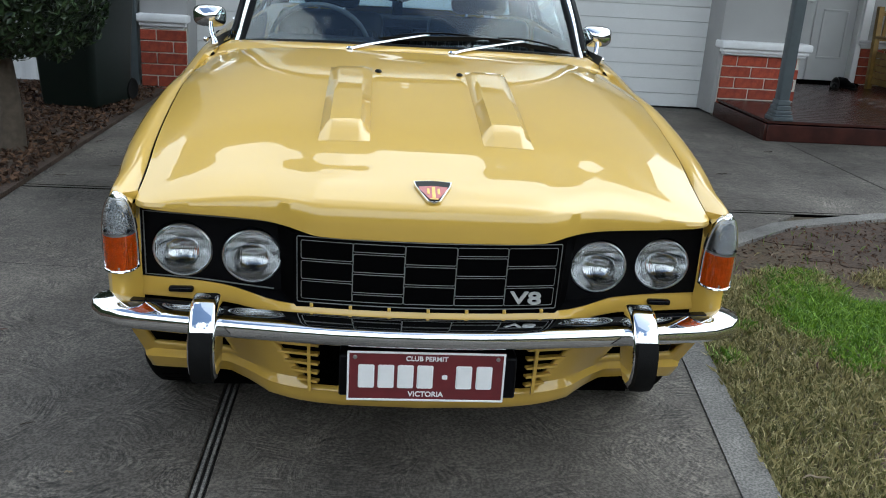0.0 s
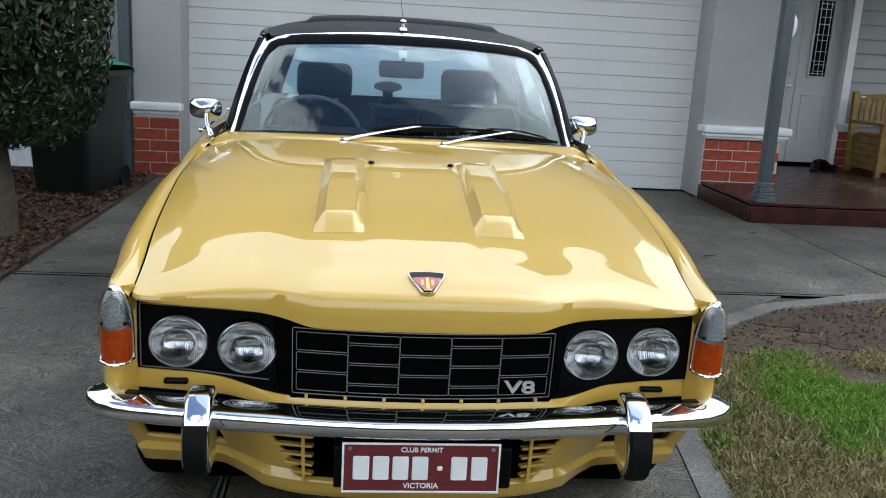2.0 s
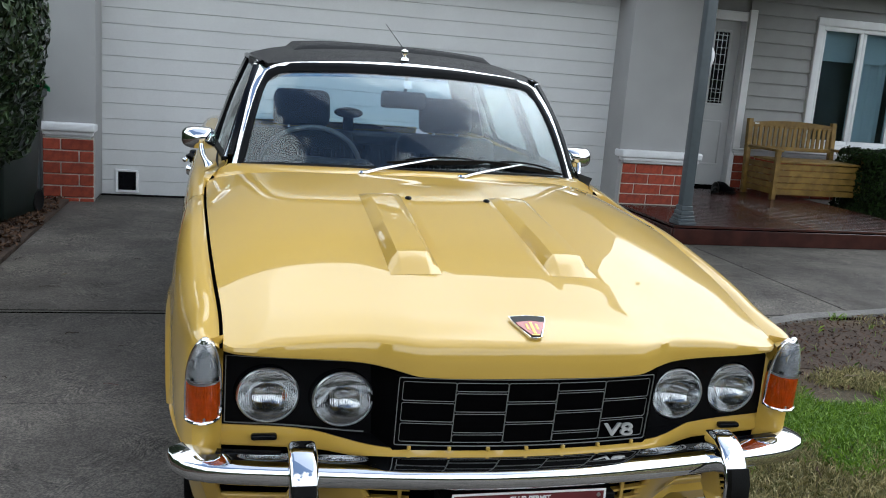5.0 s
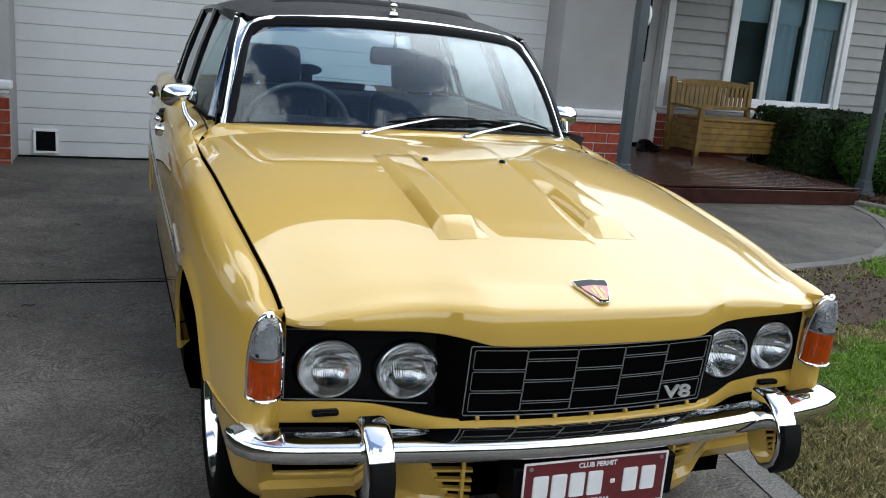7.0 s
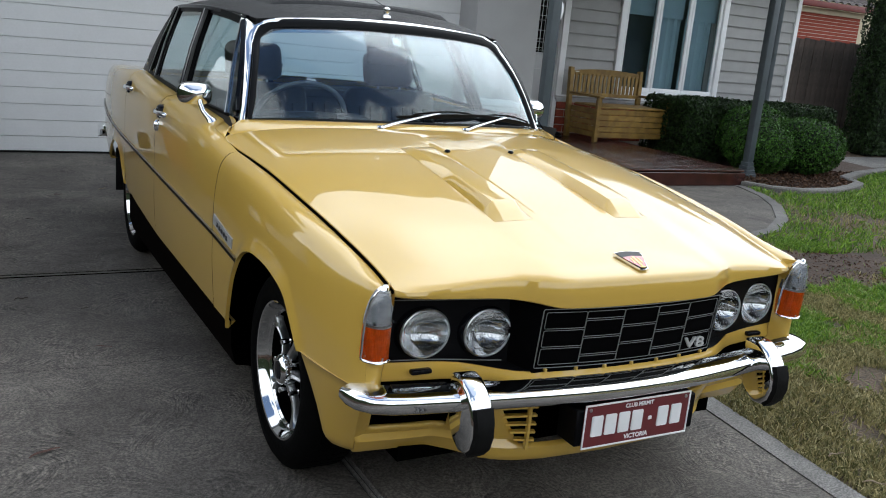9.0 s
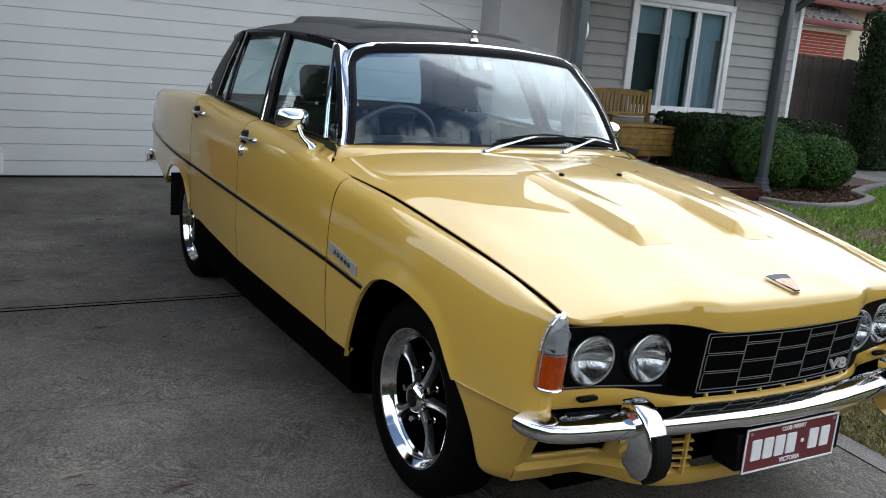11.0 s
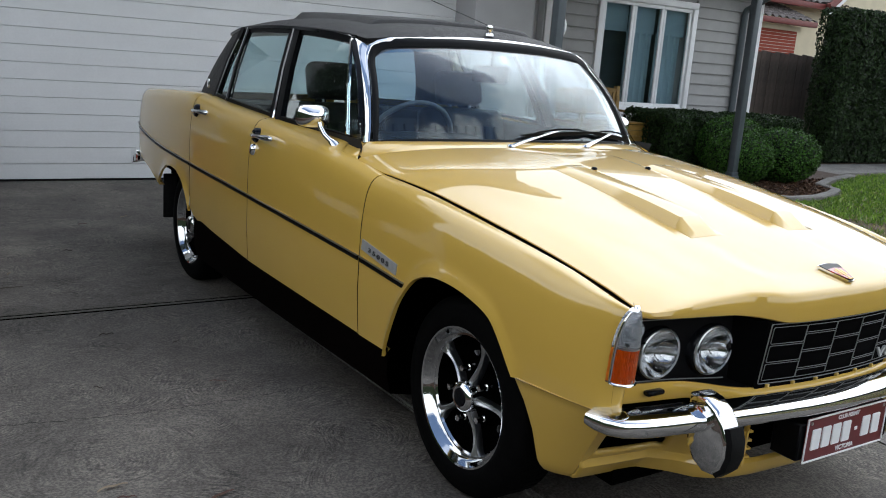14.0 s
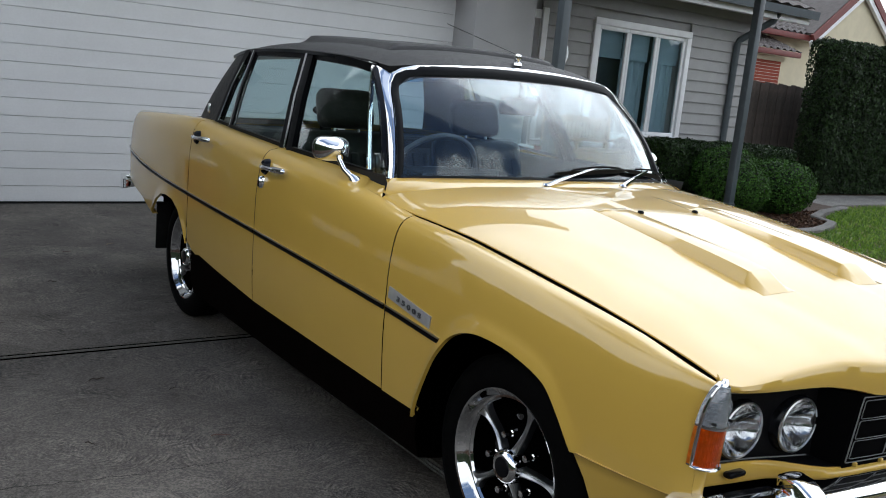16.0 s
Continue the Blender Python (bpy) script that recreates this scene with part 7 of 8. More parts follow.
def ball(name, label, x, y, z0, rx, ry, rz, count, length, width, material, seed, category="bush", rough=0.06):
    b = thing(name, label, category, "clipped box bushes", place=(x, y, z0))
    rng = np.random.default_rng(seed)
    # solid core whose near-black colour gives the shade inside the bush
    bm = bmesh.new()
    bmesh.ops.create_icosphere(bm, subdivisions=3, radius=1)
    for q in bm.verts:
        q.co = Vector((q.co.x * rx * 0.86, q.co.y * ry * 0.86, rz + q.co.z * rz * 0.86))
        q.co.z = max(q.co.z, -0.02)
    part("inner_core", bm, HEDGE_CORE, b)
    d = rng.normal(0, 1, (count, 3))
    d /= np.linalg.norm(d, axis=1)[:, None]
    push = np.array([1 + lump(a, seed, rough, 2.6) + lump(a, seed + 5, rough * 0.6, 6.5) for a in d])[:, None] * rng.uniform(0.90, 1.02, (count, 1))
    p = d * push * np.array([rx, ry, rz]) + np.array([0, 0, rz])
    p[:, 2] = np.maximum(p[:, 2], 0.02)
    v, f = leaves(p, d, length, width, rng)
    lv = new("leaves", mesh_from("leaves", v, f, material))
    lv.parent = b
    lv["kind"] = "stuff"
    return b


hedge_box("low_hedge", "dark green clipped low hedge under the window", 6.55, 9.38, 5.95, 6.85, 0.0, 0.76, 26000, 0.045, 0.026, L_HEDGE, 3)
hedge_box("tall_hedge", "tall dense dark green clipped hedge by the fence", 11.55, 16.8, 6.9, 7.5, 0.0, 2.55, 52000, 0.062, 0.034, L_TALL, 5, 0.05)
ball("box_bush", "rounded bright green clipped box bush", 6.92, 5.10, 0.0, 0.42, 0.42, 0.33, 9000, 0.034, 0.022, L_BOX, 11)
ball("box_bush", "rounded bright green clipped box bush", 7.26, 5.28, 0.0, 0.36, 0.42, 0.31, 7000, 0.034, 0.022, L_BOX, 12)
ball("box_bush", "rounded bright green clipped box bush", 7.70, 5.05, 0.0, 0.48, 0.48, 0.355, 10000, 0.034, 0.022, L_BOX, 13)
ball("box_bush", "rounded bright green clipped box bush", 7.52, 5.72, 0.0, 0.55, 0.40, 0.40, 9000, 0.034, 0.022, L_BOX, 14)


def topiary(x, y):
    t = thing("tree", "standard tree with bare trunk and dense dark glossy round crown", "tree", place=(x, y, 0.0))
    rng = np.random.default_rng(21)
    part("trunk", tube([(0, 0, -0.05), (0.015, 0.01, 0.25), (-0.01, 0.0, 0.55), (0.01, 0.02, 0.9), (0.0, 0.0, 1.3)], 0.062, 14, scales=[1.45, 1.05, 0.95, 0.9, 0.7]), BARK, t)
    for k in range(7):
        a = 2 * math.pi * k / 7 + 0.3
        e = Vector((0.55 * math.cos(a), 0.55 * math.sin(a), 1.45 + 0.4 * math.sin(k * 2.1)))
        part("limb", tube([(0, 0, 0.85 + 0.05 * k), e * 0.5 + Vector((0, 0, 0.55)), e], 0.022, 8, scales=[1.2, 0.8, 0.35]), BARK, t)
    count = 24000
    d = rng.normal(0, 1, (count, 3))
    d /= np.linalg.norm(d, axis=1)[:, None]
    d /= ((d[:, 0] ** 2 + d[:, 1] ** 2) ** 2 + d[:, 2] ** 4)[:, None] ** 0.25
    push = np.array([1 + lump(a, 4, 0.05, 2.2) + lump(a, 8, 0.06, 5.5) for a in d])[:, None] * (1 - 0.33 * rng.random((count, 1)) ** 2.2)
    p = d * push * np.array([0.635, 0.70, 0.98]) + np.array([0, 0.06, 1.56])
    v, f = leaves(p, d, 0.058, 0.029, rng, 0.6)
    crown = new("crown", mesh_from("crown", v, f, L_TREE))
    crown.parent = t
    crown["kind"] = "stuff"
    # solid dark core in the crown, shade painted behind the leaves
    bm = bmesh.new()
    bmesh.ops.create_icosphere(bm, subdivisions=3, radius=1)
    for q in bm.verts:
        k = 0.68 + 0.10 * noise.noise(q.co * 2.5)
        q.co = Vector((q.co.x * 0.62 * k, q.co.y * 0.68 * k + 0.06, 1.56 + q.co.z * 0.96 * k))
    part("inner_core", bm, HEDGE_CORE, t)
    return t


topiary(-2.36, 2.88)


# ---- lawn, mulch and litter ----
def inside(poly, x, y):
    c = False
    n = len(poly)
    for i in range(n):
        (x0, y0), (x1, y1) = poly[i], poly[i - 1]
        if (y0 > y) != (y1 > y) and x < (x1 - x0) * (y - y0) / (y1 - y0) + x0:
            c = not c
    return c


LAWN_POLY = [(0.94, -3.2)] + [p for p in EDGE if p[1] > -3.0] + [(6.1, 4.1), (6.5, 3.90), (7.0, 3.92), (7.55, 4.08), (8.0, 4.3), (8.3, 4.7), (9.0, 5.05), (10.5, 5.6), (14.0, 5.7), (14.0, -3.2)]


def greenness(x, y):
    """Where the lawn is lush rather than straw."""
    g = noise.noise(Vector((x * 0.9, y * 0.9, 1.7))) * 0.6 + noise.noise(Vector((x * 2.6, y * 2.6, 4.2))) * 0.45 + noise.noise(Vector((x * 7.0, y * 7.0, 2.6))) * 0.4
    return g + 0.55 * smooth01((x - 2.8) / 2.0) + 0.75 * math.exp(-((x - 2.15) / 0.75) ** 2 - ((y - 0.6) / 0.55) ** 2) - 0.16 - 0.4 * smooth01((1.8 - x) / 0.5)


def grass(name, label, test, count, height, width, material, seed, region):
    rng = np.random.default_rng(seed)
    x0, x1, y0, y1 = region
    pts = []
    while len(pts) < count:
        x = x0 + (x1 - x0) * rng.random()
        y = y0 + (y1 - y0) * rng.random()
        if test(x, y, rng.random()):
            pts.append((x, y))
    p = np.array(pts)
    n = len(p)
    a = rng.random(n) * 2 * math.pi
    lean = rng.normal(0, 0.7, (n, 2)) * height
    h = height * rng.uniform(0.4, 1.25, n)
    w = width * rng.uniform(0.6, 1.3, n)
    base = np.column_stack([p, np.full(n, -0.037)])
    off = np.column_stack([np.cos(a) * w / 2, np.sin(a) * w / 2, np.zeros(n)])
    tip = base + np.column_stack([lean, h + 0.008])
    mid = base + np.column_stack([lean * 0.35, h * 0.62 + 0.008])
    v = np.stack([base - off, base + off, mid + off * 0.8, tip, mid - off * 0.8], 1).reshape(-1, 3)
    f = np.arange(5 * n).reshape(n, 5)
    ob = new(name, mesh_from(name, v, f, material))
    return tagged(ob, label, "grass", kind="stuff")


def lawn_at(x, y, r, want):
    if not inside(LAWN_POLY, x, y):
        return False
    bare = inside(bed, x, y) or noise.noise(Vector((x * 3.1, y * 3.1, 8.0))) < -0.26 + 0.2 * (r - 0.5) and x < 3
    if y > 1.12 + 0.35 * noise.noise(Vector((x * 2.2, y * 2.2, 3.0))) + 0.10 * (r - 0.5) and x < 2.9:
        bare = True
    if bare:
        return r < 0.002
    g = greenness(x, y)
    return (g > 0.24 + 0.45 * (r - 0.5)) if want else (g < 0.34 + 0.4 * (r - 0.5))


grass("lawn_grass", "short lush green lawn grass", lambda x, y, r: lawn_at(x, y, r, True), 52000, 0.036, 0.0040, L_GRASS, 31, (0.95, 4.2, -0.9, 2.2))
grass("lawn_grass", "short green lawn grass further off", lambda x, y, r: lawn_at(x, y, r, True), 42000, 0.048, 0.009, L_GRASS, 33, (3.0, 12.0, -1.0, 5.6))
grass("dry_grass", "thin straw-coloured and olive grass", lambda x, y, r: lawn_at(x, y, r, False), 72000, 0.028, 0.0046, L_STRAW, 32, (0.95, 3.4, -1.4, 1.8))
grass("dry_grass", "thin straw-coloured grass further off", lambda x, y, r: lawn_at(x, y, r, False), 9000, 0.028, 0.008, L_STRAW, 34, (3.2, 10.0, -1.0, 4.6))
grass("dry_grass", "thin patchy grass along the drive", lambda x, y, r: x > 0.95 and y < -0.9, 30000, 0.026, 0.008, L_STRAW, 35, (0.95, 6.0, -7.0, -0.9))
grass("lawn_grass", "green grass tufts along the drive", lambda x, y, r: x > 0.95 and greenness(x, y) > 0.1, 14000, 0.036, 0.007, L_GRASS, 36, (0.95, 6.0, -7.0, -0.9))


def chips(name, label, region, test, count, size, material, seed, z=0.0, depth=0.012):
    rng = np.random.default_rng(seed)
    x0, x1, y0, y1 = region
    pts = []
    while len(pts) < count:
        x, y = x0 + (x1 - x0) * rng.random(), y0 + (y1 - y0) * rng.random()
        if test(x, y):
            pts.append((x, y, z + depth * rng.random()))
    p = np.array(pts)
    nrm = np.tile([0, 0, 1.0], (count, 1))
    v, f = leaves(p, nrm, size, size * 0.45, rng, 0.0)
    ob = new(name, mesh_from(name, v, f, material))
    return tagged(ob, label, "mulch", kind="stuff")


chips("bark_mulch", "brown bark mulch and fallen leaves in the bed", (-4.6, -2.02, -5.0, 5.6), lambda x, y: x < -2.05 + 0.03 * math.sin(y * 9) and (y > 0.6 or (x * 7.3 + y * 3.1) % 1 < 0.45), 22000, 0.055, L_MULCH, 41, 0.006, 0.02)
chips("leaf_litter", "pale brown leaf litter under the bushes", (6.0, 9.0, 3.95, 5.2), lambda x, y: inside(BED3, x, y), 2600, 0.06, L_MULCH, 42, 0.0, 0.02)
chips("leaf_litter", "dry leaf litter and crumbs on bare soil", (1.3, 4.3, 0.9, 2.2), lambda x, y: inside(LAWN_POLY, x, y), 2600, 0.026, L_MULCH, 43, -0.028, 0.012)


def fallen_leaf(x, y, z, ln, turn, curl, material, label):
    rows = []
    for t in steps(0, 1, 8):
        w = 0.055 * ln * math.sin(math.pi * (0.06 + 0.92 * t)) ** 0.8
        c = 0.012 * curl * math.sin(t * 5.5)
        rows.append([(ln * (t - 0.5), k * w + 0.10 * ln * math.sin(t * 3.0 + curl), 0.004 + abs(c) + 0.005 * abs(k) * curl) for k in (-1, 0, 1)])
    ob = part("fallen_leaf", surface(rows, 0.0012), material)
    ob.matrix_basis = pose(x, y, z, 0, 0, turn)
    return tagged(ob, label, "leaf", "fallen leaves")


L_PALE = mat("pale_dry_leaf", (0.26, 0.20, 0.13), 0.7, var=0.3, scale=30)
L_RED = mat("reddish_dry_leaf", (0.085, 0.034, 0.022), 0.6, var=0.3, scale=30)
for x, y, ln, turn, curl, m, label in (
        (-1.390, 1.742, 0.075, 5, 1.2, DRY_LEAF, "dark curled dry leaf on the drive"), (-1.132, 1.058, 0.085, -20, 0.5, L_RED, "reddish narrow dry leaf on the drive"),
        (-0.706, 4.300, 0.085, 40, 1.0, L_PALE, "pale dry leaf on the drive"), (-1.674, 0.376, 0.11, 12, 0.8, L_PALE, "long pale brown dry leaf on the drive"),
        (-1.655, 0.300, 0.07, -10, 0.9, L_RED, "reddish dry leaf on the drive"), (-1.648, 2.620, 0.14, 4, 0.4, DRY_LEAF, "dark narrow dry leaf on the drive"),
        (-1.413, 0.202, 0.12, 25, 0.6, L_RED, "reddish curved dry leaf on the drive"), (-1.146, 1.555, 0.045, 30, 0.5, DRY_LEAF, "small dark dry leaf on the drive"),
        (-0.888, -0.650, 0.025, 0, 0.9, L_PALE, "tiny pale dry crumb on the drive"), (-1.075, -0.410, 0.05, 25, 0.5, DRY_LEAF, "small grey dry leaf on the drive"),
        (-1.62, 2.90, 0.05, 60, 1.0, L_PALE, "small pale dry leaf on the drive"), (-1.25, 3.35, 0.06, -30, 1.0, DRY_LEAF, "small dark dry leaf on the drive"),
        (-1.02, 4.10, 0.07, 10, 1.0, L_RED, "reddish dry leaf on the drive"), (-1.95, 3.3, 0.10, 70, 0.7, DRY_LEAF, "dry leaf at the edge of the drive"),
        (-1.90, 2.35, 0.09, 20, 0.7, DRY_LEAF, "dark dry leaf at the edge of the drive"), (-1.55, 1.15, 0.05, -50, 0.8, DRY_LEAF, "small dark dry leaf on the drive")):
    fallen_leaf(x, y, -0.019, ln * 0.8, turn, curl * 0.45, m, label)
for x, y, ln, turn, m in ((1.095, -0.657, 0.075, 0, L_PALE), (1.047, -0.86, 0.10, -35, L_PALE), (2.35, 1.02, 0.09, 10, L_PALE), (1.85, 1.30, 0.07, 40, L_PALE), (3.1, 1.95, 0.10, -15, L_PALE), (2.05, 0.55, 0.07, 15, L_PALE), (1.45, 0.05, 0.06, 70, L_RED)):
    fallen_leaf(x, y, -0.012, ln, turn, 0.6, m, "pale dry gum leaf on the lawn")
for x, y, ln, turn, m in ((2.25, 3.05, 0.08, 15, DRY_LEAF), (2.05, 2.85, 0.06, -40, L_RED), (2.95, 3.9, 0.07, 10, DRY_LEAF), (1.75, 2.45, 0.07, 80, L_PALE)):
    fallen_leaf(x, y, -0.019, ln, turn, 0.7, m, "dark dry leaf on the path")


# ---- loose things by the house ----
def bench(x0, x1, yf, yb, z):
    b = thing("garden_bench", "honey-stained slatted timber storage bench with arms on the deck", "bench", place=((x0 + x1) / 2, (yf + yb) / 2, z))
    w, d = (x1 - x0) / 2, (yb - yf) / 2
    for s in (-1, 1):
        part("front_leg", boxed(s * w - 0.03, s * w + 0.03, -d - 0.025, -d + 0.025, 0, 0.56, 0.004), BENCH, b)
        part("rear_leg", boxed(s * w - 0.03, s * w + 0.03, d - 0.03, d + 0.03, 0, 0.90, 0.004, 1, Matrix.Translation((0, d, 0)) @ pose(0, 0, 0, -4) @ Matrix.Translation((0, -d, 0))), BENCH, b)
        part("armrest", boxed(s * w - 0.04, s * w + 0.04, -d - 0.05, d - 0.01, 0.555, 0.585, 0.008, 2), BENCH, b)
        for k in range(5):
            part("end_board", boxed(s * (w - 0.012) - 0.009, s * (w - 0.012) + 0.009, -d + 0.03, d - 0.03, 0.06 + k * 0.072, 0.126 + k * 0.072, 0.003), BENCH, b)
    for k in range(5):
        part("front_board", boxed(-w + 0.032, w - 0.032, -d - 0.012, -d + 0.008, 0.06 + k * 0.073, 0.128 + k * 0.073, 0.003), BENCH, b)
    part("seat", boxed(-w + 0.035, w - 0.035, -d - 0.03, d - 0.06, 0.43, 0.455, 0.006, 2), BENCH, b, "hinged timber seat lid")
    rows = []
    for t in steps(-1, 1, 16):
        top = 0.855 + 0.035 * (1 - t * t)
        rows.append([(t * (w - 0.03), d + 0.035, 0.80), (t * (w - 0.03), d + 0.035, top), (t * (w - 0.03), d + 0.063, top), (t * (w - 0.03), d + 0.063, 0.80)])
    part("top_rail", surface(rows, close_v=True), BENCH, b, "curved top rail")
    part("lower_rail", boxed(-w + 0.03, w - 0.03, d + 0.012, d + 0.038, 0.53, 0.575, 0.003), BENCH, b)
    for k in range(16):
        x = -w + 0.075 + (2 * w - 0.15) * k / 15
        part("back_slat", boxed(x - 0.022, x + 0.022, d + 0.024, d + 0.040, 0.56, 0.82, 0.003), BENCH, b)
    part("maker_label", boxed(-w + 0.05, -w + 0.11, d + 0.030, d + 0.034, 0.835, 0.85), WHITE_PLAIN, b, "small white paper label")
    return b


bench(5.46, 6.63, 6.42, 7.02, 0.15)


def shoe(x, y, turn, label):
    s = thing("shoe", label, "shoe", "shoes by the door", place=(x, y, 0.152))
    s.rotation_euler = (0, 0, radians(turn))
    rows, sole = [], []
    for t in steps(0, 1, 10):
        w = 0.038 + 0.012 * math.sin(t * 3.6 + 0.6)
        w *= 1 if 0.05 < t < 0.95 else 0.6
        h = 0.095 - 0.045 * smooth01((t - 0.35) / 0.4) - 0.02 * smooth01((t - 0.85) / 0.15)
        rows.append([(w * math.cos(a), 0.27 * (t - 0.5), 0.02 + h * max(math.sin(a), 0) ** 0.8) for a in steps(0, math.pi, 10)])
    part("upper", surface(rows, 0.003), BLACK, s)
    part("sole", boxed(-0.045, 0.045, -0.14, 0.14, 0.0, 0.024, 0.010, 2), RUBBER, s)
    return s


shoe(4.98, 6.86, 150, "worn black shoe on the deck beside the door")
shoe(5.14, 6.90, 195, "worn black shoe on the deck beside the door")


def wheelie_bin(x, y, turn):
    b = thing("wheelie_bin", "dark green wheeled rubbish bin with bright green lid", "bin", place=(x, y, 0.02))
    b.rotation_euler = (0, 0, radians(turn))
    rows = []
    for z, k in ((0.0, 0.80), (0.05, 0.82), (0.5, 0.89), (0.88, 0.98), (0.90, 1.04), (0.95, 1.04), (0.955, 1.0)):
        w, d, r = 0.285 * k, 0.355 * k, 0.05
        row = []
        for cx, cy, a0 in ((w - r, d - r, 0), (-w + r, d - r, 90), (-w + r, -d + r, 180), (w - r, -d + r, 270)):
            for q in range(5):
                a = radians(a0 + 22.5 * q)
                row.append((cx + r * math.cos(a), cy + r * math.sin(a), z))
        rows.append(row)
    body = surface(rows, close_v=True)
    body.faces.new([body.verts[i] for i in range(0)] or [v for v in list(body.verts)[:20]])
    part("body", body, BIN_GREEN, b)
    rows = []
    for y_, h in ((-0.40, -0.03), (-0.395, 0.0), (-0.30, 0.035), (0.0, 0.055), (0.30, 0.04), (0.37, 0.015), (0.375, -0.02)):
        rows.append([(u * 0.30, y_, 0.975 + h - 0.03 * abs(u) ** 4) for u in steps(-1, 1, 12)])
    part("lid", surface(rows, 0.006), LID_GREEN, b, "bright green lid")
    part("handle", tube([(-0.22, 0.36, 0.93), (-0.22, 0.43, 0.95), (0.22, 0.43, 0.95), (0.22, 0.36, 0.93)], 0.016, 10), BIN_GREEN, b)
    for s in (-1, 1):
        part("wheel", lathe([(0.0, -0.02), (0.075, -0.02), (0.078, -0.022), (0.09, -0.018), (0.092, 0.0), (0.09, 0.018), (0.078, 0.022), (0.075, 0.02), (0.0, 0.02)], 24, Matrix.Translation((s * 0.22, 0.29, 0.075)) @ pose(0, 0, 0, 0, 90)), RUBBER, b)
    part("axle", tube([(-0.22, 0.29, 0.075), (0.22, 0.29, 0.075)], 0.012, 8), STEEL, b)
    return b


wheelie_bin(-2.44, 4.66, -14)
dp2 = thing("downpipe", "slate grey square downpipe beside the garage pier", "downpipe", place=(-2.31, 5.62, 0.0))
part("pipe", boxed(-0.045, 0.045, -0.035, 0.035, 0.02, 2.75, 0.008, 2), STEEL_GREY, dp2)
for z in (0.8, 1.9):
    part("bracket", boxed(-0.052, 0.052, -0.040, 0.030, z, z + 0.03, 0.003), STEEL_GREY, dp2)
# pale side fence of folded steel sheet
rows = []
for k in range(81):
    x = -6.0 + 3.35 * k / 80
    rows.append([(x, 5.75 + (0.018 if (k // 2) % 2 else 0.0), z) for z in (0.0, 1.75)])
structure("fence_1", surface(rows, 0.003), CAP, "pale folded steel side fence", "fence", smooth=False)
structure("wall_side_house", boxed(-2.75, -2.36, 5.9, 9.0, 0.0, 2.75), RENDER_GREY, "grey side wall of the garage", "wall")

# paling fence
fen = thing("paling_fence", "weathered brown timber paling fence beside the hedge", "fence", place=(9.9, 8.3, 0.0))
pal = mesh_of("paling", boxed(0.002, 0.128, -0.01, 0.01, 0.0, 1.80, 0.003), FENCE)
for k in range(24):
    ob = new("paling", pal)
    ob.parent = fen
    ob.location = (0.132 * k, 0.006 * (k % 2) + 0.002 * ((k * 7) % 3), -0.02 + 0.012 * ((k * 5) % 3))
for z in (0.4, 1.45):
    part("rail", boxed(0, 3.2, 0.02, 0.07, z, z + 0.08, 0.004), FENCE, fen)

# ---- the house next door ----
NY = 14.0
nb = thing("neighbour_house", "red brick and cream house with dark tiled gabled roof", "house", place=(20.0, NY, 0.0))
def at_n(bm):
    bm.transform(Matrix.Translation((-20.0, -NY, 0)))
    return bm
part("brick_wall", at_n(boxed(17.0, 20.05, NY, NY + 3, -0.03, 2.70, 0.005)), BRICK, nb, "red brick wall")
bm = bmesh.new()
for k in range(31):
    box(bm, 17.0, 20.056, NY - 0.006, NY, 0.02 + k * 0.0865, 0.03 + k * 0.0865)
part("mortar_lines", at_n(bm), MORTAR, nb)["kind"] = "stuff"
part("cream_band", at_n(boxed(16.95, 20.15, NY - 0.05, NY + 3, 2.70, 2.84, 0.005)), CREAM, nb, "cream band under the gutter")
part("gutter", at_n(boxed(16.8, 20.45, NY - 0.35, NY - 0.18, 2.84, 2.99, 0.02, 2)), GUTTER_RED, nb, "dark red gutter")


def tile_slope(x0, x1, y0, z0, y1, z1, nx, ny, hip=0.0):
    rows = []
    for j in range(ny * 2):
        t = (j // 2 + (j % 2) * 0.97) / ny
        lift = 0.035 if j % 2 == 0 else 0.0
        xa, xb = x0 + hip * t, x1 - hip * t * 0.6
        rows.append([(xa + (xb - xa) * i / nx, y0 + (y1 - y0) * t, z0 + (z1 - z0) * t + lift + 0.03 * math.sin(2 * math.pi * i / 6)) for i in range(nx + 1)])
    return surface(rows)


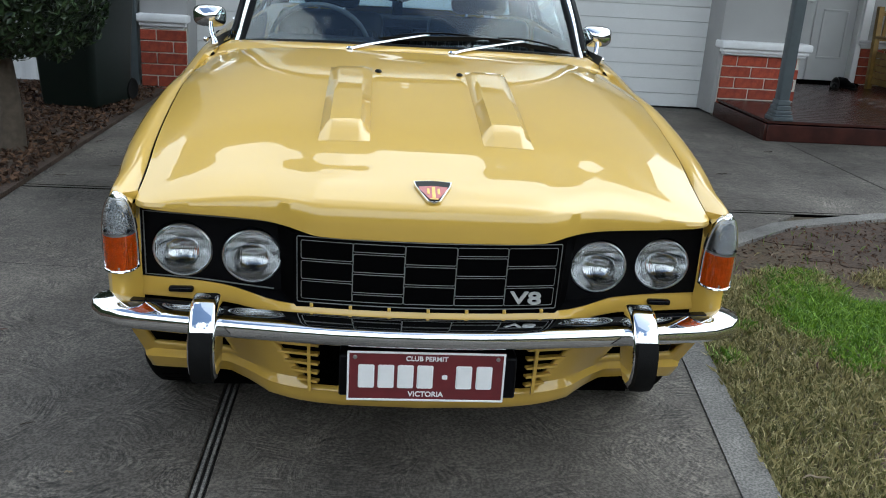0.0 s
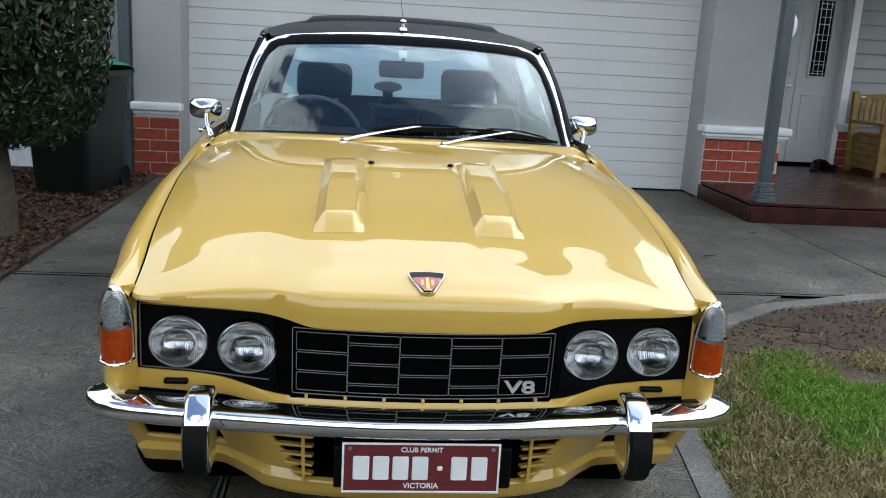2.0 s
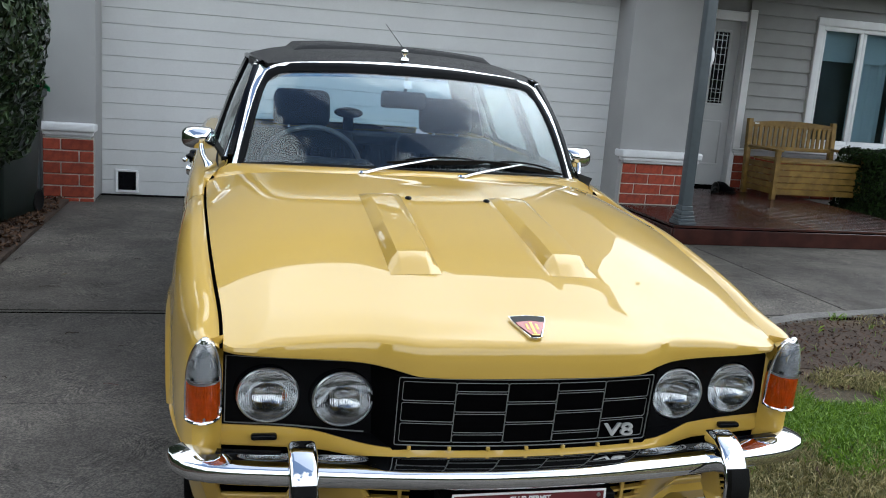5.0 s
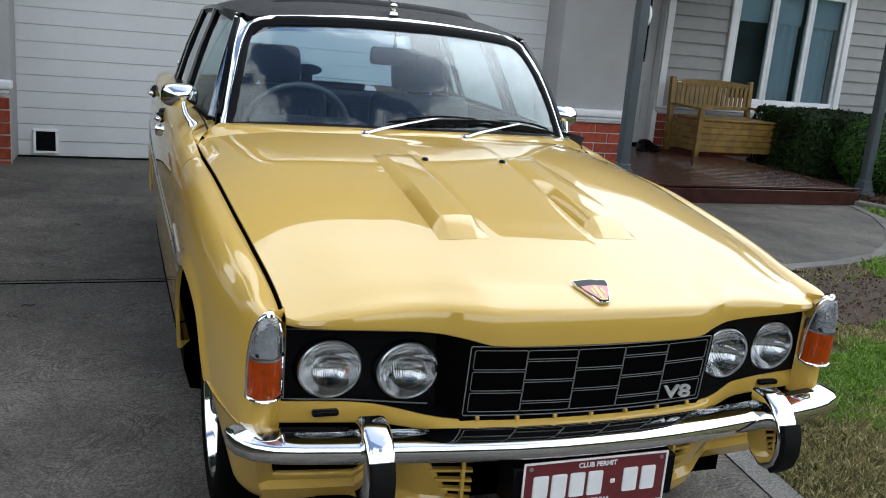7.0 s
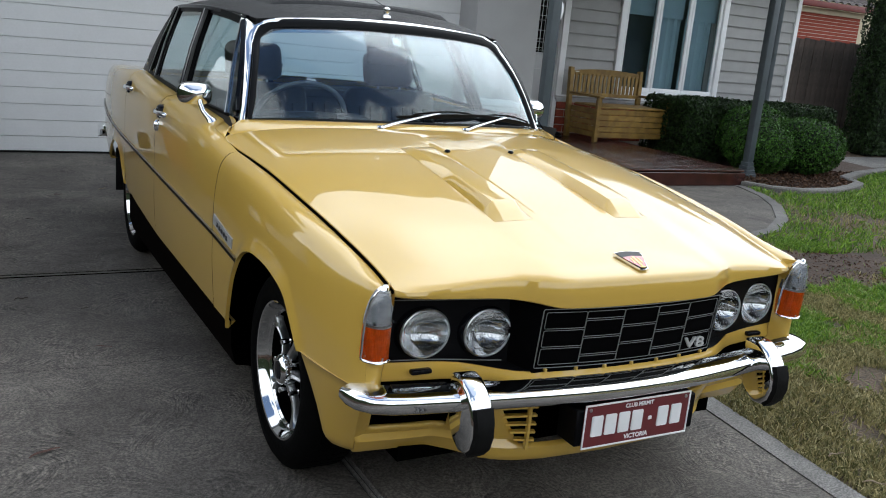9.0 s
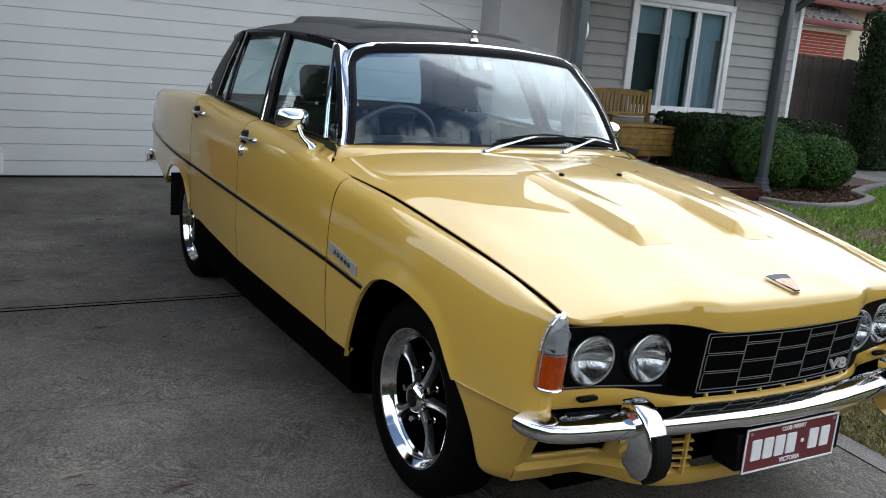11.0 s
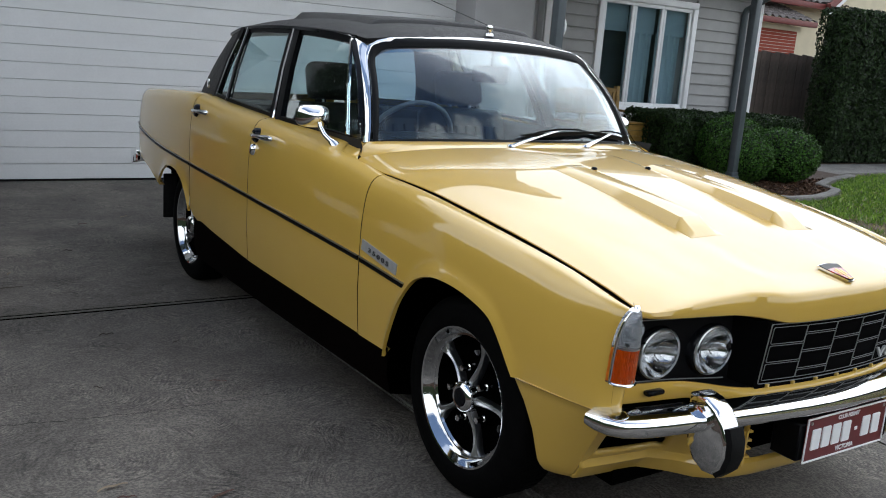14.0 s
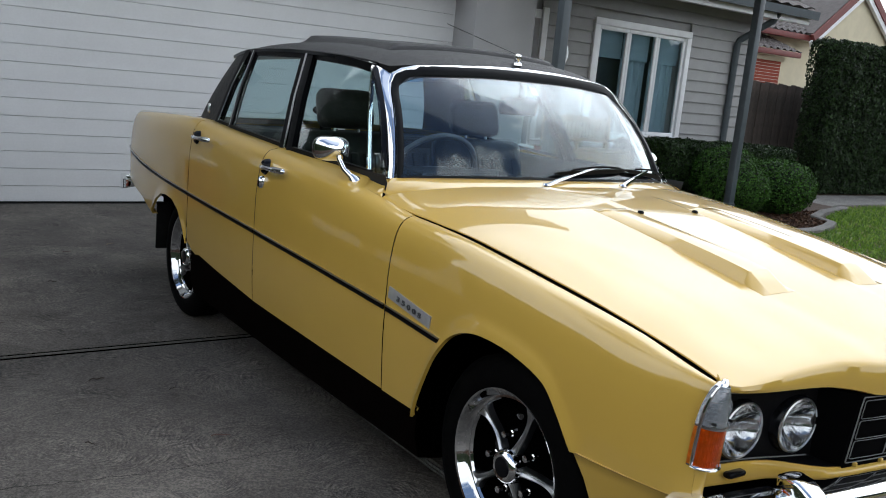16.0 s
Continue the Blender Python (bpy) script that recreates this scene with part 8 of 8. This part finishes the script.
part("lower_roof", at_n(tile_slope(16.8, 20.45, NY - 0.35, 2.98, NY + 1.0, 3.55, 72, 6, 0.4)), TILE, nb, "dark grey tiled lower roof")
part("cream_wall", at_n(boxed(20.05, 25.2, NY + 0.6, NY + 3.5, -0.03, 3.5, 0.005)), CREAM, nb, "cream rendered wall")
part("upper_gutter", at_n(boxed(18.2, 21.95, NY + 0.10, NY + 0.28, 3.42, 3.58, 0.02, 2)), GUTTER_RED, nb, "dark red upper gutter")
part("upper_roof", at_n(tile_slope(17.2, 22.6, NY + 0.1, 3.58, NY + 4.5, 6.0, 108, 18)), TILE, nb, "dark grey tiled main roof")
bm = bmesh.new()
tri_ = [(21.6, 3.55), (26.0, 3.55), (23.75, 5.15)]
lo = [bm.verts.new((x, NY + 0.15, z)) for x, z in tri_]
hi = [bm.verts.new((x, NY + 4.0, z)) for x, z in tri_]
bm.faces.new(lo)
bm.faces.new(hi)
for k in range(3):
    bm.faces.new([lo[k], lo[(k + 1) % 3], hi[(k + 1) % 3], hi[k]])
part("gable", at_n(bm), CREAM, nb, "cream gable end", smooth=False)
for a, b in (((21.35, 3.50), (23.75, 5.28)), ((26.25, 3.50), (23.75, 5.28))):
    part("barge_board", at_n(sweep([(a[0], NY + 0.0, a[1]), (b[0], NY + 0.0, b[1])], [(-0.06, -0.10), (0.06, -0.10), (0.06, 0.10), (-0.06, 0.10)])), GUTTER_RED, nb, "dark red barge board")
    part("barge_trim", at_n(sweep([(a[0], NY + 0.03, a[1] - 0.19), (b[0], NY + 0.03, b[1] - 0.22)], [(-0.05, -0.08), (0.05, -0.08), (0.05, 0.08), (-0.05, 0.08)])), TRIM_WHITE, nb, "pale barge trim")
    part("gable_roof", at_n(sweep([(a[0], NY + 2.2, a[1] + 0.12), (b[0], NY + 2.2, b[1] + 0.12)], [(-2.2, -0.03), (2.2, -0.03), (2.2, 0.03), (-2.2, 0.03)])), TILE, nb, "tiled gable roof")

# ---- bricks of the house ----
bricks(pier1, -2.24, -1.832, 5.597, -0.086, 6)
bricks(pier2, 3.152, 3.908, 5.597, -0.046, 6)
bricks(pier2b, 5.72, 6.6, 3.907, -0.046, 6, axis="y")
bricks(pier3, 5.46, 7.0, 7.327, 0.06, 5)
